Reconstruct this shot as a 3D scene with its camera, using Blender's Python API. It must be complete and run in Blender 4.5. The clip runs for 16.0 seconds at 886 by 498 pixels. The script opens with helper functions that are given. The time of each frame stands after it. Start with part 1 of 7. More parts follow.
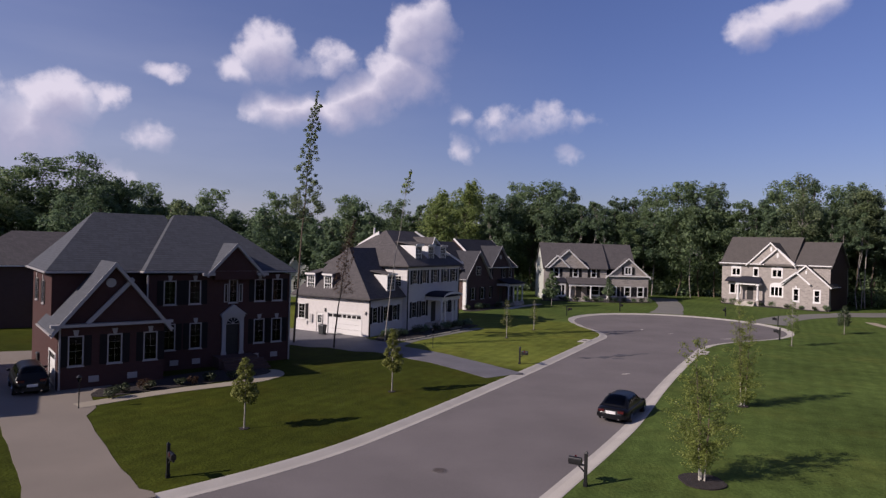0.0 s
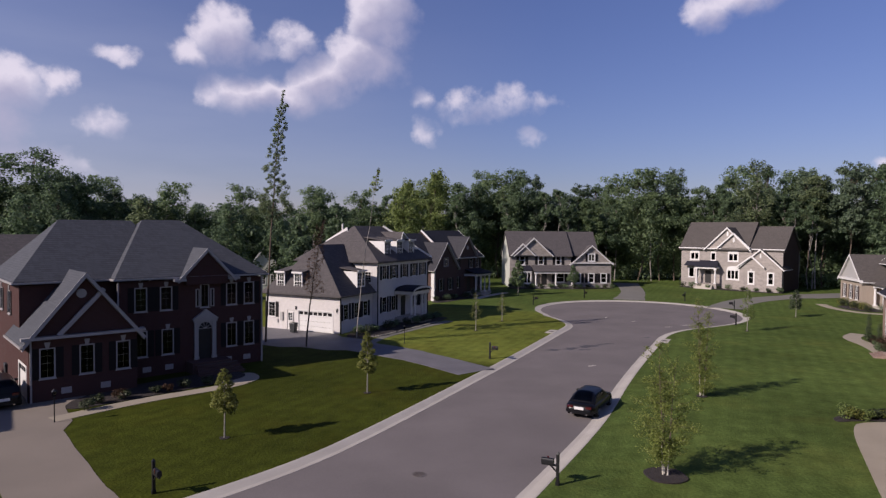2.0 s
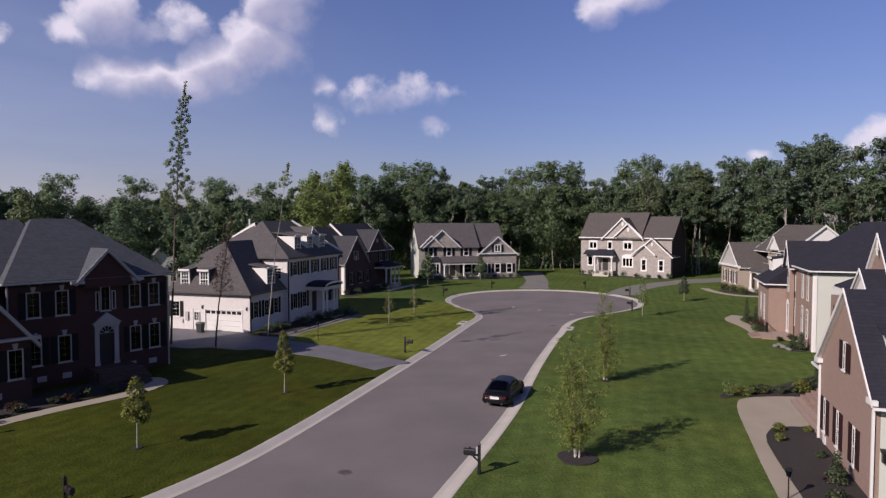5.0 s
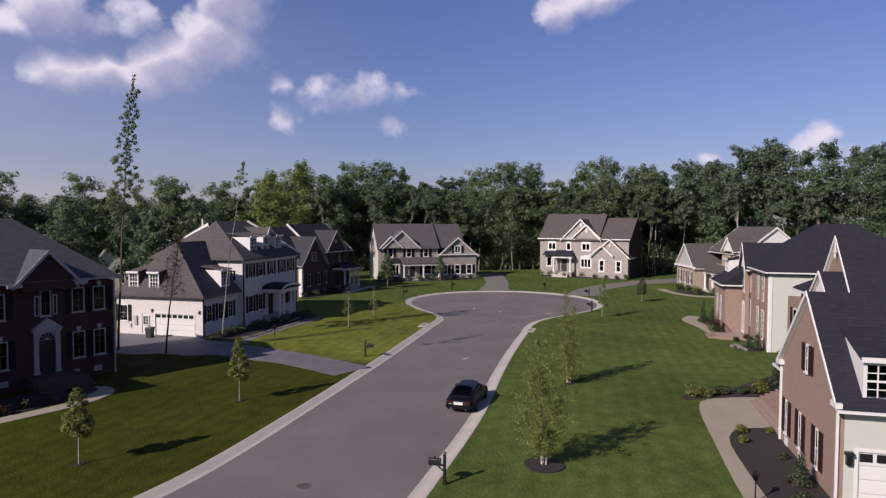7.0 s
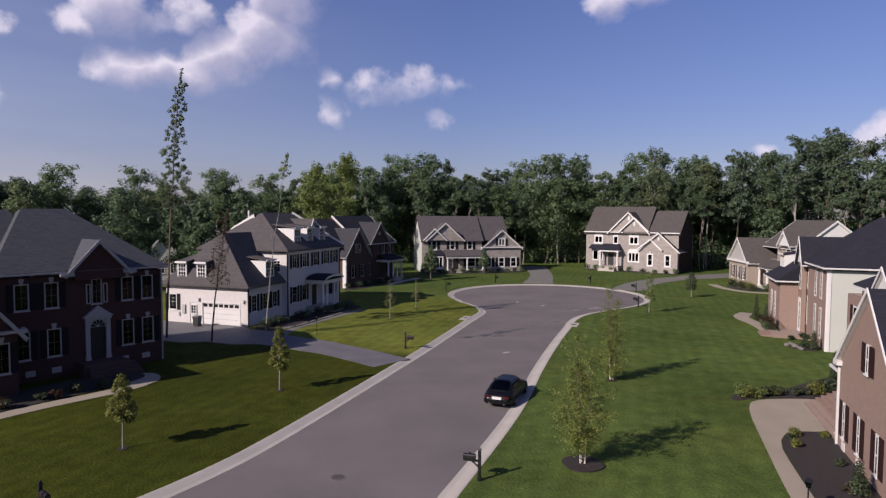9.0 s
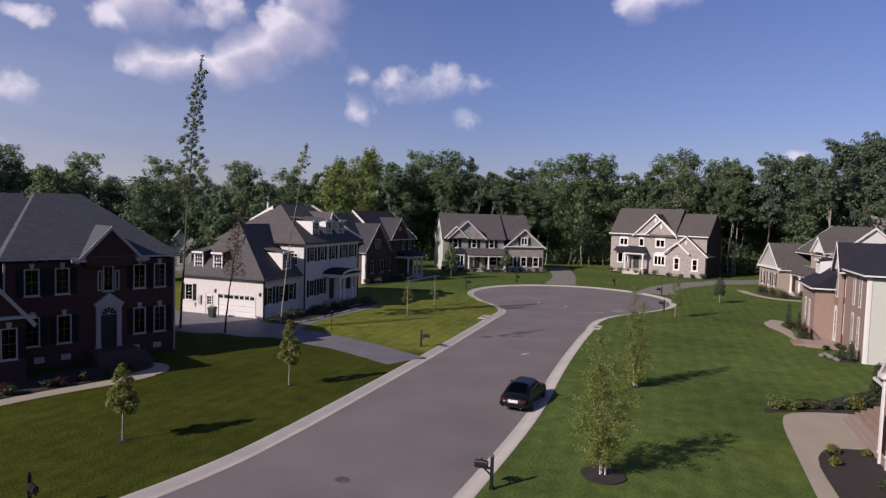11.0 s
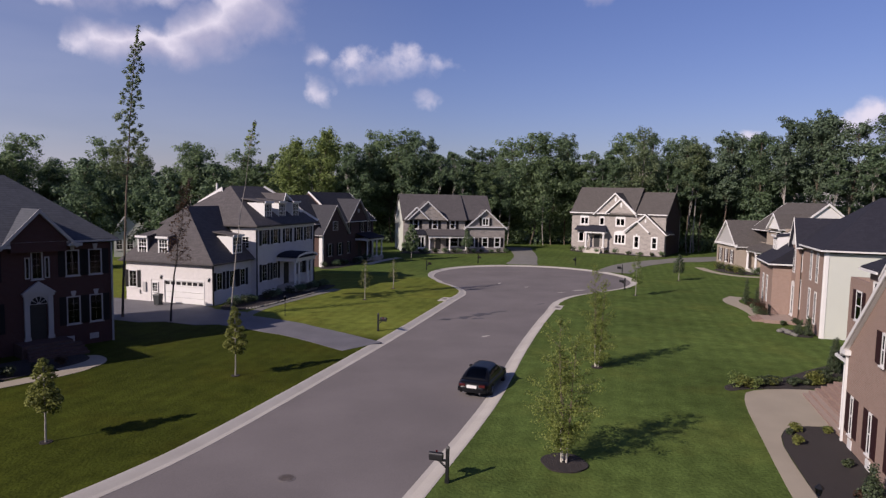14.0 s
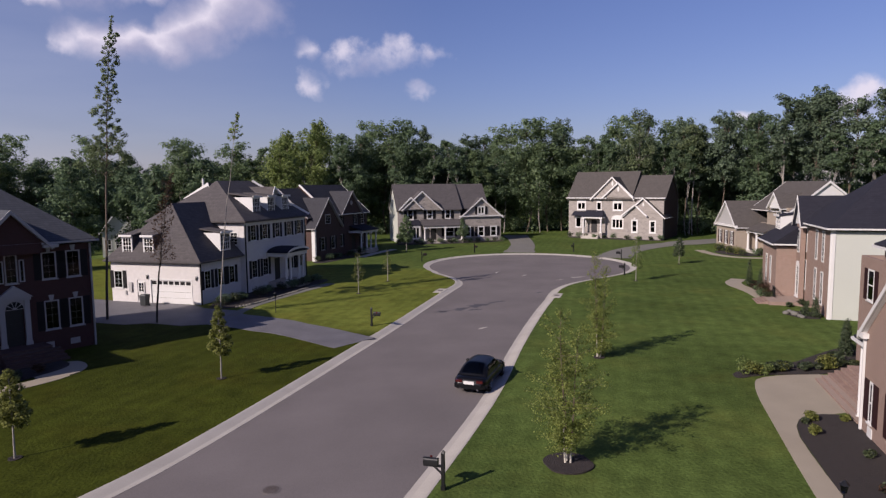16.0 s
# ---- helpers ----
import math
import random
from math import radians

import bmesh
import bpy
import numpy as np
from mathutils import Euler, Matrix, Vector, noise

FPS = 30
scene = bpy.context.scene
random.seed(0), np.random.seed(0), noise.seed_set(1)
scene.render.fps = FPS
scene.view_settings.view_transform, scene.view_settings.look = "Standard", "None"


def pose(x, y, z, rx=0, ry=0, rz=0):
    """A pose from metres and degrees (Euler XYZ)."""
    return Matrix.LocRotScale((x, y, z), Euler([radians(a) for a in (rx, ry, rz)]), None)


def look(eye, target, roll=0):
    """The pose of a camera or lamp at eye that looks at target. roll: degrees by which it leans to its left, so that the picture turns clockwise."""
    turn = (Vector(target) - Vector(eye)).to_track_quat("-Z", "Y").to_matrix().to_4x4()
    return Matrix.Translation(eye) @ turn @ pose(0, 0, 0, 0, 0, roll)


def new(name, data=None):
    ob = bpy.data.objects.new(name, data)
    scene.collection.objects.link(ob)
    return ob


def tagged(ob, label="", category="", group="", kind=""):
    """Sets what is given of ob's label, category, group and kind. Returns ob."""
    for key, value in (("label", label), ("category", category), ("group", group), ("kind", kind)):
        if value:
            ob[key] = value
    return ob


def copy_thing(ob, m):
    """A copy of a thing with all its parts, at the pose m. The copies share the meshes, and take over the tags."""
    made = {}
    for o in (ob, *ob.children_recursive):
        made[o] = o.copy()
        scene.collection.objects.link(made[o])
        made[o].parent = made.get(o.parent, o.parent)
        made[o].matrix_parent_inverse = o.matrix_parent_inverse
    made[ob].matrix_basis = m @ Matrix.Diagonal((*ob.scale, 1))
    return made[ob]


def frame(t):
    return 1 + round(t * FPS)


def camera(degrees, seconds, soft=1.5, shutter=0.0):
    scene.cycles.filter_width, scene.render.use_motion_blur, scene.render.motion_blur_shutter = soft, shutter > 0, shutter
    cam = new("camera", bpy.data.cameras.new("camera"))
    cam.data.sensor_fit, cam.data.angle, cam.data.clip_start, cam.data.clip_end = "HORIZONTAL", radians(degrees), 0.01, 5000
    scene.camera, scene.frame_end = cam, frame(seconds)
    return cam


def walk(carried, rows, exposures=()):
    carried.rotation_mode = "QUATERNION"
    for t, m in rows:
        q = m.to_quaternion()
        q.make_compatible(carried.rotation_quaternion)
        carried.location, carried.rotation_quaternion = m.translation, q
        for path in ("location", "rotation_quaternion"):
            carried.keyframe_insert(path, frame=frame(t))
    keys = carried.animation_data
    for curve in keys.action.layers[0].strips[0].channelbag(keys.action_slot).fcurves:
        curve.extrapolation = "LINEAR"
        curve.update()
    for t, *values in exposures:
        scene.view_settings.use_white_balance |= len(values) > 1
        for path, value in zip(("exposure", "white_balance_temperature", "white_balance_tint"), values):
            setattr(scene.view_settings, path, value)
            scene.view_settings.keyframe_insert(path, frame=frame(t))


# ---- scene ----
cam = camera(70.0, 16.0, soft=1.35)
PATH = [
    (0, (-0.028, 0.204, 9.709), (-0.042, 20.204, 9.620), 1.50),
    (0.5, (-0.086, -0.051, 10.282), (0.047, 19.948, 10.299), 1.25),
    (1, (-0.102, -0.227, 10.630), (-0.060, 19.768, 10.190), 0.50),
    (1.5, (-0.355, -0.459, 10.938), (0.256, 19.522, 10.296), 0.11),
    (2, (-0.501, -0.715, 11.037), (0.603, 19.245, 10.445), 0.45),
    (2.5, (-0.865, -1.645, 11.459), (2.183, 18.112, 10.846), 0.31),
    (3, (-1.150, -1.188, 11.439), (3.672, 18.215, 10.908), 0.79),
    (3.5, (-1.195, -1.204, 11.456), (3.635, 18.201, 11.111), 0.63),
    (4, (-1.175, -1.294, 11.629), (3.010, 18.252, 10.967), -0.10),
    (4.2, (-1.240, -1.352, 11.603), (2.788, 18.213, 10.595), -0.03),
    (6.3, (-1.402, -0.597, 11.527), (3.224, 18.848, 10.841), -0.02),
    (6.5, (-1.464, -0.426, 11.537), (3.667, 18.889, 10.767), -0.20),
    (7, (-1.366, -0.209, 11.594), (3.976, 19.044, 10.706), 0.15),
    (7.5, (-1.105, -0.361, 11.659), (3.102, 19.160, 10.538), 1.68),
    (8, (-0.952, -0.404, 11.667), (2.558, 19.254, 10.545), 1.73),
    (8.5, (-0.876, -0.125, 11.517), (2.796, 19.504, 10.407), 0.48),
    (9, (-0.813, 0.233, 11.526), (3.115, 19.811, 10.402), 0.33),
    (9.2, (-0.694, 0.357, 11.445), (3.344, 19.915, 10.352), 0.46),
    (11.3, (-0.206, 1.945, 11.123), (2.966, 21.657, 9.949), 1.78),
    (11.5, (-0.236, 2.017, 11.100), (3.749, 21.574, 9.816), -0.12),
    (12, (-0.279, 2.073, 11.103), (5.346, 21.234, 9.992), -2.98),
    (12.5, (0.033, 2.493, 11.021), (4.931, 21.850, 9.876), 1.06),
    (13, (0.278, 2.882, 10.991), (4.497, 22.362, 9.334), 0.80),
    (13.5, (0.353, 3.144, 10.956), (5.018, 22.516, 9.239), -0.61),
    (14, (0.629, 3.483, 10.938), (4.990, 22.927, 9.234), 1.14),
    (14.5, (0.707, 3.864, 10.922), (5.208, 23.283, 9.294), -0.76),
    (15, (0.900, 4.232, 10.866), (5.647, 23.583, 9.123), -1.35),
    (15.5, (1.171, 4.718, 10.789), (5.379, 24.188, 8.993), 1.26),
    (16, (1.332, 5.146, 10.779), (5.763, 24.545, 8.766), -0.60),
]
walk(cam, [(t, look(eye, target, roll)) for t, eye, target, roll in PATH], exposures=[(0.0, 0.22, 6350.0, 20.0), (2.0, 0.24, 6350.0, 20.0), (4.0, 0.3, 6350.0, 20.0), (16.0, 0.3, 6350.0, 20.0)])

# ---------------------------------------------------------------- sky and sun
SUN_EL, SUN_FROM = radians(30.4), Vector((-0.908, -0.419, 0)).normalized()
world = bpy.data.worlds.new("sky")
scene.world = world
world.use_nodes = True
wn, wl = world.node_tree.nodes, world.node_tree.links
wn.clear()


def wmath(op, a, b=None):
    n = wn.new("ShaderNodeMath")
    n.operation = op
    for i, v in enumerate((a, b)):
        if v is None:
            continue
        if isinstance(v, (int, float)):
            n.inputs[i].default_value = v
        else:
            wl.new(v, n.inputs[i])
    return n.outputs[0]


sky = wn.new("ShaderNodeTexSky")
sky.sky_type = "NISHITA"
sky.sun_disc = False
sky.sun_elevation = SUN_EL
sky.sun_rotation = math.atan2(SUN_FROM.x, SUN_FROM.y)
sky.air_density, sky.dust_density, sky.ozone_density = 1.0, 0.5, 3.0
coord = wn.new("ShaderNodeTexCoord")
sep = wn.new("ShaderNodeSeparateXYZ")
wl.new(coord.outputs["Generated"], sep.inputs[0])
azim = wmath("ARCTAN2", sep.outputs[0], sep.outputs[1])
elev = wmath("ARCSINE", sep.outputs[2])
warp = wn.new("ShaderNodeTexNoise")
warp.inputs["Scale"].default_value, warp.inputs["Detail"].default_value, warp.inputs["Roughness"].default_value = 13, 6, 0.55
wl.new(coord.outputs["Generated"], warp.inputs["Vector"])
wsep = wn.new("ShaderNodeSeparateColor")
wl.new(warp.outputs["Color"], wsep.inputs[0])
az2 = wmath("ADD", azim, wmath("MULTIPLY", wmath("SUBTRACT", wsep.outputs[0], 0.5), 0.075))
el2 = wmath("ADD", elev, wmath("MULTIPLY", wmath("SUBTRACT", wsep.outputs[1], 0.5), 0.06))
# cumulus puffs: azimuth, elevation, half width, half height (degrees), weight
PUFFS = [(-2.5, 18.0, 3.3, 3.9, 1.2), (-4.2, 14.6, 4.5, 3.0, 1.25), (-7.6, 13.0, 4.0, 2.6, 1.2), (-9.6, 11.6, 3.8, 1.8, 1.0), (-13.6, 11.6, 4.0, 2.0, 0.95), (-16.2, 11.0, 2.0, 1.2, 0.6),
         (-16.0, 16.0, 3.0, 2.6, 0.95), (-18.6, 14.2, 2.2, 1.4, 0.7), (-13.4, 15.4, 2.2, 1.2, 0.55), (-10.8, 16.0, 2.4, 1.4, 0.55), (-24.2, 13.5, 1.6, 1.0, 0.6), (-32.0, 10.0, 3.6, 2.6, 1.1),
         (-28.3, 11.4, 1.8, 1.2, 0.75), (-33.6, 7.6, 5.0, 3.4, 1.15), (-31.6, 4.8, 6.0, 2.2, 0.8), (-38, 8.0, 5.0, 4.0, 0.9), (-24.8, 8.6, 1.9, 1.5, 0.48), (1.5, 11.8, 1.6, 1.3, 0.45),
         (2.0, 8.9, 1.4, 1.4, 0.55), (5.2, 11.1, 2.0, 2.0, 0.5), (6.9, 10.8, 2.2, 1.4, 0.38), (9.6, 11.2, 3.6, 1.6, 0.42), (11.5, 8.0, 1.6, 0.8, 0.42), (25.8, 17.8, 2.6, 1.9, 0.85),
         (28.8, 18.8, 3.4, 1.7, 0.85), (45.9, 6.2, 1.9, 1.8, 0.8), (47.2, 4.8, 2.6, 1.2, 0.7), (38.0, 5.2, 1.4, 0.5, 0.35),
         (56, 15, 5, 3, 0.6), (80, 20, 14, 5, 0.8), (130, 25, 16, 6, 0.8), (-60, 16, 9, 4, 0.9), (-100, 22, 14, 6, 0.8), (180, 18, 14, 5, 0.9)]
fine = wn.new("ShaderNodeTexNoise")
fine.inputs["Scale"].default_value, fine.inputs["Detail"].default_value, fine.inputs["Roughness"].default_value = 34, 9, 0.56
wl.new(coord.outputs["Generated"], fine.inputs["Vector"])
frill = wmath("ADD", wmath("MULTIPLY", wmath("SUBTRACT", fine.outputs[0], 0.5), 1.05), 0.07)


def cloud_cover(az, el):
    total = None
    for ca, ce, ra, re_, wgt in PUFFS:
        dx = wmath("DIVIDE", wmath("SUBTRACT", az, radians(ca)), radians(ra))
        dy = wmath("DIVIDE", wmath("SUBTRACT", el, radians(ce)), radians(re_))
        r2 = wmath("ADD", wmath("MULTIPLY", dx, dx), wmath("MULTIPLY", dy, dy))
        d = wmath("MULTIPLY", wmath("SUBTRACT", 1.0, r2), wgt)
        total = d if total is None else wmath("MAXIMUM", total, d)
    return wmath("ADD", wmath("MULTIPLY", total, 0.72), frill)


cover = cloud_cover(az2, el2)
# thickness of cloud towards the sun, up and to the left, greys the undersides
above = cloud_cover(wmath("SUBTRACT", az2, radians(1.2)), wmath("ADD", el2, radians(1.7)))
ramp = wn.new("ShaderNodeValToRGB")
ramp.color_ramp.interpolation = "EASE"
ramp.color_ramp.elements[0].position, ramp.color_ramp.elements[1].position = -0.0, 1.0
ramp.color_ramp.elements[0].color, ramp.color_ramp.elements[1].color = (0, 0, 0, 1), (0.96, 0.96, 0.96, 1)
fade = wmath("ADD", 0.66, wmath("MULTIPLY", wmath("MINIMUM", wmath("MAXIMUM", wmath("ADD", above, 0.12), 0.0), 1.0), 0.75))
wl.new(wmath("DIVIDE", cover, fade), ramp.inputs[0])
tone = wn.new("ShaderNodeValToRGB")
tone.color_ramp.elements[0].position, tone.color_ramp.elements[1].position = 0.0, 0.62
tone.color_ramp.elements[0].color, tone.color_ramp.elements[1].color = (9.9, 9.5, 10.4, 1), (6.0, 5.9, 7.5, 1)
wl.new(above, tone.inputs[0])
clouds = wn.new("ShaderNodeMixRGB")
wl.new(ramp.outputs[0], clouds.inputs[0])
shade = wn.new("ShaderNodeMixRGB")
shade.blend_type = "MULTIPLY"
shade.inputs[0].default_value = 1.0
wl.new(sky.outputs[0], shade.inputs[1])
grade = wn.new("ShaderNodeValToRGB")
grade.color_ramp.elements[0].position, grade.color_ramp.elements[1].position = 0.0, 0.40
grade.color_ramp.elements[0].color, grade.color_ramp.elements[1].color = (0.84, 0.77, 0.94, 1), (0.98, 0.93, 1.25, 1)
wl.new(elev, grade.inputs[0])
wl.new(grade.outputs[0], shade.inputs[2])
# thin bright haze low in the sky on the sunward side, in long soft streaks
streak = wn.new("ShaderNodeTexNoise")
streak.inputs["Scale"].default_value, streak.inputs["Detail"].default_value, streak.inputs["Roughness"].default_value = 3.0, 4, 0.5
stretch = wn.new("ShaderNodeVectorMath")
stretch.operation = "MULTIPLY"
stretch.inputs[1].default_value = (1.0, 1.0, 5.0)
wl.new(coord.outputs["Generated"], stretch.inputs[0])
wl.new(stretch.outputs[0], streak.inputs["Vector"])
sunward = wmath("MINIMUM", wmath("MAXIMUM", wmath("MULTIPLY", wmath("SUBTRACT", 0.22, azim), 0.75), 0.0), 0.55)
low = wmath("MINIMUM", wmath("MAXIMUM", wmath("SUBTRACT", 1.0, wmath("MULTIPLY", elev, 2.2)), 0.0), 1.0)
haze = wmath("MULTIPLY", wmath("MULTIPLY", sunward, low), wmath("ADD", streak.outputs[0], 0.25))
veil = wn.new("ShaderNodeMixRGB")
veil.inputs[2].default_value = (7.6, 7.9, 9.2, 1)
wl.new(haze, veil.inputs[0])
wl.new(shade.outputs[0], veil.inputs[1])
wl.new(veil.outputs[0], clouds.inputs[1])
wl.new(tone.outputs[0], clouds.inputs[2])
back = wn.new("ShaderNodeBackground")
back.inputs["Strength"].default_value = 0.064
wl.new(clouds.outputs[0], back.inputs["Color"])
wout = wn.new("ShaderNodeOutputWorld")
wl.new(back.outputs[0], wout.inputs["Surface"])

sun = new("sun", bpy.data.lights.new("sun", "SUN"))
sun.data.energy, sun.data.angle, sun.data.color = 4.8, radians(0.6), (1.0, 0.91, 0.78)
sun.matrix_basis = look((0, 0, 60), Vector((0, 0, 60)) - SUN_FROM * math.cos(SUN_EL) - Vector((0, 0, math.sin(SUN_EL))))


# ---------------------------------------------------------------- materials
def material(name, base, rough=0.8, vary=0.25, scale=3.0, fine_scale=40.0, bump=0.3, bump_dist=0.02, metal=0.0, spec=0.5, tint=None, per_object=0.0, island=0.0):
    """A surface with a base colour that varies at two scales, fine relief, and if wanted a second tint."""
    m = bpy.data.materials.new(name)
    m.use_nodes = True
    nt = m.node_tree
    b = nt.nodes["Principled BSDF"]
    b.inputs["Roughness"].default_value, b.inputs["Metallic"].default_value, b.inputs["Specular IOR Level"].default_value = rough, metal, spec
    tc = nt.nodes.new("ShaderNodeTexCoord")
    big, small = nt.nodes.new("ShaderNodeTexNoise"), nt.nodes.new("ShaderNodeTexNoise")
    big.inputs["Scale"].default_value, big.inputs["Detail"].default_value = scale, 4
    small.inputs["Scale"].default_value, small.inputs["Detail"].default_value = fine_scale, 3
    for n in (big, small):
        nt.links.new(tc.outputs["Object"], n.inputs["Vector"])
    mix = nt.nodes.new("ShaderNodeMixRGB")
    lo = tuple(c * (1 - vary) for c in base)
    hi = tint or tuple(min(1, c * (1 + vary)) for c in base)
    mix.inputs[1].default_value, mix.inputs[2].default_value = (*lo, 1), (*hi, 1)
    ramp_ = nt.nodes.new("ShaderNodeValToRGB")
    ramp_.color_ramp.elements[0].position, ramp_.color_ramp.elements[1].position = 0.3, 0.7
    add = nt.nodes.new("ShaderNodeMath")
    add.operation = "MULTIPLY_ADD"
    add.inputs[1].default_value, add.inputs[2].default_value = 0.55, 0.0
    nt.links.new(small.outputs[0], add.inputs[0])
    add2 = nt.nodes.new("ShaderNodeMath")
    add2.operation = "MULTIPLY_ADD"
    add2.inputs[1].default_value = 0.5
    nt.links.new(big.outputs[0], add2.inputs[0])
    nt.links.new(add.outputs[0], add2.inputs[2])
    last = add2.outputs[0]
    if per_object or island:
        src = nt.nodes.new("ShaderNodeObjectInfo").outputs["Random"] if per_object else nt.nodes.new("ShaderNodeNewGeometry").outputs["Random Per Island"]
        k = nt.nodes.new("ShaderNodeMath")
        k.operation = "MULTIPLY_ADD"
        k.inputs[1].default_value, k.inputs[2].default_value = per_object or island, -0.5 * (per_object or island)
        nt.links.new(src, k.inputs[0])
        s = nt.nodes.new("ShaderNodeMath")
        nt.links.new(last, s.inputs[0])
        nt.links.new(k.outputs[0], s.inputs[1])
        last = s.outputs[0]
    nt.links.new(last, ramp_.inputs[0])
    nt.links.new(ramp_.outputs[0], mix.inputs[0])
    nt.links.new(mix.outputs[0], b.inputs["Base Color"])
    if bump:
        bp = nt.nodes.new("ShaderNodeBump")
        bp.inputs["Strength"].default_value, bp.inputs["Distance"].default_value = bump, bump_dist
        nt.links.new(small.outputs[0], bp.inputs["Height"])
        nt.links.new(bp.outputs[0], b.inputs["Normal"])
    return m


def brick_material(name, c1, c2, mortar, width=0.21, height=0.075, gap=0.012, bump=0.5):
    """Courses in a running bond, by wall direction: the texture runs along the wall whichever way it faces."""
    m = material(name, c1, rough=0.92, vary=0.3, bump=0, spec=0.2)
    nt = m.node_tree
    b = nt.nodes["Principled BSDF"]
    tc = [n for n in nt.nodes if n.type == "TEX_COORD"][0]
    se, co = nt.nodes.new("ShaderNodeSeparateXYZ"), nt.nodes.new("ShaderNodeCombineXYZ")
    nt.links.new(tc.outputs["Object"], se.inputs[0])
    sm = nt.nodes.new("ShaderNodeMath")
    nt.links.new(se.outputs[0], sm.inputs[0])
    nt.links.new(se.outputs[1], sm.inputs[1])
    nt.links.new(sm.outputs[0], co.inputs[0])
    nt.links.new(se.outputs[2], co.inputs[1])
    br = nt.nodes.new("ShaderNodeTexBrick")
    br.inputs["Scale"].default_value, br.inputs["Brick Width"].default_value, br.inputs["Row Height"].default_value, br.inputs["Mortar Size"].default_value = 1.0, width, height, gap
    br.inputs["Color1"].default_value, br.inputs["Color2"].default_value, br.inputs["Mortar"].default_value = (*c1, 1), (*c2, 1), (*mortar, 1)
    nt.links.new(co.outputs[0], br.inputs["Vector"])
    old = [l for l in nt.links if l.to_socket == b.inputs["Base Color"]][0].from_socket
    mx = nt.nodes.new("ShaderNodeMixRGB")
    mx.blend_type = "MULTIPLY"
    mx.inputs[0].default_value = 0.0
    mx2 = nt.nodes.new("ShaderNodeMixRGB")
    mx2.inputs[0].default_value = 0.3
    nt.links.new(br.outputs[0], mx2.inputs[1])
    nt.links.new(old, mx2.inputs[2])
    nt.links.new(mx2.outputs[0], b.inputs["Base Color"])
    bp = nt.nodes.new("ShaderNodeBump")
    bp.inputs["Strength"].default_value, bp.inputs["Distance"].default_value = bump, 0.01
    bp.invert = True
    nt.links.new(br.outputs[1], bp.inputs["Height"])
    nt.links.new(bp.outputs[0], b.inputs["Normal"])
    return m


def glass_material(name):
    m = bpy.data.materials.new(name)
    m.use_nodes = True
    nt = m.node_tree
    nt.nodes.clear()
    out, mx = nt.nodes.new("ShaderNodeOutputMaterial"), nt.nodes.new("ShaderNodeMixShader")
    tr, gl, fr = nt.nodes.new("ShaderNodeBsdfTransparent"), nt.nodes.new("ShaderNodeBsdfGlossy"), nt.nodes.new("ShaderNodeFresnel")
    tr.inputs[0].default_value = (0.30, 0.33, 0.36, 1)
    gl.inputs["Roughness"].default_value, gl.inputs["Color"].default_value = 0.03, (0.42, 0.45, 0.48, 1)
    fr.inputs[0].default_value = 1.5
    nt.links.new(fr.outputs[0], mx.inputs[0])
    nt.links.new(tr.outputs[0], mx.inputs[1])
    nt.links.new(gl.outputs[0], mx.inputs[2])
    nt.links.new(mx.outputs[0], out.inputs[0])
    return m


def leaf_material(name, dark, light, through_light=0.52, gloss=0.35):
    m = material(name, dark, rough=0.58, vary=0.3, scale=0.35, fine_scale=3.0, bump=0, tint=light, island=0.75, spec=gloss)
    nt = m.node_tree
    b, out = nt.nodes["Principled BSDF"], nt.nodes["Material Output"]
    tl, mx = nt.nodes.new("ShaderNodeBsdfTranslucent"), nt.nodes.new("ShaderNodeMixShader")
    col = [l for l in nt.links if l.to_socket == b.inputs["Base Color"]][0].from_socket
    nt.links.new(col, tl.inputs[0])
    mx.inputs[0].default_value = through_light
    nt.links.new(b.outputs[0], mx.inputs[1])
    nt.links.new(tl.outputs[0], mx.inputs[2])
    nt.links.new(mx.outputs[0], out.inputs[0])
    return m


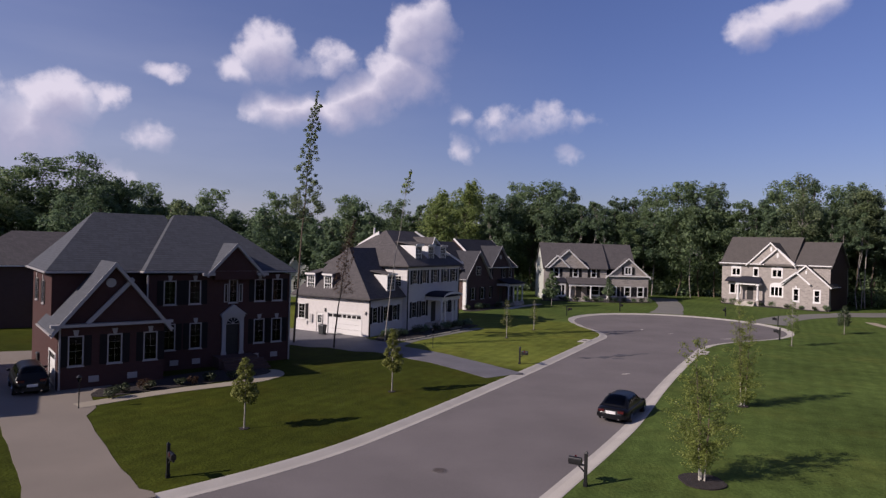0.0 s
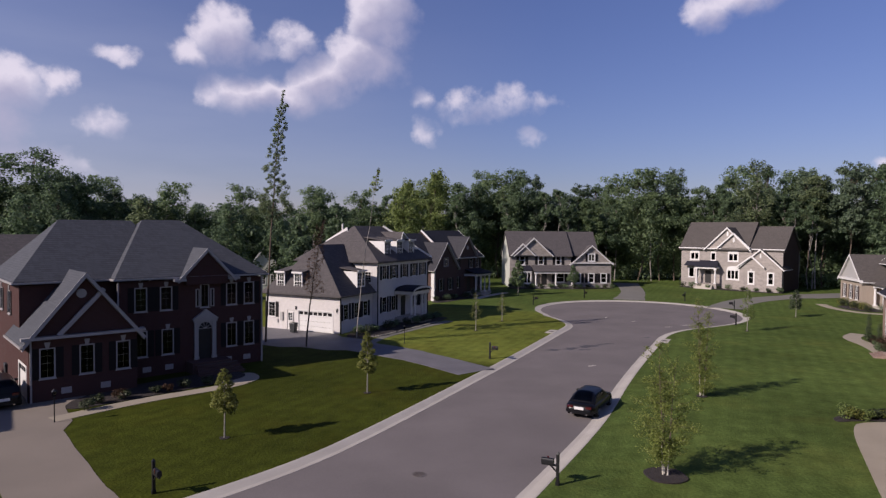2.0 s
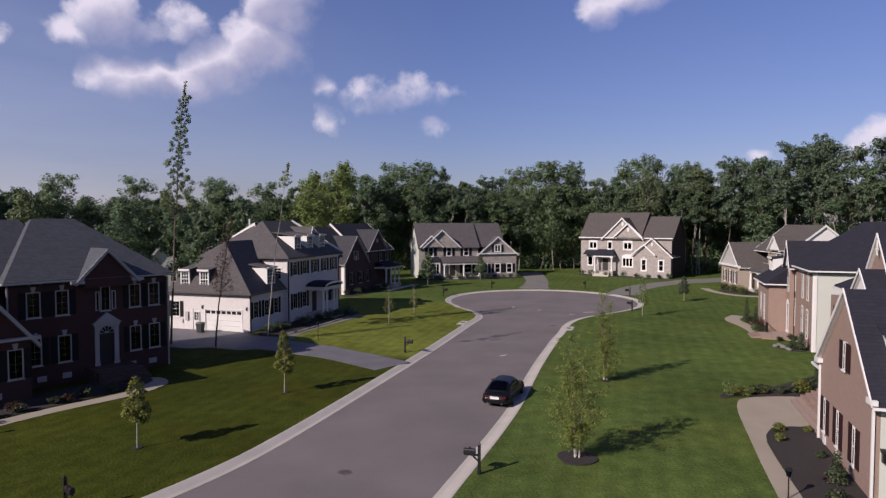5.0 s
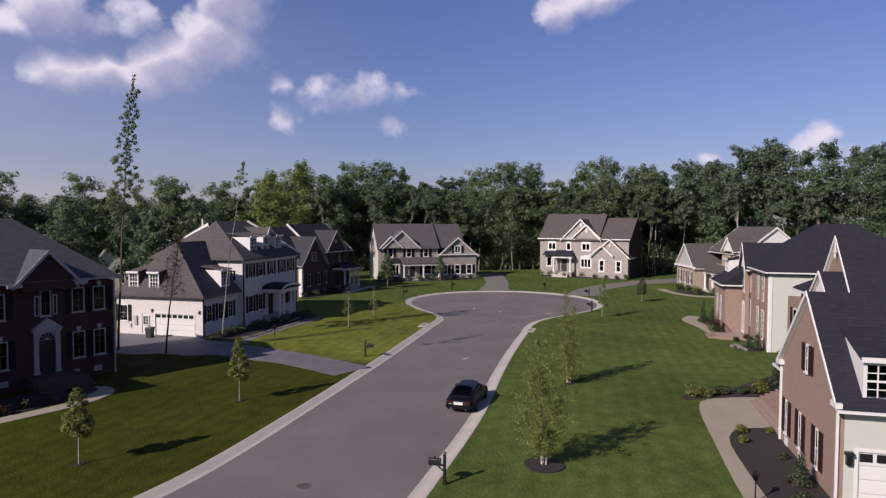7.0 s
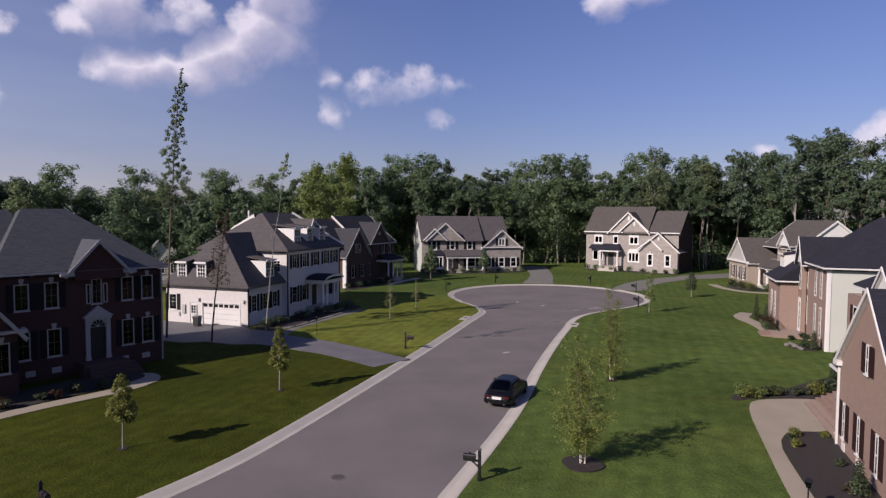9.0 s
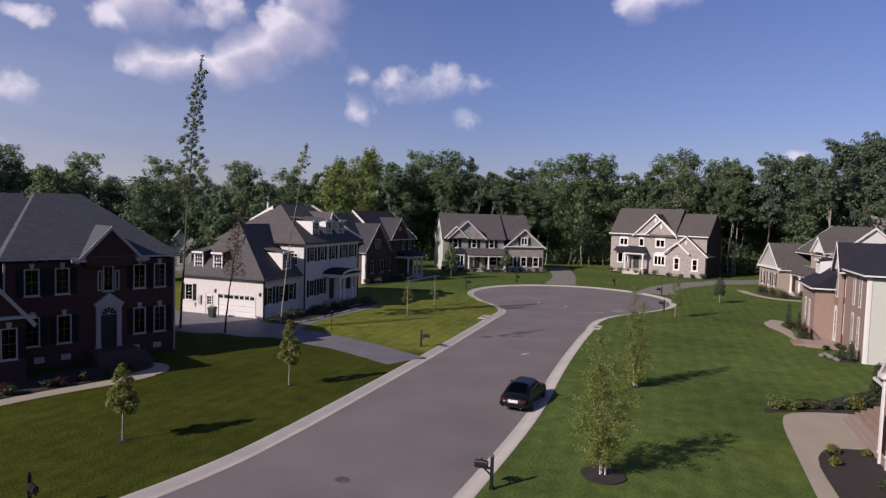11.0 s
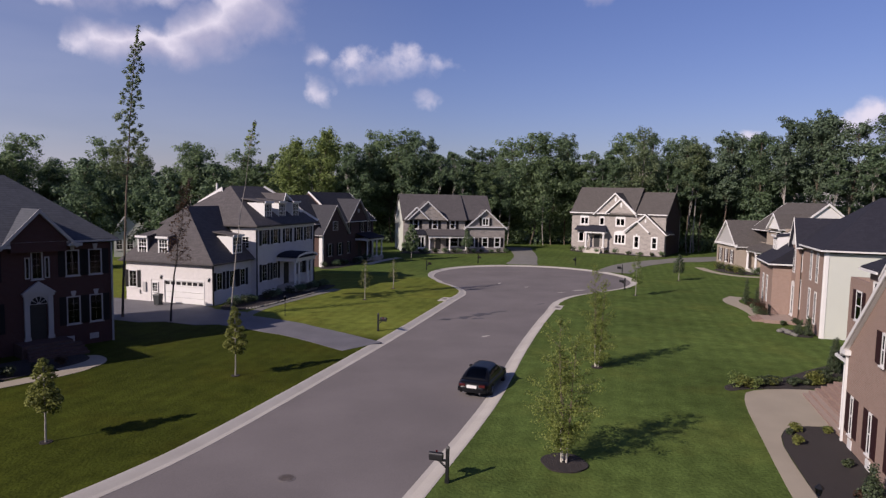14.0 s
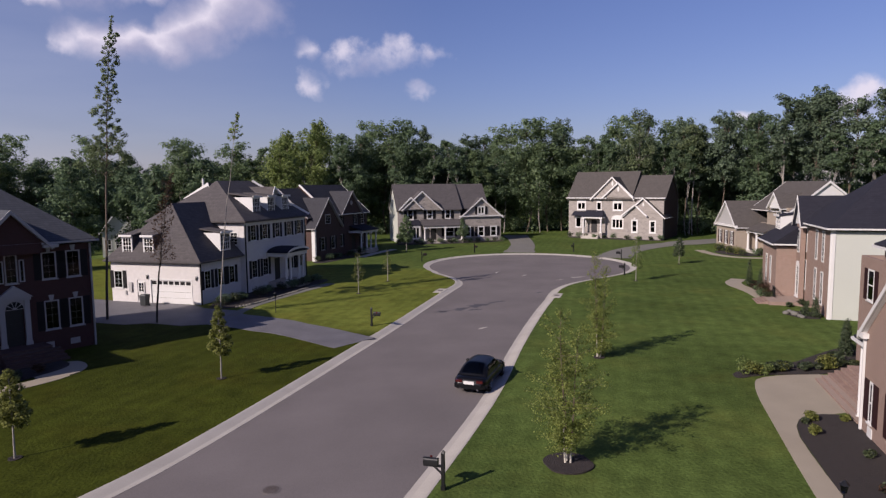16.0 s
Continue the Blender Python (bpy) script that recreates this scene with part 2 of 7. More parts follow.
def lawn_material():
    m = material("lawn", (0.056, 0.085, 0.0205), rough=0.9, vary=0.35, scale=0.10, fine_scale=7.0, bump=0.7, bump_dist=0.06, tint=(0.092, 0.131, 0.033), spec=0.04)
    nt = m.node_tree
    b = nt.nodes["Principled BSDF"]
    tc = [n for n in nt.nodes if n.type == "TEX_COORD"][0]

    def node(kind, op=None, **ins):
        n = nt.nodes.new(kind)
        if op:
            n.operation = op
        for k, v in ins.items():
            if isinstance(v, (int, float, tuple)):
                n.inputs[int(k[1:])].default_value = v
            else:
                nt.links.new(v, n.inputs[int(k[1:])])
        return n
    # mowing stripes
    mp = node("ShaderNodeMapping", i0=tc.outputs["Object"], i2=(0, 0, radians(28)))
    wv = nt.nodes.new("ShaderNodeTexWave")
    wv.inputs["Scale"].default_value, wv.inputs["Distortion"].default_value, wv.inputs["Detail"].default_value = 0.28, 1.6, 2
    nt.links.new(mp.outputs[0], wv.inputs[0])
    old = [l for l in nt.links if l.to_socket == b.inputs["Base Color"]][0].from_socket
    mx = node("ShaderNodeMixRGB", i0=0.12, i1=old, i2=wv.outputs[0])
    mx.blend_type = "MULTIPLY"
    # dry, yellowish patches
    dry = nt.nodes.new("ShaderNodeTexNoise")
    dry.inputs["Scale"].default_value, dry.inputs["Detail"].default_value, dry.inputs["Roughness"].default_value = 0.16, 6, 0.65
    nt.links.new(tc.outputs["Object"], dry.inputs["Vector"])
    dr = nt.nodes.new("ShaderNodeMapRange")
    dr.inputs[1].default_value, dr.inputs[2].default_value, dr.inputs[4].default_value = 0.50, 0.74, 0.5
    nt.links.new(dry.outputs[0], dr.inputs[0])
    mx1 = node("ShaderNodeMixRGB", i0=dr.outputs[0], i1=mx.outputs[0], i2=(0.096, 0.102, 0.024, 1))
    # one lot, left of the road and past the grey driveway, is brighter and yellower
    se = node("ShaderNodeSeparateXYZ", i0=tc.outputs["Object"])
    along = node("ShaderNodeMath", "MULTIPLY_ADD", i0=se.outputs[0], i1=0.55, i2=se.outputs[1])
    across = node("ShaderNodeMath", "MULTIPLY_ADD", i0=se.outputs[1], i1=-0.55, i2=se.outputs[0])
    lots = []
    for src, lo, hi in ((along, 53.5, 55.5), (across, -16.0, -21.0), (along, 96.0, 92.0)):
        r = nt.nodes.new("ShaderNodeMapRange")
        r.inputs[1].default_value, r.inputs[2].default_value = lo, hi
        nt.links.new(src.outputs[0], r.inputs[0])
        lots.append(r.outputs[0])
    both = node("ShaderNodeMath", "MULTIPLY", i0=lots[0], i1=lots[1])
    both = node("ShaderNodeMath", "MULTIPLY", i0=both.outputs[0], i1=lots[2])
    mx2 = node("ShaderNodeMixRGB", i0=both.outputs[0], i1=mx1.outputs[0], i2=(1.66, 1.34, 1.0, 1))
    mx2.blend_type = "MULTIPLY"
    # the lot before it is multiplied darker, blue most of all
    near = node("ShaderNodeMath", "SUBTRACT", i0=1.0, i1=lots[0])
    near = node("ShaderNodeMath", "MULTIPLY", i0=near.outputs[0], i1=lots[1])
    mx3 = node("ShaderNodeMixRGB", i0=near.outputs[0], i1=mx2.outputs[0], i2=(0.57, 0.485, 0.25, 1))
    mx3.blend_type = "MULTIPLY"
    # clumps and thin spots a pace across
    clump = nt.nodes.new("ShaderNodeTexNoise")
    clump.inputs["Scale"].default_value, clump.inputs["Detail"].default_value, clump.inputs["Roughness"].default_value = 0.75, 9, 0.72
    nt.links.new(tc.outputs["Object"], clump.inputs["Vector"])
    cr = nt.nodes.new("ShaderNodeMapRange")
    cr.inputs[1].default_value, cr.inputs[2].default_value, cr.inputs[3].default_value, cr.inputs[4].default_value = 0.36, 0.64, 0.76, 1.24
    nt.links.new(clump.outputs[0], cr.inputs[0])
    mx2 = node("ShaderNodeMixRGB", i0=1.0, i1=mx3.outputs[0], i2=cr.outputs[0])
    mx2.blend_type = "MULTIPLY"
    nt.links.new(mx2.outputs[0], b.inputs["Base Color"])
    return m


LAWN = lawn_material()
ASPHALT = material("asphalt", (0.130, 0.114, 0.111), rough=0.92, vary=0.24, scale=0.22, fine_scale=25, bump=0.25, bump_dist=0.01, spec=0.3)
TAR = material("tar_patch", (0.06, 0.055, 0.06), rough=0.8, vary=0.25, scale=1.2, bump=0.2)
CONCRETE = material("concrete", (0.36, 0.33, 0.29), rough=0.9, vary=0.16, scale=0.6, fine_scale=30, bump=0.2, bump_dist=0.01)
AGGREGATE = material("exposed_aggregate", (0.262, 0.225, 0.172), rough=0.95, vary=0.14, scale=0.5, fine_scale=50, bump=0.4, bump_dist=0.01)
BROWN_DRIVE = material("brown_aggregate", (0.17, 0.142, 0.115), rough=0.95, vary=0.16, scale=0.3, fine_scale=45, bump=0.4, bump_dist=0.01)
GREY_DRIVE = material("grey_paving", (0.112, 0.106, 0.112), rough=0.7, vary=0.36, scale=0.5, fine_scale=20, bump=0.3, bump_dist=0.01)
DARK_DRIVE = material("weathered_concrete", (0.135, 0.128, 0.112), rough=0.9, vary=0.2, scale=0.3, fine_scale=20, bump=0.3, bump_dist=0.01)
MULCH = material("mulch", (0.021, 0.015, 0.014), rough=1.0, vary=0.5, scale=4, fine_scale=30, bump=1.0, bump_dist=0.05)
RED_BRICK = brick_material("dark_red_brick", (0.061, 0.0245, 0.0225), (0.044, 0.0195, 0.018), (0.062, 0.048, 0.046))
BROWN_BRICK = brick_material("brown_brick", (0.078, 0.044, 0.039), (0.056, 0.033, 0.030), (0.085, 0.068, 0.06))
SALMON_BRICK = brick_material("salmon_brick", (0.250, 0.168, 0.136), (0.198, 0.132, 0.106), (0.27, 0.218, 0.184))
TAN_BRICK = brick_material("tan_brick", (0.30, 0.245, 0.195), (0.25, 0.20, 0.158), (0.32, 0.28, 0.235))
STONE = brick_material("field_stone", (0.305, 0.272, 0.248), (0.178, 0.157, 0.147), (0.315, 0.288, 0.262), width=0.55, height=0.26, gap=0.03, bump=0.8)
WHITE_BRICK = brick_material("white_painted_brick", (0.57, 0.54, 0.525), (0.53, 0.50, 0.485), (0.48, 0.46, 0.44))
SIDING = material("cream_siding", (0.43, 0.44, 0.395), rough=0.6, vary=0.05, scale=0.5, bump=0.1)
GREY_SIDING = material("grey_siding", (0.33, 0.32, 0.31), rough=0.7, vary=0.08, scale=0.5, bump=0.1)
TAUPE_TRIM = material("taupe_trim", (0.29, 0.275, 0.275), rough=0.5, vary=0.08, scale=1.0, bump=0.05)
TRIM = material("white_trim", (0.58, 0.565, 0.55), rough=0.5, vary=0.05, scale=1.0, bump=0.05)
SHINGLE = brick_material("grey_shingle", (0.092, 0.083, 0.083), (0.062, 0.056, 0.057), (0.034, 0.032, 0.034), width=0.35, height=0.14, gap=0.01, bump=0.5)
BROWN_SHINGLE = brick_material("brown_shingle", (0.088, 0.078, 0.072), (0.064, 0.057, 0.053), (0.035, 0.03, 0.028), width=0.35, height=0.14, gap=0.01, bump=0.5)
BLUE_SHINGLE = brick_material("blue_grey_shingle", (0.070, 0.074, 0.086), (0.050, 0.053, 0.063), (0.028, 0.029, 0.034), width=0.35, height=0.14, gap=0.01, bump=0.5)
SLATE_SHINGLE = brick_material("slate_shingle", (0.048, 0.047, 0.053), (0.035, 0.034, 0.039), (0.02, 0.02, 0.024), width=0.35, height=0.14, gap=0.01, bump=0.5)
NAVY_SHINGLE = brick_material("dark_slate_shingle", (0.022, 0.022, 0.031), (0.016, 0.016, 0.024), (0.011, 0.011, 0.016), width=0.35, height=0.14, gap=0.01, bump=0.5)
SHUTTER = material("black_shutter", (0.010, 0.009, 0.010), rough=0.75, vary=0.2, bump=0.1, spec=0.2)
SHUTTER_RED = material("maroon_shutter", (0.022, 0.007, 0.008), rough=0.75, vary=0.2, bump=0.1, spec=0.2)
DOOR_DARK = material("dark_door", (0.010, 0.009, 0.009), rough=0.6, vary=0.2, bump=0.05)
GLASS = glass_material("window_glass")
BLACK_METAL = material("black_metal", (0.012, 0.012, 0.013), rough=0.4, vary=0.2, bump=0.05, metal=0.3)
CURTAIN = material("curtain", (0.45, 0.43, 0.40), rough=0.9, vary=0.1)
BARK = material("bark", (0.10, 0.075, 0.055), rough=0.95, vary=0.35, scale=2, fine_scale=14, bump=0.8, bump_dist=0.03)
DARK_BARK = material("dark_bark", (0.035, 0.028, 0.024), rough=0.95, vary=0.35, scale=2, fine_scale=14, bump=0.8, bump_dist=0.03)
PALE_BARK = material("pale_bark", (0.24, 0.22, 0.195), rough=0.95, vary=0.3, scale=1.5, fine_scale=10, bump=0.6, bump_dist=0.03)
BIRCH_BARK = material("birch_bark", (0.48, 0.44, 0.37), rough=0.8, vary=0.35, scale=5, fine_scale=25, bump=0.4)
LEAF_DARK = leaf_material("dark_green_leaf", (0.092, 0.144, 0.080), (0.158, 0.226, 0.118))
LEAF_MID = leaf_material("mid_green_leaf", (0.112, 0.168, 0.084), (0.188, 0.256, 0.122))
LEAF_PINE = leaf_material("pine_needle", (0.062, 0.096, 0.058), (0.115, 0.160, 0.092), 0.25)
LEAF_LIME = leaf_material("yellow_green_leaf", (0.135, 0.185, 0.052), (0.25, 0.31, 0.10))
LEAF_BIRCH = leaf_material("birch_leaf", (0.175, 0.215, 0.050), (0.275, 0.315, 0.085), 0.55, 0.3)
LEAF_MAPLE = leaf_material("young_maple_leaf", (0.135, 0.155, 0.036), (0.24, 0.25, 0.070), 0.5, 0.2)
LEAF_SILVER = leaf_material("silvery_leaf", (0.115, 0.155, 0.075), (0.21, 0.26, 0.13), 0.55)
LEAF_RED = leaf_material("reddish_leaf", (0.055, 0.028, 0.018), (0.095, 0.055, 0.030))
LEAF_YEW = leaf_material("yew_leaf", (0.030, 0.046, 0.022), (0.062, 0.084, 0.038), 0.2)
LEAF_SHRUB = leaf_material("shrub_leaf", (0.020, 0.030, 0.012), (0.05, 0.065, 0.024), 0.2)
CAR_BLACK = material("black_car_paint", (0.004, 0.004, 0.005), rough=0.28, vary=0.1, bump=0, spec=0.25)
TYRE = material("tyre", (0.012, 0.012, 0.012), rough=0.9, vary=0.2)
CHROME = material("chrome", (0.55, 0.55, 0.56), rough=0.2, vary=0.05, bump=0, metal=1.0)
TAIL_RED = material("tail_lamp", (0.05, 0.006, 0.006), rough=0.2, vary=0.1, bump=0)
BIN_GREEN = material("bin_plastic", (0.020, 0.022, 0.024), rough=0.5, vary=0.1)
IRON = material("cast_iron", (0.085, 0.070, 0.066), rough=0.8, vary=0.3, metal=0.2)


# ---------------------------------------------------------------- mesh helpers
def part(name, bm, mat, parent=None, label="", smooth=False):
    me = bpy.data.meshes.new(name)
    bmesh.ops.recalc_face_normals(bm, faces=bm.faces)
    bm.to_mesh(me)
    bm.free()
    me.materials.append(mat)
    if smooth:
        for p in me.polygons:
            p.use_smooth = True
    ob = new(name, me)
    if parent is not None:
        ob.parent = parent
    if label:
        ob["label"] = label
    return ob


def thing(name, m, label, category, group=""):
    ob = new(name)
    ob.empty_display_size = 0.2
    ob.matrix_basis = m
    return tagged(ob, label, category, group)


def box(bm, x0, x1, y0, y1, z0, z1, m=None):
    vs = [bm.verts.new((x, y, z)) for x in (x0, x1) for y in (y0, y1) for z in (z0, z1)]
    for f in ((0, 1, 3, 2), (4, 6, 7, 5), (0, 4, 5, 1), (2, 3, 7, 6), (0, 2, 6, 4), (1, 5, 7, 3)):
        bm.faces.new([vs[i] for i in f])
    if m is not None:
        bmesh.ops.transform(bm, matrix=m, verts=vs)
    return vs


def prism(bm, pts, off):
    """A plate: the polygon pts and its copy moved by off, closed round the edge."""
    a = [bm.verts.new(p) for p in pts]
    b = [bm.verts.new(Vector(p) + Vector(off)) for p in pts]
    bm.faces.new(a)
    bm.faces.new(b[::-1])
    n = len(pts)
    for i in range(n):
        bm.faces.new((a[i], b[i], b[(i + 1) % n], a[(i + 1) % n]))
    return a + b


def beam(bm, p, q, w, h, up=(0, 0, 1)):
    """A bar of width w and height h from p to q."""
    p, q = Vector(p), Vector(q)
    d = (q - p).normalized()
    side = d.cross(Vector(up))
    side = side.normalized() if side.length > 1e-4 else Vector((1, 0, 0))
    top = side.cross(d)
    ring = [(-w / 2, -h / 2), (w / 2, -h / 2), (w / 2, h / 2), (-w / 2, h / 2)]
    a = [bm.verts.new(p + side * i + top * j) for i, j in ring]
    b = [bm.verts.new(q + side * i + top * j) for i, j in ring]
    bm.faces.new(a)
    bm.faces.new(b[::-1])
    for i in range(4):
        bm.faces.new((a[i], b[i], b[(i + 1) % 4], a[(i + 1) % 4]))
    return a + b


def tube(bm, points, radii, sides=7):
    """A round limb along points, with a radius at each."""
    rings = []
    for i, p in enumerate(points):
        p = Vector(p)
        d = (Vector(points[min(i + 1, len(points) - 1)]) - Vector(points[max(i - 1, 0)])).normalized()
        s = d.cross(Vector((0.3, 1, 0.1))).normalized()
        u = d.cross(s)
        rings.append([bm.verts.new(p + (s * math.cos(k * math.tau / sides) + u * math.sin(k * math.tau / sides)) * radii[i]) for k in range(sides)])
    for a, b in zip(rings, rings[1:]):
        for k in range(sides):
            bm.faces.new((a[k], a[(k + 1) % sides], b[(k + 1) % sides], b[k]))
    bm.faces.new(rings[0][::-1])
    bm.faces.new(rings[-1])


def smooth_line(pts, rounds=3, closed=False):
    for _ in range(rounds):
        out = [] if closed else [pts[0]]
        for i in range(len(pts) if closed else len(pts) - 1):
            a, b = Vector(pts[i]), Vector(pts[(i + 1) % len(pts)])
            out += [tuple(a * 0.75 + b * 0.25), tuple(a * 0.25 + b * 0.75)]
        pts = out if closed else out + [pts[-1]]
    return pts


def sweep(bm, line, profile, closed=False):
    """A strip along a plan line: profile rows are (offset to the right of the line, height)."""
    n, rows = len(line), []
    for i in range(n):
        a = Vector(line[(i - 1) % n] if closed or i else line[0])
        b = Vector(line[(i + 1) % n] if closed or i < n - 1 else line[-1])
        d = (b - a).normalized()
        r = Vector((d.y, -d.x))
        rows.append([bm.verts.new((line[i][0] + r.x * o, line[i][1] + r.y * o, z)) for o, z in profile])
    for i in range(n if closed else n - 1):
        a, b = rows[i], rows[(i + 1) % n]
        for k in range(len(profile) - 1):
            bm.faces.new((a[k], b[k], b[k + 1], a[k + 1]))


def plate(name, pts, z, mat, thick=0.05, parent=None, rounds=2, label="", category="", kind=""):
    """A flat slab with a rounded plan outline."""
    bm = bmesh.new()
    prism(bm, [(x, y, z) for x, y in (smooth_line(pts, rounds, True) if rounds else pts)], (0, 0, -thick))
    return tagged(part(name, bm, mat, parent), label, category, "", kind)


# ---------------------------------------------------------------- ground, road, kerb
BULB, BULB_R = Vector((31.3, 85.1)), 14.1
left_edge = smooth_line([(-60, 6), (-40, 10.5), (-26, 14.8), (-17.4, 18.8), (-11.1, 23.8), (-5.9, 29.2), (-2.6, 34.4), (3.2, 44.7), (7.7, 52.7), (11.9, 60.6), (15.9, 68.2), (18.3, 72.4), (18.4, 76.5), (17.3, 81.0)], 3)
right_edge = smooth_line([(39.3, 73.4), (35.4, 71.0), (30.6, 68.6), (27.1, 64.9), (24.5, 60.0), (21.9, 55.7), (15.9, 44.8), (11.65, 36.2), (8.5, 30.8), (6.15, 27.0), (2.4, 20.9), (-3.5, 13), (-14, 4), (-30, -3), (-60, -8)], 3)
a0 = math.atan2(left_edge[-1][1] - BULB.y, left_edge[-1][0] - BULB.x)
a1 = math.atan2(right_edge[0][1] - BULB.y, right_edge[0][0] - BULB.x)
a0 += math.tau if a0 < 0 else 0
bulb_arc = [(BULB.x + BULB_R * math.cos(a0 + (a1 - a0) * i / 40), BULB.y + BULB_R * math.sin(a0 + (a1 - a0) * i / 40)) for i in range(1, 40)]
kerb_line = left_edge + bulb_arc + right_edge

bm = bmesh.new()
outer = [bm.verts.new(p) for p in ((-1800, -1800, 0), (1800, -1800, 0), (1800, 1800, 0), (-1800, 1800, 0))]
inner = [bm.verts.new((x, y, 0)) for x, y in kerb_line]
loops = [bm.edges.new((ring[i], ring[(i + 1) % len(ring)])) for ring in (outer, inner) for i in range(len(ring))]
bmesh.ops.triangle_fill(bm, edges=loops, use_beauty=True, use_dissolve=False)
tagged(part("ground", bm, LAWN), "mown green lawn with faint mowing stripes", "lawn", "", "structure")

bm = bmesh.new()
prism(bm, [(x, y, -0.13) for x, y in kerb_line], (0, 0, -0.2))
road = tagged(part("road", bm, ASPHALT), "worn grey asphalt road ending in a turning circle", "road", "", "structure")
bm = bmesh.new()
sweep(bm, kerb_line, [(0.0, -0.2), (0.0, 0.010), (0.08, 0.012), (0.22, -0.012), (0.60, -0.106), (0.86, -0.120), (0.86, -0.2)])
tagged(part("kerb", bm, CONCRETE), "pale concrete kerb and gutter along the road", "kerb", "", "structure")

for i, (x, y, sx, sy, rot) in enumerate([(13.2, 57.8, 0.7, 0.34, 12), (15.0, 58.4, 0.9, 0.42, 30), (16.9, 59.7, 1.0, 0.62, 20), (19.0, 60.8, 1.0, 0.2, 25), (16.2, 57.9, 0.6, 0.25, 10), (20.4, 75.2, 1.0, 0.3, 35), (22.4, 76.8, 0.9, 0.16, 35), (24.8, 64.6, 0.5, 0.16, 25)]):
    c_, s_ = math.cos(radians(rot)), math.sin(radians(rot))
    uv = [(math.cos(a) * sx * (1 + 0.3 * math.sin(3 * a + i) + 0.15 * math.sin(7 * a + 2 * i)), math.sin(a) * sy * (1 + 0.4 * math.cos(4 * a + i) + 0.3 * math.sin(9 * a + i))) for a in [k * math.tau / 36 for k in range(36)]]
    ring = [(x + u * c_ - v * s_, y + u * s_ + v * c_) for u, v in uv]
    plate("tar_patch", ring, -0.124, TAR, 0.02, rounds=1, label="dark damp stain on the asphalt road", category="road stain", kind="structure")

for i, (x, y, sx, sy, rot) in enumerate([(33.1, 73.2, 0.9, 0.16, 12), (30.2, 71.9, 0.5, 0.10, 15), (27.6, 76.4, 0.5, 0.12, 40), (14.8, 50.8, 0.45, 0.14, 30), (25.2, 79.8, 0.6, 0.12, 60)]):
    c_, s_ = math.cos(radians(rot)), math.sin(radians(rot))
    uv = [(math.cos(a) * sx * (1 + 0.2 * math.sin(3 * a + i)), math.sin(a) * sy * (1 + 0.3 * math.cos(5 * a + i))) for a in [k * math.tau / 20 for k in range(20)]]
    plate("scuff", [(x + u * c_ - v * s_, y + u * s_ + v * c_) for u, v in uv], -0.123, CONCRETE, 0.02, rounds=1, label="pale scuff mark on the asphalt road", category="road stain", kind="structure")

# manhole cover in the road
cover_ = thing("manhole_cover", pose(0.05, 27.9, -0.13), "round rusty cast iron manhole cover in the road", "manhole cover")
bm = bmesh.new()
bmesh.ops.create_cone(bm, cap_ends=True, segments=28, radius1=0.29, radius2=0.29, depth=0.02, matrix=pose(0, 0, 0.012))
for k in range(-3, 4):
    box(bm, -0.18, 0.18, k * 0.055 - 0.01, k * 0.055 + 0.01, 0.022, 0.03)
part("lid", bm, IRON, cover_)
bm = bmesh.new()
bmesh.ops.create_cone(bm, cap_ends=True, segments=28, radius1=0.36, radius2=0.36, depth=0.012, matrix=pose(0, 0, 0.006))
part("rim", bm, ASPHALT, cover_)


def ribbon(name, line, widths, z, mat, label, category):
    """A slab that follows a plan line, with a width at each point."""
    bm = bmesh.new()
    n = len(line)
    lr = []
    for i, p in enumerate(line):
        d = (Vector(line[min(i + 1, n - 1)]) - Vector(line[max(i - 1, 0)])).normalized()
        w = widths[min(i * len(widths) // n, len(widths) - 1)] / 2
        lr.append(((p[0] - d.y * w, p[1] + d.x * w), (p[0] + d.y * w, p[1] - d.x * w)))
    pts = [(x, y, z) for x, y in [a for a, _ in lr] + [b for _, b in lr][::-1]]
    prism(bm, pts, (0, 0, -0.2))
    return tagged(part(name, bm, mat), label, category, "", "structure")


ribbon("driveway", smooth_line([(-12.3, 22.6), (-14.2, 25.0), (-17.0, 28.6), (-21.2, 33.9), (-25.2, 40.0), (-30.5, 48.0), (-33, 54)], 2), [4.4, 3.7, 3.5, 3.6, 3.8, 5.2, 8.0, 9.0, 9.0, 9.0], 0.02, BROWN_DRIVE, "tan exposed-aggregate driveway beside the dark brick house", "driveway")
ribbon("driveway", smooth_line([(4.9, 48.2), (1.2, 53.4), (-4.0, 58.6), (-9.6, 62.2), (-14.7, 65.2), (-20.9, 68.6)], 2), [3.7, 3.7, 4.2, 6.4, 8.4, 8.8, 9.0], 0.02, GREY_DRIVE, "grey paved driveway to the white house's garage", "driveway")
ribbon("driveway", smooth_line([(35.2, 99.6), (38.0, 106), (40.5, 112), (43.5, 122), (46, 132)], 2), [5.0, 4.4, 4.2, 4.4, 5.0], 0.02, DARK_DRIVE, "grey concrete driveway running back to the woods", "driveway")
ribbon("driveway", smooth_line([(45.6, 88.6), (52, 97), (62, 103.5), (72, 106.5), (81, 108)], 2), [5.0, 4.6, 4.6, 6.5, 7.0], 0.02, DARK_DRIVE, "grey driveway beside the stone house", "driveway")
ribbon("path", smooth_line([(-20.8, 36.4), (-17.4, 40.5), (-13.2, 43.8), (-12.4, 45.2)], 2), [1.2, 1.2, 1.2, 1.3], 0.025, AGGREGATE, "curved tan front path of the dark brick house", "path")
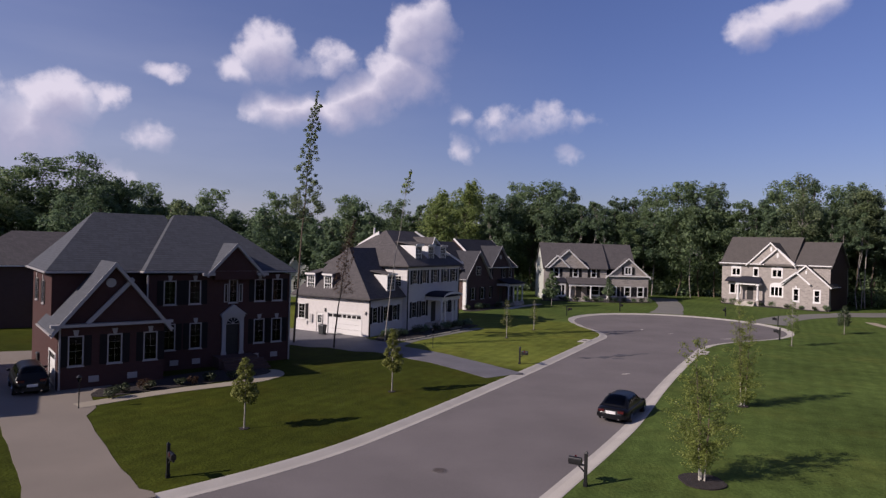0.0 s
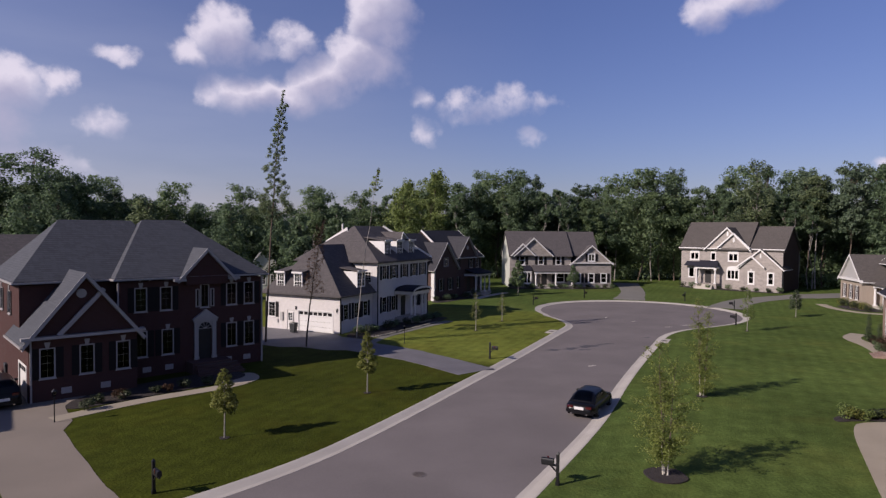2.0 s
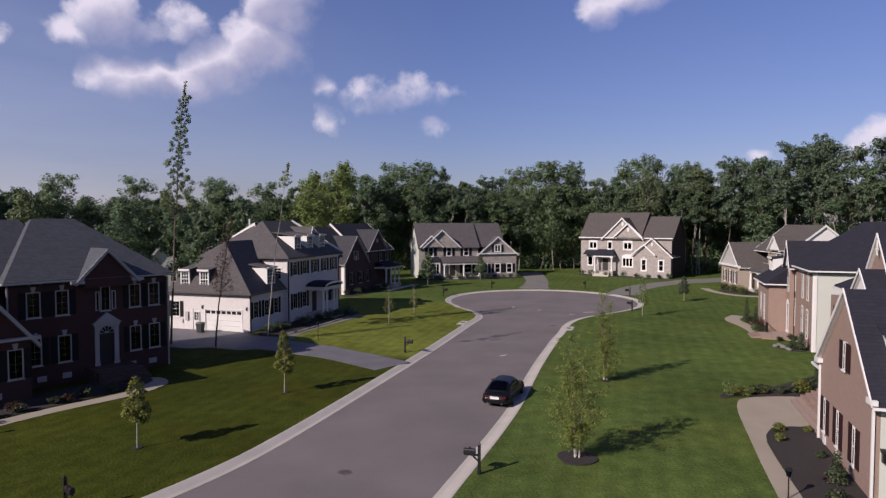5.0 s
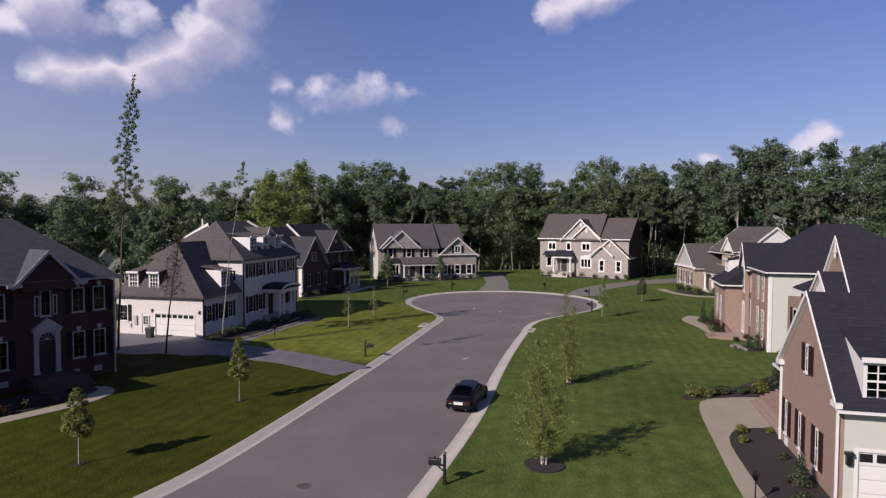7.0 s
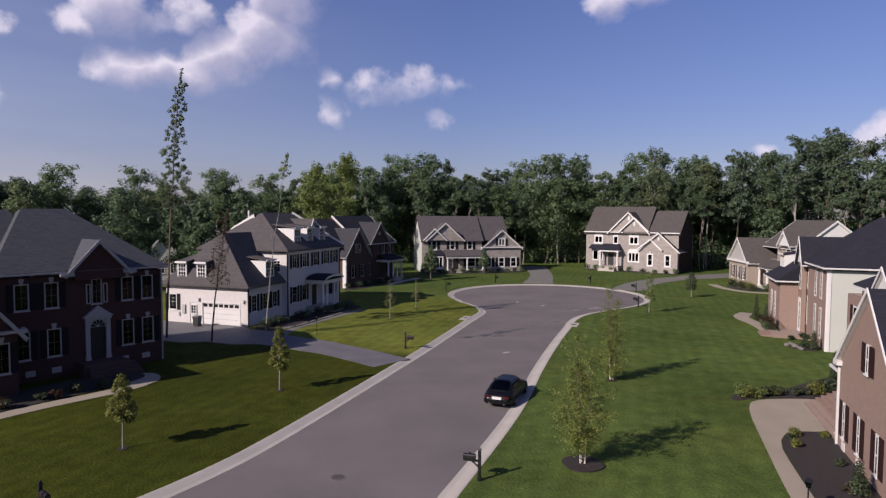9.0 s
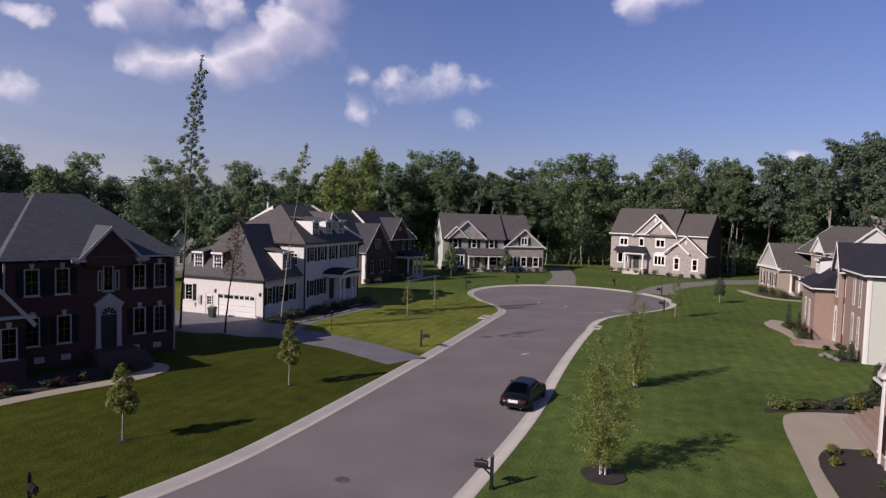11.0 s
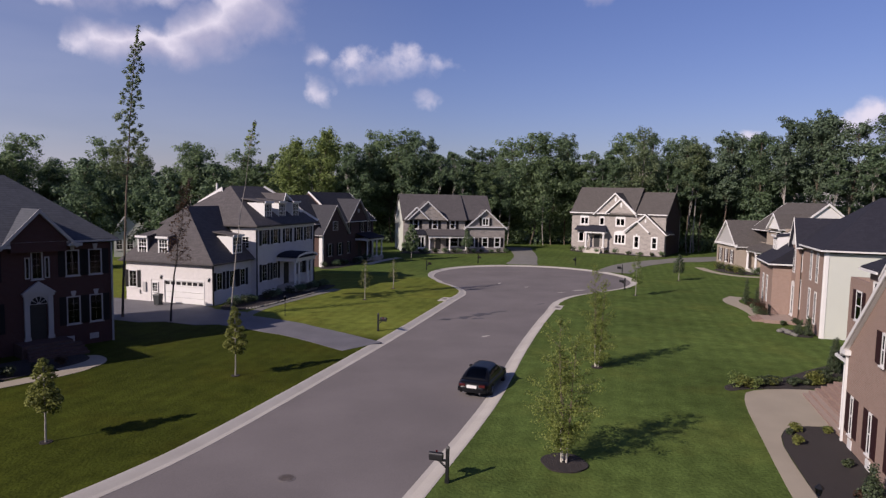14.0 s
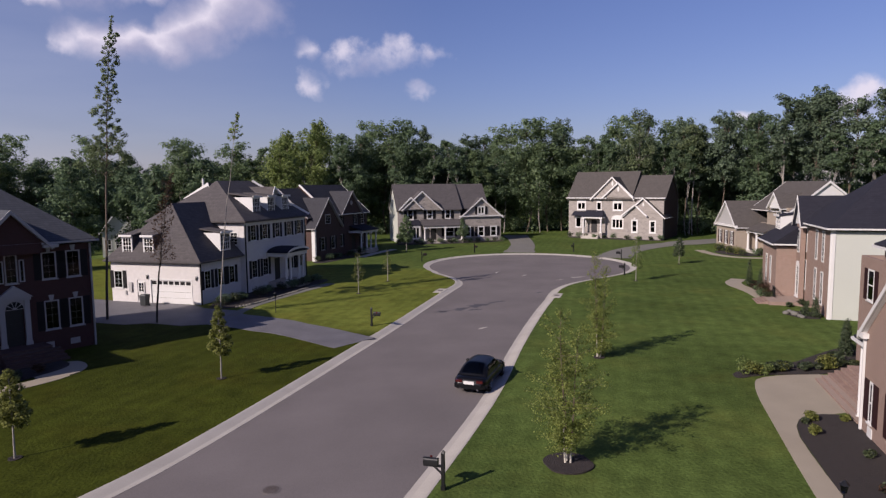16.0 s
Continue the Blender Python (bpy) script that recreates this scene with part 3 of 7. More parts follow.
plate("path", [(-14.0, 45.0), (-12.8, 44.2), (-11.5, 45.3), (-11.4, 47.0), (-12.6, 48.5), (-14.2, 47.3)], 0.03, AGGREGATE, 0.1, label="rounded tan landing at the foot of the front steps", category="path", kind="structure")
ribbon("path", smooth_line([(-4.4, 60.0), (-3.2, 64.0), (-1.5, 66.8), (1.6, 71.6), (4.6, 75.8)], 2), [0.9, 0.9, 0.9, 1.1], 0.025, DARK_DRIVE, "grey garden path to the white house's portico", "path")
ribbon("path", smooth_line([(10.5, 101), (13.5, 106.5), (17, 111)], 2), [1.3, 1.3], 0.025, CONCRETE, "pale path to the brown brick house", "path")
plate("path", [(13.0, 12.5), (18.5, 22.9), (21.6, 28.3), (24.3, 33.0), (26.1, 34.85), (31.4, 33.6), (29.2, 29.4), (25.7, 28.7), (22.9, 29.1), (19.7, 23.4), (14.4, 12.2)], 0.03, AGGREGATE, 0.1, rounds=2, label="tan path widening to a landing beside the brick gable", category="path", kind="structure")
ribbon("path", smooth_line([(49.0, 65.8), (46.0, 63.4), (44.9, 58.3), (42.6, 53.5), (44.6, 50.6)], 2), [1.6, 1.6, 1.6], 0.025, AGGREGATE, "curved tan path in front of the brick porch", "path")
ribbon("path", smooth_line([(63.6, 94.0), (61.8, 88.4), (62.4, 83.2), (66.5, 81.2)], 2), [1.4, 1.4], 0.025, AGGREGATE, "tan path past the shrub bed", "path")

for pts, lab in [([(-21.3, 37.6), (-17.6, 41.2), (-13.6, 45.0), (-12.2, 47.5), (-14.8, 49.5), (-22, 42)], "dark mulch bed under the brick house's front windows"),
                 ([(-7.2, 64.0), (-4.2, 63.6), (-2.2, 66.6), (0.8, 71.4), (3.6, 75.8), (5.0, 79.8), (-1, 78), (-6, 69)], "dark mulch bed along the white house"),
                 ([(22.9, 29.1), (25.9, 28.8), (24.9, 26.9), (20.7, 19.4), (18.6, 16.6), (17.4, 18.7), (19.7, 23.2)], "dark mulch bed with young shrubs beside the brick gable"),
                 ([(24.4, 34.5), (26.3, 34.9), (31.2, 33.7), (34.4, 35.8), (36.2, 38.8), (33.5, 38.0), (29, 36.0), (25.2, 35.9)], "shrub bed on the lawn's edge"),
                 ([(45.0, 55.0), (43.0, 51.6), (45.6, 49.8), (50.5, 58.6), (50.0, 62.6), (47.2, 61.6)], "planted bed beside the brick porch"),
                 ([(40.8, 49.3), (39.8, 48.6), (39.8, 46.6), (41.2, 45.9), (42.8, 48.8)], "narrow bed under the tall windows"),
                 ([(64.8, 92.6), (63.2, 88.2), (64.0, 84.6), (67.5, 83.8), (68, 91)], "bed with rounded shrubs along the far brick wall"),
                 ([(18, 118.6), (26, 117.8), (39, 118.8), (40.5, 121.8), (19, 121.6)], "foundation bed in front of the stone house"),
                 ([(53.5, 123.5), (66.5, 109.6), (69.4, 112), (56, 126)], "foundation bed of the large stone house"),
                 ([(2.8, 95.4), (5.2, 95.0), (12.6, 106.8), (12, 110), (4, 99)], "foundation bed of the brown brick house")]:
    plate("planting_bed", pts, 0.035, MULCH, 0.1, rounds=2, label=lab, category="planting bed", kind="structure")


# ---------------------------------------------------------------- house building
def side_frame(x0, x1, y0, y1, side):
    """Wall axes: x along the wall, y into the house, from the block's corner."""
    return {"front": (pose(x0, y0, 0), x1 - x0), "right": (pose(x1, y0, 0, 0, 0, 90), y1 - y0),
            "back": (pose(x1, y1, 0, 0, 0, 180), x1 - x0), "left": (pose(x0, y1, 0, 0, 0, 270), y1 - y0)}[side]


def pierced(bm, x0, x1, z0, z1, holes, y0, y1):
    """A connected plate with rectangular holes (a0, a1, z0, z1) through it."""
    xs = sorted({x0, x1, *[v for h in holes for v in h[:2]]})
    zs = sorted({z0, z1, *[v for h in holes for v in h[2:]]})
    solid = lambda a, b: not any(h[0] <= a < h[1] and h[2] <= b < h[3] for h in holes)
    grid = {}

    def v(i, j, y):
        if (i, j, y) not in grid:
            grid[i, j, y] = bm.verts.new((xs[i], y, zs[j]))
        return grid[i, j, y]
    nx, nz = len(xs) - 1, len(zs) - 1
    for i in range(nx):
        for j in range(nz):
            if not solid((xs[i] + xs[i + 1]) / 2, (zs[j] + zs[j + 1]) / 2):
                continue
            bm.faces.new((v(i, j, y0), v(i + 1, j, y0), v(i + 1, j + 1, y0), v(i, j + 1, y0)))
            bm.faces.new((v(i, j, y1), v(i, j + 1, y1), v(i + 1, j + 1, y1), v(i + 1, j, y1)))
            for di, dj, e in ((-1, 0, ((i, j), (i, j + 1))), (1, 0, ((i + 1, j), (i + 1, j + 1))), (0, -1, ((i, j), (i + 1, j))), (0, 1, ((i, j + 1), (i + 1, j + 1)))):
                a, b = i + di, j + dj
                if not (0 <= a < nx and 0 <= b < nz) or not solid((xs[a] + xs[a + 1]) / 2, (zs[b] + zs[b + 1]) / 2):
                    bm.faces.new((v(*e[0], y0), v(*e[1], y0), v(*e[1], y1), v(*e[0], y1)))


def lights(x0, x1, z0, z1, nx, nz, tx, tz, rail):
    """The holes between glazing bars; the middle rail is heavier."""
    xs = [x0 + (x1 - x0) * k / nx for k in range(nx + 1)]
    zs = [z0 + (z1 - z0) * k / nz for k in range(nz + 1)]
    half = lambda k: rail if k * 2 == nz else tz
    return [(xs[a] + tx, xs[a + 1] - tx, zs[b] + half(b), zs[b + 1] - half(b + 1)) for a in range(nx) for b in range(nz)]


def wall(house, fr, length, z0, z1, mat, holes=(), inset=0.0, thick=0.22):
    """One wall with real openings: holes are (a0, a1, z0, z1)."""
    bm = bmesh.new()
    pierced(bm, inset, length - inset, z0, z1, holes, 0, thick)
    bmesh.ops.transform(bm, matrix=fr, verts=bm.verts)
    return part("wall", bm, mat, house)


def window(house, fr, a, z, w, h, shutters=None, key=False, grid=(2, 4), trim=0.09, sill=True, arch=False, proud=0.03, mat=None, bars=1.0, curtains=True, deep=0.015, leaf=0.21):
    """A window in an opening: frame and bars, pane, sill, shutters and keystone as parts of it."""
    bm = bmesh.new()
    x0, x1 = a - w / 2, a + w / 2
    o4 = [(x0 - trim, z - trim), (x1 + trim, z - trim), (x1 + trim, z + h + trim), (x0 - trim, z + h + trim)]
    i4 = [(x0 + 0.03, z + 0.03), (x1 - 0.03, z + 0.03), (x1 - 0.03, z + h - 0.03), (x0 + 0.03, z + h - 0.03)]
    rings = [[bm.verts.new((px, y, pz)) for px, pz in q] for q, y in ((o4, -proud), (i4, -proud), (i4, 0.10), (o4, 0.10))]
    for p, q in zip(rings, rings[1:] + rings[:1]):
        for k in range(4):
            bm.faces.new((p[k], p[(k + 1) % 4], q[(k + 1) % 4], q[k]))
    mat = mat or TRIM
    bmesh.ops.transform(bm, matrix=fr, verts=bm.verts)
    win = part("window", bm, mat, house)
    bm = bmesh.new()
    if grid != (1, 1):
        pierced(bm, x0 + 0.031, x1 - 0.031, z + 0.031, z + h - 0.031, lights(x0 + 0.031, x1 - 0.031, z + 0.031, z + h - 0.031, grid[0], grid[1], 0.018 * bars, 0.016 * bars, 0.035 * bars), deep - 0.014, deep - 0.002)
    if len(bm.verts):
        bmesh.ops.transform(bm, matrix=fr, verts=bm.verts)
        part("sash", bm, mat, win)
    else:
        bm.free()
    if arch:
        bm = bmesh.new()
        n = 10
        ring = [(a + (w / 2 + trim) * math.cos(math.pi * i / n), z + h + trim + (w / 2 + trim) * 0.55 * math.sin(math.pi * i / n)) for i in range(n + 1)]
        prism(bm, [(x, -proud, zz) for x, zz in ring], (0, 0.03, 0))
        bmesh.ops.transform(bm, matrix=fr, verts=bm.verts)
        part("arch", bm, mat, win)
    bm = bmesh.new()
    box(bm, x0 + 0.028, x1 - 0.028, deep, deep + 0.01, z + 0.028, z + h - 0.028)
    bmesh.ops.transform(bm, matrix=fr, verts=bm.verts)
    pane = part("pane", bm, GLASS, win)
    pane.visible_shadow = False
    bm = bmesh.new()
    for s in (-1, 1) if curtains else ():
        for k in range(4):
            xa = a + s * (w * 0.5 - 0.02 - k * w * 0.045)
            box(bm, xa - 0.02, xa + 0.02, 0.14 + 0.03 * (k % 2), 0.16 + 0.03 * (k % 2), z, z + h)
    bmesh.ops.transform(bm, matrix=fr, verts=bm.verts)
    if curtains:
        part("curtain", bm, CURTAIN, win)
    else:
        bm.free()
    if sill:
        bm = bmesh.new()
        box(bm, x0 - trim - 0.05, x1 + trim + 0.05, -0.09, -proud - 0.002, z - trim - 0.06, z - trim + 0.01)
        bmesh.ops.transform(bm, matrix=fr, verts=bm.verts)
        part("sill", bm, mat, win)
    if shutters is not None:
        for s in (-1, 1):
            bm = bmesh.new()
            c = a + s * (w / 2 + trim + leaf + 0.03)
            box(bm, c - leaf, c + leaf, -0.035, -0.004, z - 0.05, z + h + 0.05)
            for k in range(int(h / 0.22)):
                box(bm, c - leaf + 0.05, c + leaf - 0.05, -0.05, -0.036, z + 0.05 + k * 0.22, z + 0.17 + k * 0.22)
            bmesh.ops.transform(bm, matrix=fr, verts=bm.verts)
            part("shutter", bm, shutters, win)
    if key:
        bm = bmesh.new()
        prism(bm, [(a - 0.09, -0.06, z + h + trim + 0.002), (a + 0.09, -0.06, z + h + trim + 0.002), (a + 0.17, -0.06, z + h + trim + 0.36), (a - 0.17, -0.06, z + h + trim + 0.36)], (0, 0.056, 0))
        bmesh.ops.transform(bm, matrix=fr, verts=bm.verts)
        part("keystone", bm, mat, win)
    return win


def garage_door(house, fr, a, w, h=2.13, rows=4, lights=True):
    bm = bmesh.new()
    x0 = a - w / 2
    for b in ((x0 - 0.14, x0, 0, h + 0.14), (x0 + w, x0 + w + 0.14, 0, h + 0.14), (x0, x0 + w, h, h + 0.14)):
        box(bm, b[0], b[1], -0.03, 0.1, b[2], b[3])
    bmesh.ops.transform(bm, matrix=fr, verts=bm.verts)
    d = part("garage_door", bm, TRIM, house, "white panelled garage door with a row of small panes")
    n = max(4, round(w / 0.6))
    for r in range(rows):
        bm = bmesh.new()
        z0, z1 = h * r / rows + 0.01, h * (r + 1) / rows - 0.01
        box(bm, x0, x0 + w, 0.06, 0.1, z0, z1)
        if r < rows - 1 or not lights:
            for k in range(n):
                box(bm, x0 + w * k / n + 0.06, x0 + w * (k + 1) / n - 0.06, 0.054, 0.062, z0 + 0.07, z1 - 0.07)
        bmesh.ops.transform(bm, matrix=fr, verts=bm.verts)
        part("panel", bm, TRIM, d)
    if lights:
        for k in range(n):
            bm = bmesh.new()
            box(bm, x0 + w * k / n + 0.07, x0 + w * (k + 1) / n - 0.07, 0.048, 0.058, h * (rows - 1) / rows + 0.14, h - 0.09)
            bmesh.ops.transform(bm, matrix=fr, verts=bm.verts)
            part("pane", bm, SHUTTER, d)
    return d


def block(house, x0, x1, y0, y1, z1, mat, wins=None, z0=-0.2, mats=None, sides="front right back left"):
    """A storeyed box of four walls. wins: by side, rows of window() arguments (a, z, w, h, extras)."""
    for side in sides.split():
        fr, length = side_frame(x0, x1, y0, y1, side)
        rows = (wins or {}).get(side, [])
        holes = [(r[0] - r[2] / 2, r[0] + r[2] / 2, r[1], r[1] + r[3]) for r in rows]
        wall(house, fr, length, z0, z1, (mats or {}).get(side, mat), holes, 0.0 if side in ("front", "back") else 0.22)
        for r in rows:
            extra = r[4] if len(r) > 4 else {}
            if extra.get("garage"):
                garage_door(house, fr, r[0], r[2], r[3])
            elif not extra.get("open"):
                window(house, fr, *r[:4], **extra)


def gutter(house, pts, closed=True, mat=None):
    n = len(pts)
    for i in range(n if closed else n - 1):
        bm = bmesh.new()
        beam(bm, pts[i], pts[(i + 1) % n], 0.10, 0.12)
        part("gutter", bm, mat or TRIM, house)


def hip_roof(house, x0, x1, y0, y1, ze, zr, r0, r1, mat, o=0.4, ry=None, axis="x", trim=None):
    """A hipped roof over a rectangle: eaves at ze, a ridge at zr from r0 to r1 along its axis."""
    bm = bmesh.new()
    mid = (y0 + y1) / 2 if axis == "x" else (x0 + x1) / 2
    mid = ry if ry is not None else mid
    c = [(x0 - o, y0 - o), (x1 + o, y0 - o), (x1 + o, y1 + o), (x0 - o, y1 + o)]
    t = [bm.verts.new((*p, ze)) for p in c]
    b = [bm.verts.new((*p, ze - 0.2)) for p in c]
    if axis == "x":
        a, e = bm.verts.new((r0, mid, zr)), bm.verts.new((r1, mid, zr))
        for f in ((t[0], t[1], e, a), (t[1], t[2], e), (t[2], t[3], a, e), (t[3], t[0], a)):
            bm.faces.new(f)
    else:
        a, e = bm.verts.new((mid, r0, zr)), bm.verts.new((mid, r1, zr))
        for f in ((t[0], t[1], a), (t[1], t[2], e, a), (t[2], t[3], e), (t[3], t[0], a, e)):
            bm.faces.new(f)
    bm.faces.new(b[::-1])
    for i in range(4):
        bm.faces.new((t[i], b[i], b[(i + 1) % 4], t[(i + 1) % 4]))
    roof = part("roof", bm, mat, house)
    k = o + 0.06
    gutter(house, [(x0 - k, y0 - k, ze - 0.1), (x1 + k, y0 - k, ze - 0.1), (x1 + k, y1 + k, ze - 0.1), (x0 - k, y1 + k, ze - 0.1)], True, trim)
    return roof


def gable_roof(house, x0, x1, y0, y1, ze, zr, mat, axis="y", o=0.4, og=0.35, rake=0.3, ends=(True, True), wall_mat=None, trim=None, ridge=None, rakes=None):
    """A pitched roof: axis is the ridge's direction. Slabs with thickness, rake boards, gutters and the gable walls."""
    sw = (lambda a, b, z: (a, b, z)) if axis == "y" else (lambda a, b, z: (b, a, z))
    (u0, u1), (v0, v1) = ((x0, x1), (y0, y1)) if axis == "y" else ((y0, y1), (x0, x1))
    mid = ridge if ridge is not None else (u0 + u1) / 2
    va, vb = v0 - (og if ends[0] else 0), v1 + (og if ends[1] else 0)
    bm = bmesh.new()
    for u, s in ((u0, -1), (u1, 1)):
        slope = (zr - ze) / abs(u - mid)
        ue, zz = u + s * o, ze - slope * o
        prism(bm, [sw(ue, va, zz), sw(mid, va, zr), sw(mid, vb, zr), sw(ue, vb, zz)], (0, 0, -0.16))
    roof = part("roof", bm, mat, house)
    for k, (v, out) in enumerate(((va, -1), (vb, 1))):
        if not ends[k]:
            continue
        for u, s in ((u0, -1), (u1, 1)):
            bm = bmesh.new()
            slope = (zr - ze) / abs(u - mid)
            ue, zz = u + s * o, ze - slope * o
            vv = v + out * 0.03
            rake = rakes[s > 0] if rakes else rake
            prism(bm, [sw(ue, vv, zz + 0.03), sw(mid, vv, zr + 0.03), sw(mid, vv, zr - rake), sw(ue, vv, zz - rake)], Vector(sw(0, -out * 0.06, 0)))
            prism(bm, [sw(ue, vv - out * 0.08, zz - rake - 0.005), sw(mid, vv - out * 0.08, zr - rake - 0.005), sw(mid, vv - out * (og + 0.02), zr - rake - 0.005), sw(ue, vv - out * (og + 0.02), zz - rake - 0.005)], (0, 0, 0.03))
            part("rake_board", bm, trim or TRIM, house)
        if wall_mat is not None:
            bm = bmesh.new()
            w = (v0 if k == 0 else v1) + out * -0.002
            prism(bm, [sw(u0, w, ze - 0.35), sw(u1, w, ze - 0.35), sw(u1, w, ze - 0.04), sw(mid, w, zr - 0.12), sw(u0, w, ze - 0.04)], Vector(sw(0, -out * 0.2, 0)))
            part("gable", bm, wall_mat, house)
    for u, s in ((u0, -1), (u1, 1)):
        bm = bmesh.new()
        slope = (zr - ze) / abs(u - mid)
        ue, zz = u + s * (o + 0.06), ze - slope * o - 0.1
        beam(bm, sw(ue, va, zz), sw(ue, vb, zz), 0.10, 0.11)
        part("gutter", bm, trim or TRIM, house)
    return roof


def dormer(house, fr, a, z, w, h, depth, wall_mat=None, roof_mat=None, pitch=0.55, flat=False, cheek=None, shed=None, pane_glare=0.0):
    """A small window house on a slope: fr is a wall frame whose y runs into the roof; shed is the rise of a lean-to roof."""
    wall_mat, roof_mat = wall_mat or TRIM, roof_mat or SHINGLE
    x0, x1 = a - w / 2, a + w / 2
    bm = bmesh.new()
    box(bm, x0, x0 + 0.12, 0, 0.12, z, z + h)
    box(bm, x1 - 0.12, x1, 0, 0.12, z, z + h)
    box(bm, x0 + 0.12, x1 - 0.12, 0, 0.1, z, z + 0.12)
    box(bm, x0 + 0.12, x1 - 0.12, 0, 0.1, z + h - 0.16, z + h)
    bmesh.ops.transform(bm, matrix=fr, verts=bm.verts)
    d = part("dormer", bm, wall_mat, house)
    for xa in (x0, x1 - 0.12):
        bm = bmesh.new()
        rise = (shed or 0) * depth
        prism(bm, [(xa, 0.122, z), (xa, 0.122, z + h), (xa, depth, z + h + rise), (xa, depth, z)], (0.12, 0, 0))
        bmesh.ops.transform(bm, matrix=fr, verts=bm.verts)
        part("cheek", bm, cheek or wall_mat, d)
    bm = bmesh.new()
    if shed is not None:
        prism(bm, [(x0 - 0.1, -0.15, z + h - 0.15 * shed), (x1 + 0.1, -0.15, z + h - 0.15 * shed), (x1 + 0.1, depth + 0.15, z + h + shed * (depth + 0.15)), (x0 - 0.1, depth + 0.15, z + h + shed * (depth + 0.15))], (0, 0, 0.08))
    elif flat:
        prism(bm, [(x0 - 0.12, -0.15, z + h), (x1 + 0.12, -0.15, z + h), (x1 + 0.12, depth + 1.0, z + h + 0.45), (x0 - 0.12, depth + 1.0, z + h + 0.45)], (0, 0, 0.12))
    else:
        for s in (x0 - 0.15, x1 + 0.15):
            prism(bm, [(s, -0.2, z + h - 0.02), (a, -0.2, z + h + w * pitch), (a, depth + 1.2, z + h + w * pitch), (s, depth + 1.2, z + h - 0.02)], (0, 0, 0.1))
        prism(bm, [(x0, 0.02, z + h), (x1, 0.02, z + h), (a, 0.02, z + h + w * pitch - 0.05)], (0, 0.1, 0))
    bmesh.ops.transform(bm, matrix=fr, verts=bm.verts)
    part("dormer_roof", bm, roof_mat, d)
    bm = bmesh.new()
    box(bm, x0 - 0.14, x1 + 0.14, -0.22, -0.14, z + h - 0.04, z + h + 0.16)
    if not flat and shed is None:
        beam(bm, (x0 - 0.15, -0.22, z + h), (a, -0.22, z + h + w * pitch), 0.08, 0.14)
        beam(bm, (x1 + 0.15, -0.22, z + h), (a, -0.22, z + h + w * pitch), 0.08, 0.14)
    bmesh.ops.transform(bm, matrix=fr, verts=bm.verts)
    part("dormer_trim", bm, TRIM, d)
    bm = bmesh.new()
    box(bm, x0 + 0.12, x1 - 0.12, 0.05, 0.06, z + 0.12, z + h - 0.16)
    bmesh.ops.transform(bm, matrix=fr, verts=bm.verts)
    pane = part("pane", bm, GLASS, d)
    pane.visible_shadow = False
    # curtain-coloured board behind the upper glass stands in for a pale grey reflection
    if pane_glare:
        bm = bmesh.new()
        box(bm, x0 + 0.13, x1 - 0.13, 0.075, 0.085, z + h - 0.16 - pane_glare * (h - 0.28), z + h - 0.165)
        bmesh.ops.transform(bm, matrix=fr, verts=bm.verts)
        part("pane_glare", bm, CURTAIN, d)
    bm = bmesh.new()
    n = 6 if w > 2.2 else max(2, round(w / 0.4))
    pierced(bm, x0 + 0.12, x1 - 0.12, z + 0.12, z + h - 0.16, lights(x0 + 0.12, x1 - 0.12, z + 0.12, z + h - 0.16, n, 4, 0.022, 0.016, 0.04), 0.01, 0.048)
    for k in range(1, n // 2 if w > 2.2 else 1):
        xm = x0 + 0.12 + (w - 0.24) * 2 * k / n
        box(bm, xm - 0.07, xm + 0.07, -0.02, 0.009, z + 0.12, z + h - 0.16)
    bmesh.ops.transform(bm, matrix=fr, verts=bm.verts)
    part("sash", bm, TRIM, d)
    return d


def column(house, x, y, z0, z1, r=0.14):
    bm = bmesh.new()
    box(bm, x - r * 1.35, x + r * 1.35, y - r * 1.35, y + r * 1.35, z0, z0 + 0.16)
    box(bm, x - r * 1.35, x + r * 1.35, y - r * 1.35, y + r * 1.35, z1 - 0.14, z1)
    tube(bm, [(x, y, z0 + 0.16), (x, y, z0 + 0.25), (x, y, (z0 + z1) / 2), (x, y, z1 - 0.14)], [r * 1.15, r, r, r * 0.86], 12)
    return part("column", bm, TRIM, house)


def steps(house, x0, x1, y, z, n, mat, run=0.3, m=None, side=1):
    for k in range(n):
        bm = bmesh.new()
        zt = z * (n - k) / (n + 1)
        box(bm, x0 - 0.05 * k, x1 + 0.05 * k, y - run * (k + 1), y - run * k, -0.1, zt, m)
        part("step", bm, mat, house)


def downspout(house, x, y, z0, z1, mat=None):
    bm = bmesh.new()
    box(bm, x - 0.05, x + 0.05, y - 0.05, y + 0.05, z0, z1)
    part("downspout", bm, mat or TRIM, house)


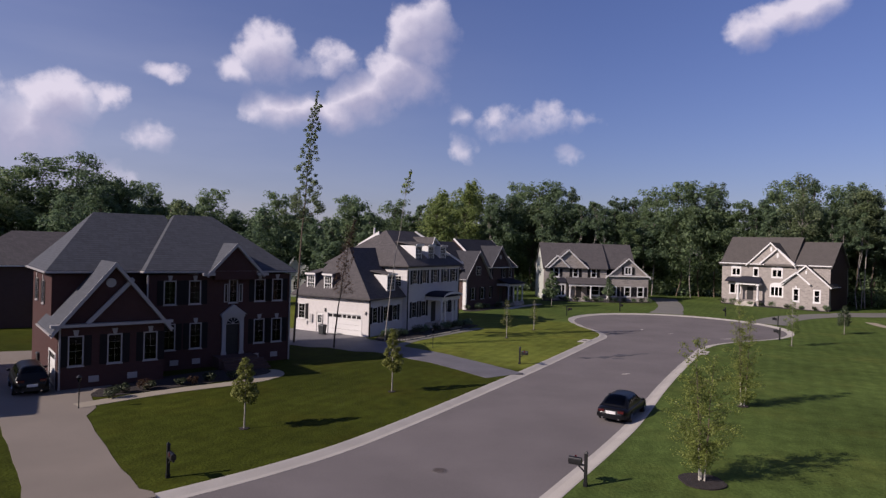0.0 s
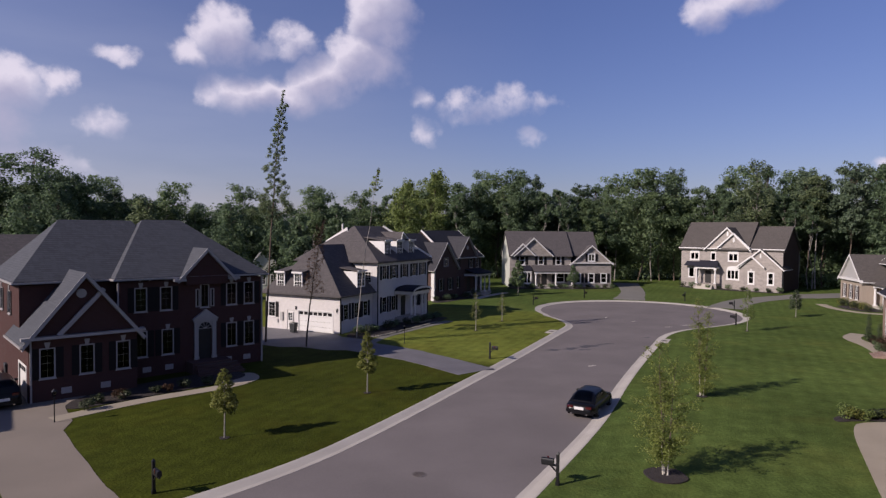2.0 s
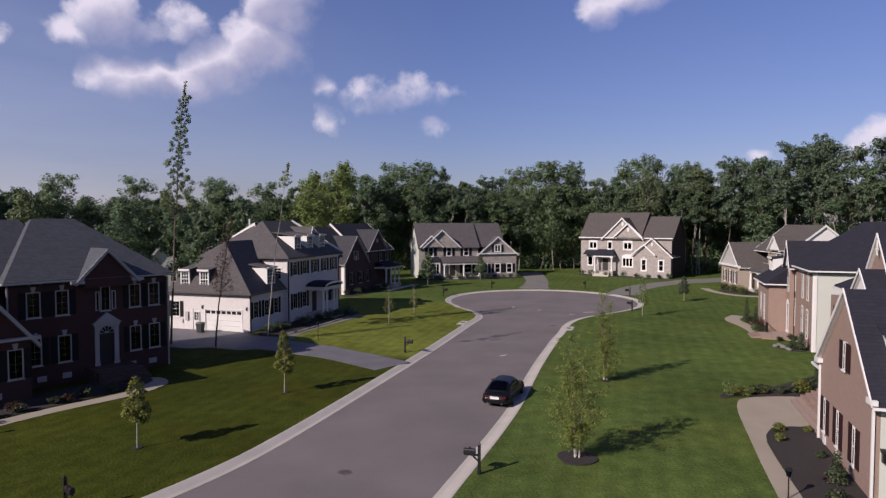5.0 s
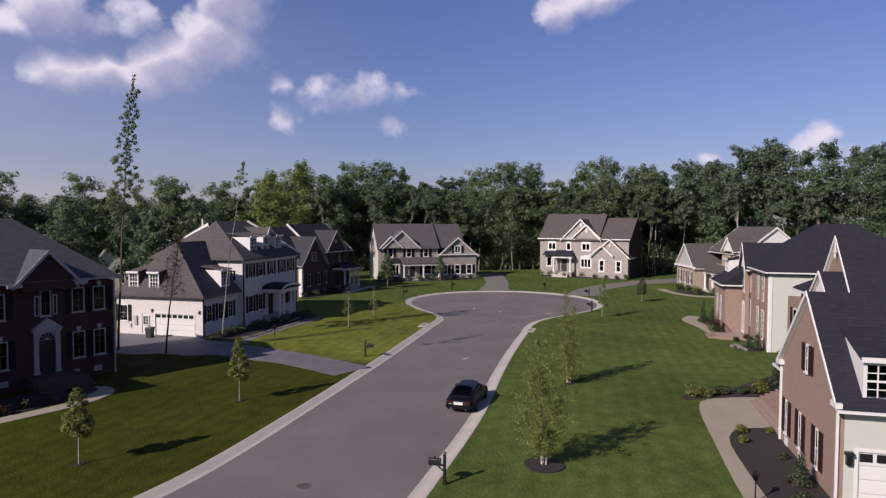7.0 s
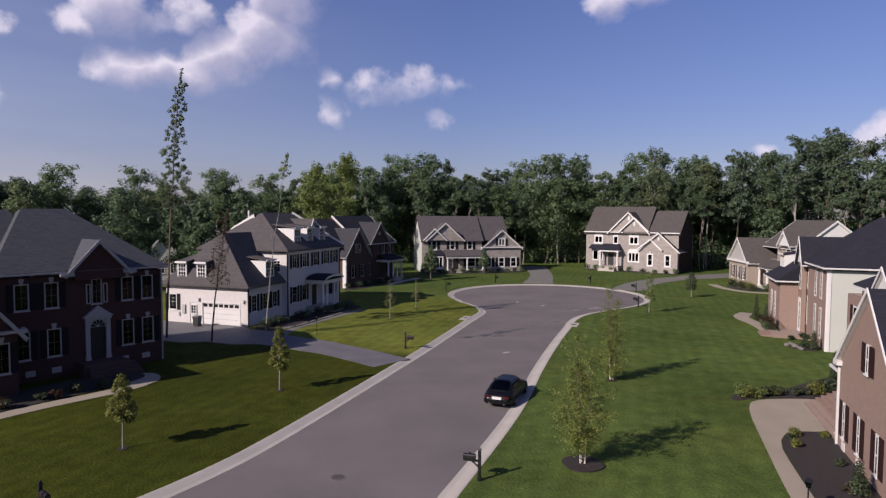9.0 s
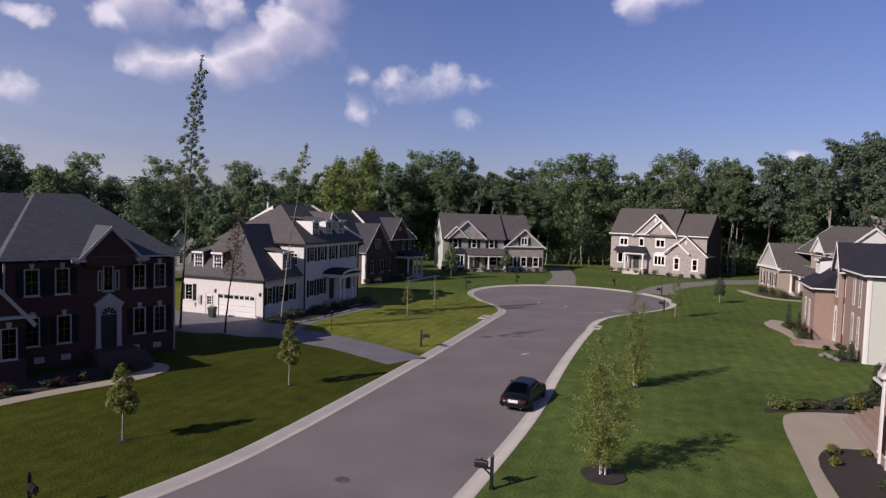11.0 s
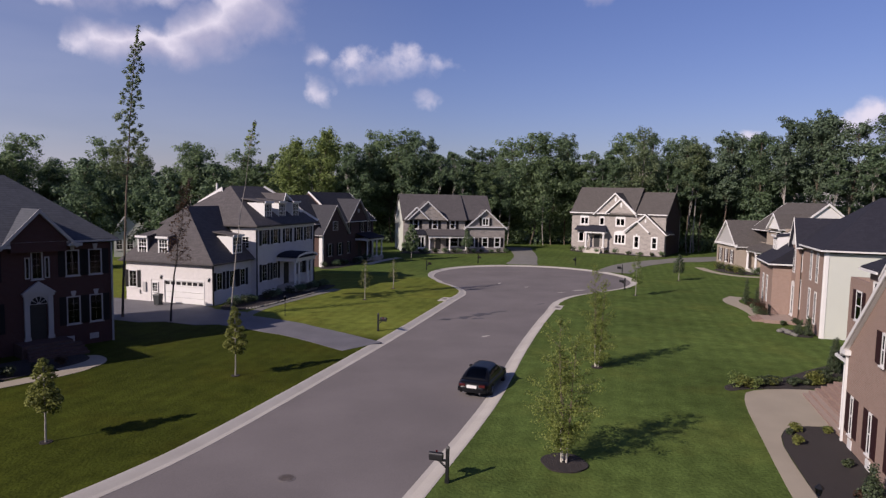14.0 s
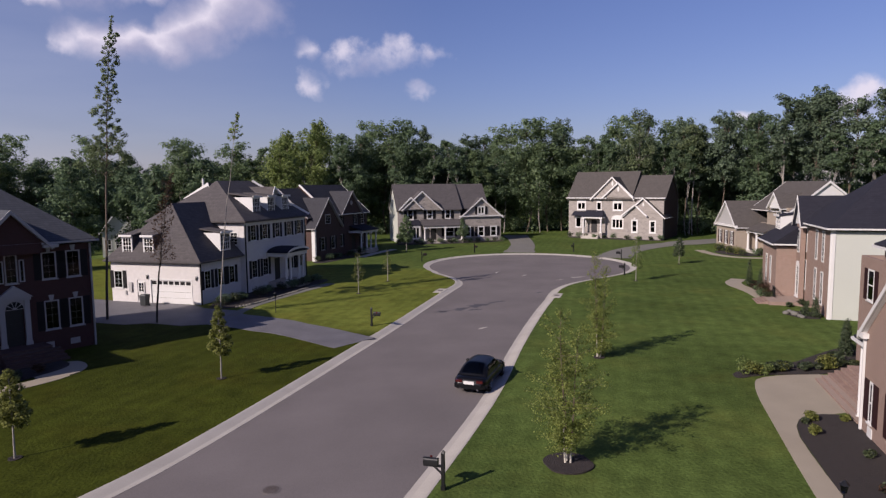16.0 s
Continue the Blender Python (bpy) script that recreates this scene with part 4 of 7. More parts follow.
def panel_door(house, fr, a, z, w, h, mat=None, glazed=False):
    bm = bmesh.new()
    x0 = a - w / 2
    box(bm, x0, x0 + w, 0.06, 0.11, z, z + h)
    bmesh.ops.transform(bm, matrix=fr, verts=bm.verts)
    d = part("door", bm, mat or DOOR_DARK, house)
    for i in range(2):
        for j, (p, q) in enumerate(((0.06, 0.38), (0.44, 0.62), (0.68, 0.94))):
            bm = bmesh.new()
            box(bm, x0 + w * (0.1 + 0.45 * i), x0 + w * (0.45 + 0.45 * i), 0.045, 0.058, z + h * p, z + h * q)
            bmesh.ops.transform(bm, matrix=fr, verts=bm.verts)
            part("panel", bm, mat or DOOR_DARK, d)
    bm = bmesh.new()
    bmesh.ops.create_uvsphere(bm, u_segments=8, v_segments=6, radius=0.04, matrix=pose(x0 + w * 0.92, 0.03, z + h * 0.46))
    bmesh.ops.transform(bm, matrix=fr, verts=bm.verts)
    part("door_knob", bm, CHROME, d)
    return d


# ---------------------------------------------------------------- dark brick house on the near lot
def dark_brick_house():
    H = thing("house", pose(-13.07, 52.38, 0, 0, 0, 39.2), "dark red brick two-storey house with a grey hipped roof", "house")
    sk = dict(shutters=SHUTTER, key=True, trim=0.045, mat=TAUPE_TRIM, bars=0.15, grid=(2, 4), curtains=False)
    X0, X1, D = -10.46, 0.45, 10.4
    w = lambda s, z, wd=0.8, h=1.7, **k: (s - X0, z, wd, h, {**sk, **k})
    block(H, X0, X1, 0, D, 7.1, RED_BRICK, {"front": [w(-9.0, 4.9), w(-7.2, 4.9), w(-4.27, 4.9, 0.62, 1.75, shutters=None, arch=True), w(-2.1, 4.95), w(-0.62, 4.95),
                                                      w(-9.0, 1.55, h=1.85), w(-7.1, 1.55, h=1.85), w(-2.1, 1.6, h=1.85), w(-0.62, 1.6, h=1.85), (-4.27 - X0, 0.85, 1.0, 2.35, {"open": True})],
                                            "right": [(3, 4.9, 0.9, 1.6), (7, 4.9, 0.9, 1.6), (3, 1.5, 0.9, 1.7)], "back": [(2, 4.8, 1, 1.6), (6, 4.8, 1, 1.6)]})
    fr, _ = side_frame(X0, X1, 0, D, "front")
    for s in (-4.27 - 0.58, -4.27 + 0.58):  # side lights of the arched window
        window(H, fr @ pose(0, -0.06, 0), s - X0, 4.95, 0.22, 1.35, grid=(1, 4), trim=0.035, sill=False, mat=TAUPE_TRIM, curtains=False, bars=0.15)
    block(H, -16.35, X0, 0.97, D, 7.1, RED_BRICK, {"left": [(2.2, 4.9, 0.9, 1.6, sk), (5.6, 4.9, 0.9, 1.6, sk)]}, sides="front back left")
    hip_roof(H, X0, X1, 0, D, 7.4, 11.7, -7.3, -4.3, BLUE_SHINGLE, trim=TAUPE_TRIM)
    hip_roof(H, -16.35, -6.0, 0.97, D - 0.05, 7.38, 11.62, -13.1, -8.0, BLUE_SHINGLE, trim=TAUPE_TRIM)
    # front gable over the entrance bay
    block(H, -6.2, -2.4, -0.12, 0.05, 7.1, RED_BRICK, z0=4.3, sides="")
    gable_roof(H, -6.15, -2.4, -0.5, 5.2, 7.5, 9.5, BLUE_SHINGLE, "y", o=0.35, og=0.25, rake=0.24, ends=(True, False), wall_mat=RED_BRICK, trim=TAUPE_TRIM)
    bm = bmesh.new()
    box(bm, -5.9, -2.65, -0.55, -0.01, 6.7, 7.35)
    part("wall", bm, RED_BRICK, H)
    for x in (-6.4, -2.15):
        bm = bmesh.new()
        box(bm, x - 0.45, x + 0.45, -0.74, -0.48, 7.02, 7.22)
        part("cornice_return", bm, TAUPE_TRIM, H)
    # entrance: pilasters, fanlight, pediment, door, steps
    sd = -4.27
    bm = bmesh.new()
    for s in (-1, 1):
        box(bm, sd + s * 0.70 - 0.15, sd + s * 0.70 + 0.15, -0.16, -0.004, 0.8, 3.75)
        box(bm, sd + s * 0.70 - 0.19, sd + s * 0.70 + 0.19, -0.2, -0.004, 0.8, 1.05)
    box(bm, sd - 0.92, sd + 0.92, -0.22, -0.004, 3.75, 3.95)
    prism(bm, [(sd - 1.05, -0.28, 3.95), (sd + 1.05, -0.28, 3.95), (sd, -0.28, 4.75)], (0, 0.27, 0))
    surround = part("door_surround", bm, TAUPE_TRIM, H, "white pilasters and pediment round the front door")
    bm = bmesh.new()
    box(bm, sd - 0.58, sd + 0.58, -0.10, -0.02, 3.2, 3.75)
    part("transom_frame", bm, TAUPE_TRIM, surround)
    for k in range(5):
        a0_, a1_ = math.pi * k / 5 + 0.08, math.pi * (k + 1) / 5 - 0.08
        bm = bmesh.new()
        prism(bm, [(sd + r * math.cos(t), -0.112, 3.22 + r * math.sin(t)) for r, t in ((0.14, a0_), (0.5, a0_), (0.5, a1_), (0.14, a1_))], (0, 0.01, 0))
        part("fanlight_pane", bm, SHUTTER, surround)
    panel_door(H, fr, sd - X0, 0.85, 0.98, 2.33)
    bm = bmesh.new()
    box(bm, sd - 1.5, sd + 1.5, -1.5, -0.01, -0.1, 0.84)
    part("porch_slab", bm, BROWN_BRICK, H)
    steps(H, sd - 1.3, sd + 1.9, -1.5, 0.84, 4, BROWN_BRICK)
    # garage wing
    wx0, wx1, wy = -16.46, -10.12, -2.84
    wk = lambda s: (s - wx0, 1.5, 0.8, 1.85, sk)
    block(H, wx0, wx1, wy, 1.2, 3.95, RED_BRICK, {"front": [wk(-15.45), wk(-13.2), wk(-11.0)], "left": [(2.0, 0.0, 2.6, 2.13, {"garage": True})]}, sides="front right left")
    gable_roof(H, wx0, wx1, wy, 3.2, 4.15, 8.1, BLUE_SHINGLE, "y", o=0.4, og=0.4, rake=0.3, ends=(True, False), wall_mat=RED_BRICK, trim=TAUPE_TRIM)
    # nested half gable on the wing front
    bm = bmesh.new()
    prism(bm, [(-14.6, wy - 0.1, 4.2), (-9.9, wy - 0.1, 4.2), (-12.2, wy - 0.1, 6.7)], (0, 0.09, 0))
    part("gable_panel", bm, RED_BRICK, H)
    bm = bmesh.new()
    beam(bm, (-14.85, wy - 0.2, 4.15), (-12.2, wy - 0.2, 7.0), 0.2, 0.26)
    box(bm, wx0 - 0.45, wx1 + 0.45, wy - 0.46, wy - 0.005, 3.98, 4.16)
    part("gable_trim", bm, TAUPE_TRIM, H)
    bm = bmesh.new()
    bmesh.ops.create_cone(bm, cap_ends=True, segments=20, radius1=0.3, radius2=0.3, depth=0.06, matrix=pose(-13.5, wy - 0.03, 6.75, 90))
    part("gable_vent", bm, TAUPE_TRIM, H)
    # basement vents
    for s, y in ((-14.4, wy), (-12.1, wy), (-8.6, 0), (-7.0, 0), (-2.4, 0), (-0.8, 0)):
        bm = bmesh.new()
        box(bm, s - 0.3, s + 0.3, y - 0.03, y - 0.004, 0.35, 0.75)
        for k in range(4):
            box(bm, s - 0.26, s + 0.26, y - 0.05, y - 0.031, 0.4 + k * 0.08, 0.44 + k * 0.08)
        part("vent", bm, TAUPE_TRIM, H)
    for x, y in ((X0 - 0.1, -0.08), (X1 + 0.02, -0.08), (wx0 + 0.1, wy - 0.07)):
        downspout(H, x, y, 0, 7.1 if y > -1 else 3.9, TAUPE_TRIM)
    return H


dark_brick_house()


# ---------------------------------------------------------------- white painted brick house
def white_house():
    H = thing("house", pose(-7.62, 66.08, 0, 0, 0, 61.06), "white painted brick house with black shutters and a dark hipped roof", "house")
    S, M0, M1, F, D = 6.47, 6.47, 19.1, -0.54, 10.5
    G = 9.92
    bs = dict(shutters=SHUTTER, grid=(2, 4), bars=0.35, trim=0.04, curtains=False, deep=-0.01)
    # garage block: its front is the end that faces down the street
    side_wins = [(1.1, 1.4, 0.85, 1.65, bs), (3.1, 1.4, 0.85, 1.65, bs), (4.9, 1.4, 0.85, 1.65, bs)]
    block(H, 0, S, 0, G, 3.85, WHITE_BRICK, {"front": side_wins, "left": [(G - 9.1, 1.35, 0.9, 1.6, bs), (G - 3.2, 0.0, 4.4, 2.2, {"garage": True}), (G - 6.5, 0.05, 0.95, 2.1, {"open": True})]}, sides="front back left")
    fl, _ = side_frame(0, S, 0, G, "left")
    panel_door(H, fl, G - 6.5, 0.05, 0.93, 2.08, TRIM)
    window(H, fl @ pose(0, -0.02, 0), G - 6.5, 1.0, 0.6, 0.9, grid=(2, 3), trim=0.05, sill=False)
    hip_roof(H, 0, S + 2.0, 0, G, 4.05, 9.3, 2.83, 8.2, SHINGLE, trim=SHINGLE)
    for yy in (7.95, 5.55):
        dormer(H, fl @ pose(0, 0.06, 0), G - yy, 4.5, 1.15, 1.75, 1.4, flat=True, cheek=SHINGLE, pane_glare=0.6)
    ff, _ = side_frame(0, S, 0, G, "front")
    dormer(H, ff @ pose(0, 0.15, 0), 4.3, 4.65, 1.6, 1.75, 2.3, flat=True, pane_glare=0.4)
    # main block
    w2 = lambda s: (s - M0, 5.3, 0.95, 1.65, bs)
    w1 = lambda s: (s - M0, 1.45, 0.95, 1.75, bs)
    block(H, M0, M1, F, D, 7.1, WHITE_BRICK, {"front": [w2(s) for s in (8.1, 10.3, 12.8, 15.3, 17.6)] + [w1(s) for s in (8.1, 10.2, 15.6, 17.6)] + [(12.6 - M0, 0.6, 1.2, 2.4, {"open": True})],
                                              "right": [(3, 5.2, 0.9, 1.6, bs), (6, 5.2, 0.9, 1.6, bs)], "left": [(D - F - 1.2, 5.0, 0.8, 1.2)]})
    fm, _ = side_frame(M0, M1, F, D, "front")
    panel_door(H, fm, 12.6 - M0, 0.6, 1.18, 2.38)
    hip_roof(H, M0, M1, F, D, 7.4, 11.5, 10.15, 16.4, SHINGLE, trim=SHINGLE)
    bm = bmesh.new()
    beam(bm, (16.5, 4.75, 11.52), (19.5, F - 0.38, 7.5), 0.22, 0.24)
    part("rake_board", bm, TRIM, H)
    bm = bmesh.new()
    box(bm, M0 - 0.06, M1 + 0.06, F - 0.07, F - 0.004, 6.85, 7.18)
    part("frieze", bm, TRIM, H)
    for s in (10.0, 12.9, 15.9):
        dormer(H, fm @ pose(0, 0.7, 0), s - M0, 7.85, 1.45, 1.85, 2.6, flat=True, pane_glare=0.75)
    # rear cross gable whose white face shows above the roofs
    gable_roof(H, 9.8, 14.0, 5.3, 8.6, 9.7, 11.3, SHINGLE, "x", o=0.1, og=0.3, rake=0.34, ends=(True, False), wall_mat=TRIM, ridge=5.6)
    bm = bmesh.new()
    tube(bm, [(10.4, 6.9, 9.8), (10.4, 6.9, 11.75)], [0.12, 0.12], 8)
    part("flue", bm, TRIM, H)
    # far cross gable with white pediment
    gable_roof(H, 13.2, 19.0, F + 1.5, 6.0, 8.1, 10.8, SHINGLE, "y", o=0.2, og=0.3, rake=0.22, ends=(True, False), wall_mat=TRIM, ridge=14.6)
    # portico with a curved dark roof
    px0, px1, py = 10.6, 14.7, -2.9
    bm = bmesh.new()
    box(bm, px0, px1, py, F - 0.01, -0.1, 0.6)
    part("porch_slab", bm, CONCRETE, H)
    bm = bmesh.new()
    box(bm, px0 - 0.1, px1 + 0.1, py - 0.1, F - 0.01, 3.35, 3.75)
    part("entablature", bm, TRIM, H)
    bm = bmesh.new()
    n, c = 8, (px0 + px1) / 2
    half = (px1 - px0) / 2 + 0.3
    arc = [(c - half * math.cos(math.pi * i / n), 3.76 + 0.55 * math.sin(math.pi * i / n)) for i in range(n + 1)]
    prism(bm, [(x, py - 0.3, z) for x, z in arc], (0, -py + F + 0.2, 0))
    part("porch_roof", bm, NAVY_SHINGLE, H)
    bm = bmesh.new()
    low_arc = [(c + (x - c) * 0.93, 3.76 + (z - 3.76) * 0.62) for x, z in arc]
    for i in range(n):
        prism(bm, [(arc[i][0], py - 0.34, arc[i][1]), (arc[i + 1][0], py - 0.34, arc[i + 1][1]), (low_arc[i + 1][0], py - 0.34, low_arc[i + 1][1] - 0.03), (low_arc[i][0], py - 0.34, low_arc[i][1] - 0.03)], (0, 0.035, 0))
    part("porch_fascia", bm, TRIM, H, "white curved fascia board")
    for x in (px0 + 0.25, px0 + 1.1, px1 - 1.1, px1 - 0.25):
        column(H, x, py + 0.25, 0.6, 3.35)
    steps(H, px0 + 0.9, px1 - 0.9, py, 0.6, 3, CONCRETE)
    for s in (M0 + 0.12, M1 - 0.1):
        downspout(H, s, F - 0.06, 0, 7.0, SHUTTER)
    downspout(H, 0.08, -0.06, 0, 3.8, SHUTTER)
    # coach lamps and meter boxes by the garage
    for y in (0.35, 5.75):
        bm = bmesh.new()
        box(bm, -0.12, -0.004, y - 0.06, y + 0.06, 2.3, 2.55)
        prism(bm, [(-0.16, y - 0.09, 2.55), (0.0, y - 0.09, 2.55), (0.0, y + 0.09, 2.55), (-0.16, y + 0.09, 2.55)], (0.05, 0, 0.12))
        part("coach_lamp", bm, BLACK_METAL, H)
    bm = bmesh.new()
    box(bm, -0.14, -0.004, 7.5, 7.85, 1.0, 1.9)
    box(bm, -0.1, -0.004, 8.2, 8.35, 0.7, 1.1)
    part("meter_box", bm, GREY_SIDING, H)
    return H


white_house()


# ---------------------------------------------------------------- brown brick house by the turning circle
def brown_house():
    H = thing("house", pose(3.6, 97.46, 0, 0, 0, 54.78), "brown brick house with steep front gables, in shade", "house")
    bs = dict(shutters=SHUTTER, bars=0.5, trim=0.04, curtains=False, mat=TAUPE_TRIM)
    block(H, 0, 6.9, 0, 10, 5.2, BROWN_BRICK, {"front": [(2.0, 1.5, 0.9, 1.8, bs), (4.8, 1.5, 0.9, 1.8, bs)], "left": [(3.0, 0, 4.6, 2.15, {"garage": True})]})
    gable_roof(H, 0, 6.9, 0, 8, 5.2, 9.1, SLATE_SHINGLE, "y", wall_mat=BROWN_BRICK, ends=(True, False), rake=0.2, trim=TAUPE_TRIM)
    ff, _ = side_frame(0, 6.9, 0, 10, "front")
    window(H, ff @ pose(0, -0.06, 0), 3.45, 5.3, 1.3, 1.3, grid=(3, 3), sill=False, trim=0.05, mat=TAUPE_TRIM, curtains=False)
    block(H, 6.9, 17, 1.0, 11, 6.7, BROWN_BRICK, {"front": [(1.8, 4.6, 0.9, 1.6, bs), (6.4, 4.6, 0.9, 1.6, bs), (8.6, 4.6, 0.9, 1.6, bs), (1.8, 1.4, 0.9, 1.8, bs), (8.4, 1.4, 0.9, 1.8, bs), (5.6, 0.5, 1.2, 2.4, {"open": True})]})
    fm, _ = side_frame(6.9, 17, 1.0, 11, "front")
    panel_door(H, fm, 5.6, 0.5, 1.18, 2.38)
    gable_roof(H, 5.2, 17, 1.0, 11, 6.8, 11.0, SLATE_SHINGLE, "x", rake=0.24, ends=(False, True), wall_mat=BROWN_BRICK)
    block(H, 0.0, 5.2, 1.4, 10.9, 6.5, BROWN_BRICK, z0=5.0, sides="front left back")
    gable_roof(H, 0.0, 5.3, 1.4, 10.6, 6.6, 10.5, SLATE_SHINGLE, "x", o=0.3, og=0.2, rake=0.2, ends=(True, False), wall_mat=BROWN_BRICK, trim=TAUPE_TRIM)
    bm = bmesh.new()
    prism(bm, [(5.22, 1.0, 6.5), (5.22, 11.0, 6.5), (5.22, 6.0, 10.85)], (0.2, 0, 0))
    part("gable", bm, BROWN_BRICK, H)
    bm = bmesh.new()
    beam(bm, (5.12, 0.6, 6.5), (5.12, 6.0, 11.0), 0.12, 0.28)
    part("rake_board", bm, TRIM, H)
    gable_roof(H, 8.6, 14.4, 0.7, 6.5, 6.9, 10.0, SLATE_SHINGLE, "y", ends=(True, False), wall_mat=BROWN_BRICK, rake=0.2, trim=TAUPE_TRIM)
    bm = bmesh.new()
    bmesh.ops.create_cone(bm, cap_ends=True, segments=20, radius1=0.34, radius2=0.34, depth=0.08, matrix=pose(11.5, 0.66, 8.1, 90))
    part("round_window", bm, TAUPE_TRIM, H)
    bm = bmesh.new()
    box(bm, 11.0, 16.4, -1.4, 0.98, 3.3, 3.6)
    part("entablature", bm, TRIM, H)
    bm = bmesh.new()
    prism(bm, [(10.8, -1.7, 3.62), (16.6, -1.7, 3.62), (16.2, 0.98, 4.3), (11.2, 0.98, 4.3)], (0, 0, 0.12))
    part("porch_roof", bm, NAVY_SHINGLE, H)
    bm = bmesh.new()
    box(bm, 11.0, 16.4, -1.4, 0.98, -0.1, 0.5)
    part("porch_slab", bm, CONCRETE, H)
    for x in (11.3, 13.0, 14.4, 16.1):
        column(H, x, -1.15, 0.5, 3.3)
    steps(H, 12.2, 14.6, -1.4, 0.5, 2, CONCRETE)
    downspout(H, 0.1, -0.06, 0, 5.0)
    bm = bmesh.new()
    box(bm, -0.06, -0.004, -0.03, 0.55, -0.1, 5.0)
    part("corner_board", bm, TRIM, H)
    return H


brown_house()


# ---------------------------------------------------------------- stone house with a front porch
def porch_stone_house():
    H = thing("house", pose(19.39, 121.74, 0, 0, 0, 0.9), "grey stone and cream house with a covered front porch", "house")
    bs = dict(shutters=SHUTTER, grid=(1, 2), trim=0.17, leaf=0.27, curtains=False)
    block(H, 0, 12.1, 0, 9.6, 6.4, STONE, {"front": [(2.4, 4.5, 0.85, 1.55, bs), (6.1, 4.5, 0.85, 1.55, bs), (9.6, 4.5, 0.85, 1.55, bs), (6.8, 0.5, 1.1, 2.3, {"open": True}), (9.9, 1.1, 1.6, 1.7, bs)]}, mats={"left": SIDING})
    ff, _ = side_frame(0, 12.1, 0, 9.6, "front")
    panel_door(H, ff, 6.8, 0.5, 1.08, 2.28)
    gable_roof(H, 0, 12.1, 0, 9.6, 6.5, 11.0, SHINGLE, "x", wall_mat=SIDING, o=0.35, og=0.2, trim=SHINGLE)
    gable_roof(H, 1.0, 8.1, -0.5, 5.0, 6.5, 9.7, SHINGLE, "y", o=0.3, ends=(True, False), wall_mat=STONE, rake=0.24)
    bm = bmesh.new()
    prism(bm, [(0.3, -0.66, 6.3), (2.4, -0.66, 8.3), (4.5, -0.66, 6.3)], (0, 0.1, 0))
    part("gable_panel", bm, STONE, H)
    bm = bmesh.new()
    beam(bm, (0.1, -0.8, 6.2), (2.4, -0.8, 8.5), 0.3, 0.2)
    beam(bm, (2.4, -0.8, 8.5), (4.8, -0.8, 6.2), 0.3, 0.2)
    part("gable_trim", bm, TRIM, H)
    # lower right block with its own front gable
    block(H, 12.1, 20.2, 0.0, 9.6, 4.9, STONE, {"front": [(1.4, 1.0, 1.0, 1.7, bs), (4.1, 1.0, 1.0, 1.7, bs), (6.6, 1.0, 1.0, 1.7, bs)]})
    gable_roof(H, 12.3, 20.2, 0, 9.6, 4.9, 8.3, SHINGLE, "y", wall_mat=STONE, rake=0.24, ends=(True, False))
    gable_roof(H, 11.0, 17.8, 0.6, 9.4, 6.4, 10.95, SHINGLE, "x", wall_mat=SIDING, o=0.1, og=0.1, trim=SHINGLE)
    fr2, _ = side_frame(12.1, 20.2, 0, 9.6, "front")
    window(H, fr2 @ pose(0, -0.06, 0), 4.1, 5.2, 1.2, 1.35, grid=(2, 1), bars=4.5, trim=0.15, shutters=SHUTTER, sill=False, curtains=False)
    bm = bmesh.new()
    box(bm, 11.9, 20.6, -0.36, -0.004, 4.72, 4.9)
    part("belt_trim", bm, TRIM, H)
    # porch
    bm = bmesh.new()
    prism(bm, [(4.3, -2.3, 3.15), (12.0, -2.3, 3.15), (12.0, -0.01, 4.25), (4.3, -0.01, 4.25)], (0, 0, 0.14))
    part("porch_roof", bm, SHINGLE, H)
    bm = bmesh.new()
    box(bm, 4.4, 12.0, -2.2, -2.02, 2.85, 3.12)
    part("porch_beam", bm, TRIM, H)
    bm = bmesh.new()
    box(bm, 4.4, 12.0, -2.2, -0.01, -0.1, 0.5)
    part("porch_slab", bm, STONE, H)
    for x in (4.7, 8.6, 11.8):
        column(H, x, -2.1, 0.5, 2.85, 0.16)
    steps(H, 6.2, 8.0, -2.2, 0.5, 2, CONCRETE)
    # arched bay on the ground floor
    bm = bmesh.new()
    prism(bm, [(1.6, -0.9, 3.3), (4.4, -0.9, 3.3), (4.0, -0.01, 4.2), (2.0, -0.01, 4.2)], (0, 0, 0.12))
    part("bay_roof", bm, NAVY_SHINGLE, H)
    block(H, 1.75, 4.25, -0.8, -0.01, 3.3, STONE, {"front": [(1.25, 0.9, 1.9, 2.1, dict(grid=(3, 1), trim=0.16, bars=4.5, curtains=False))]}, sides="front left right")
    return H


porch_stone_house()


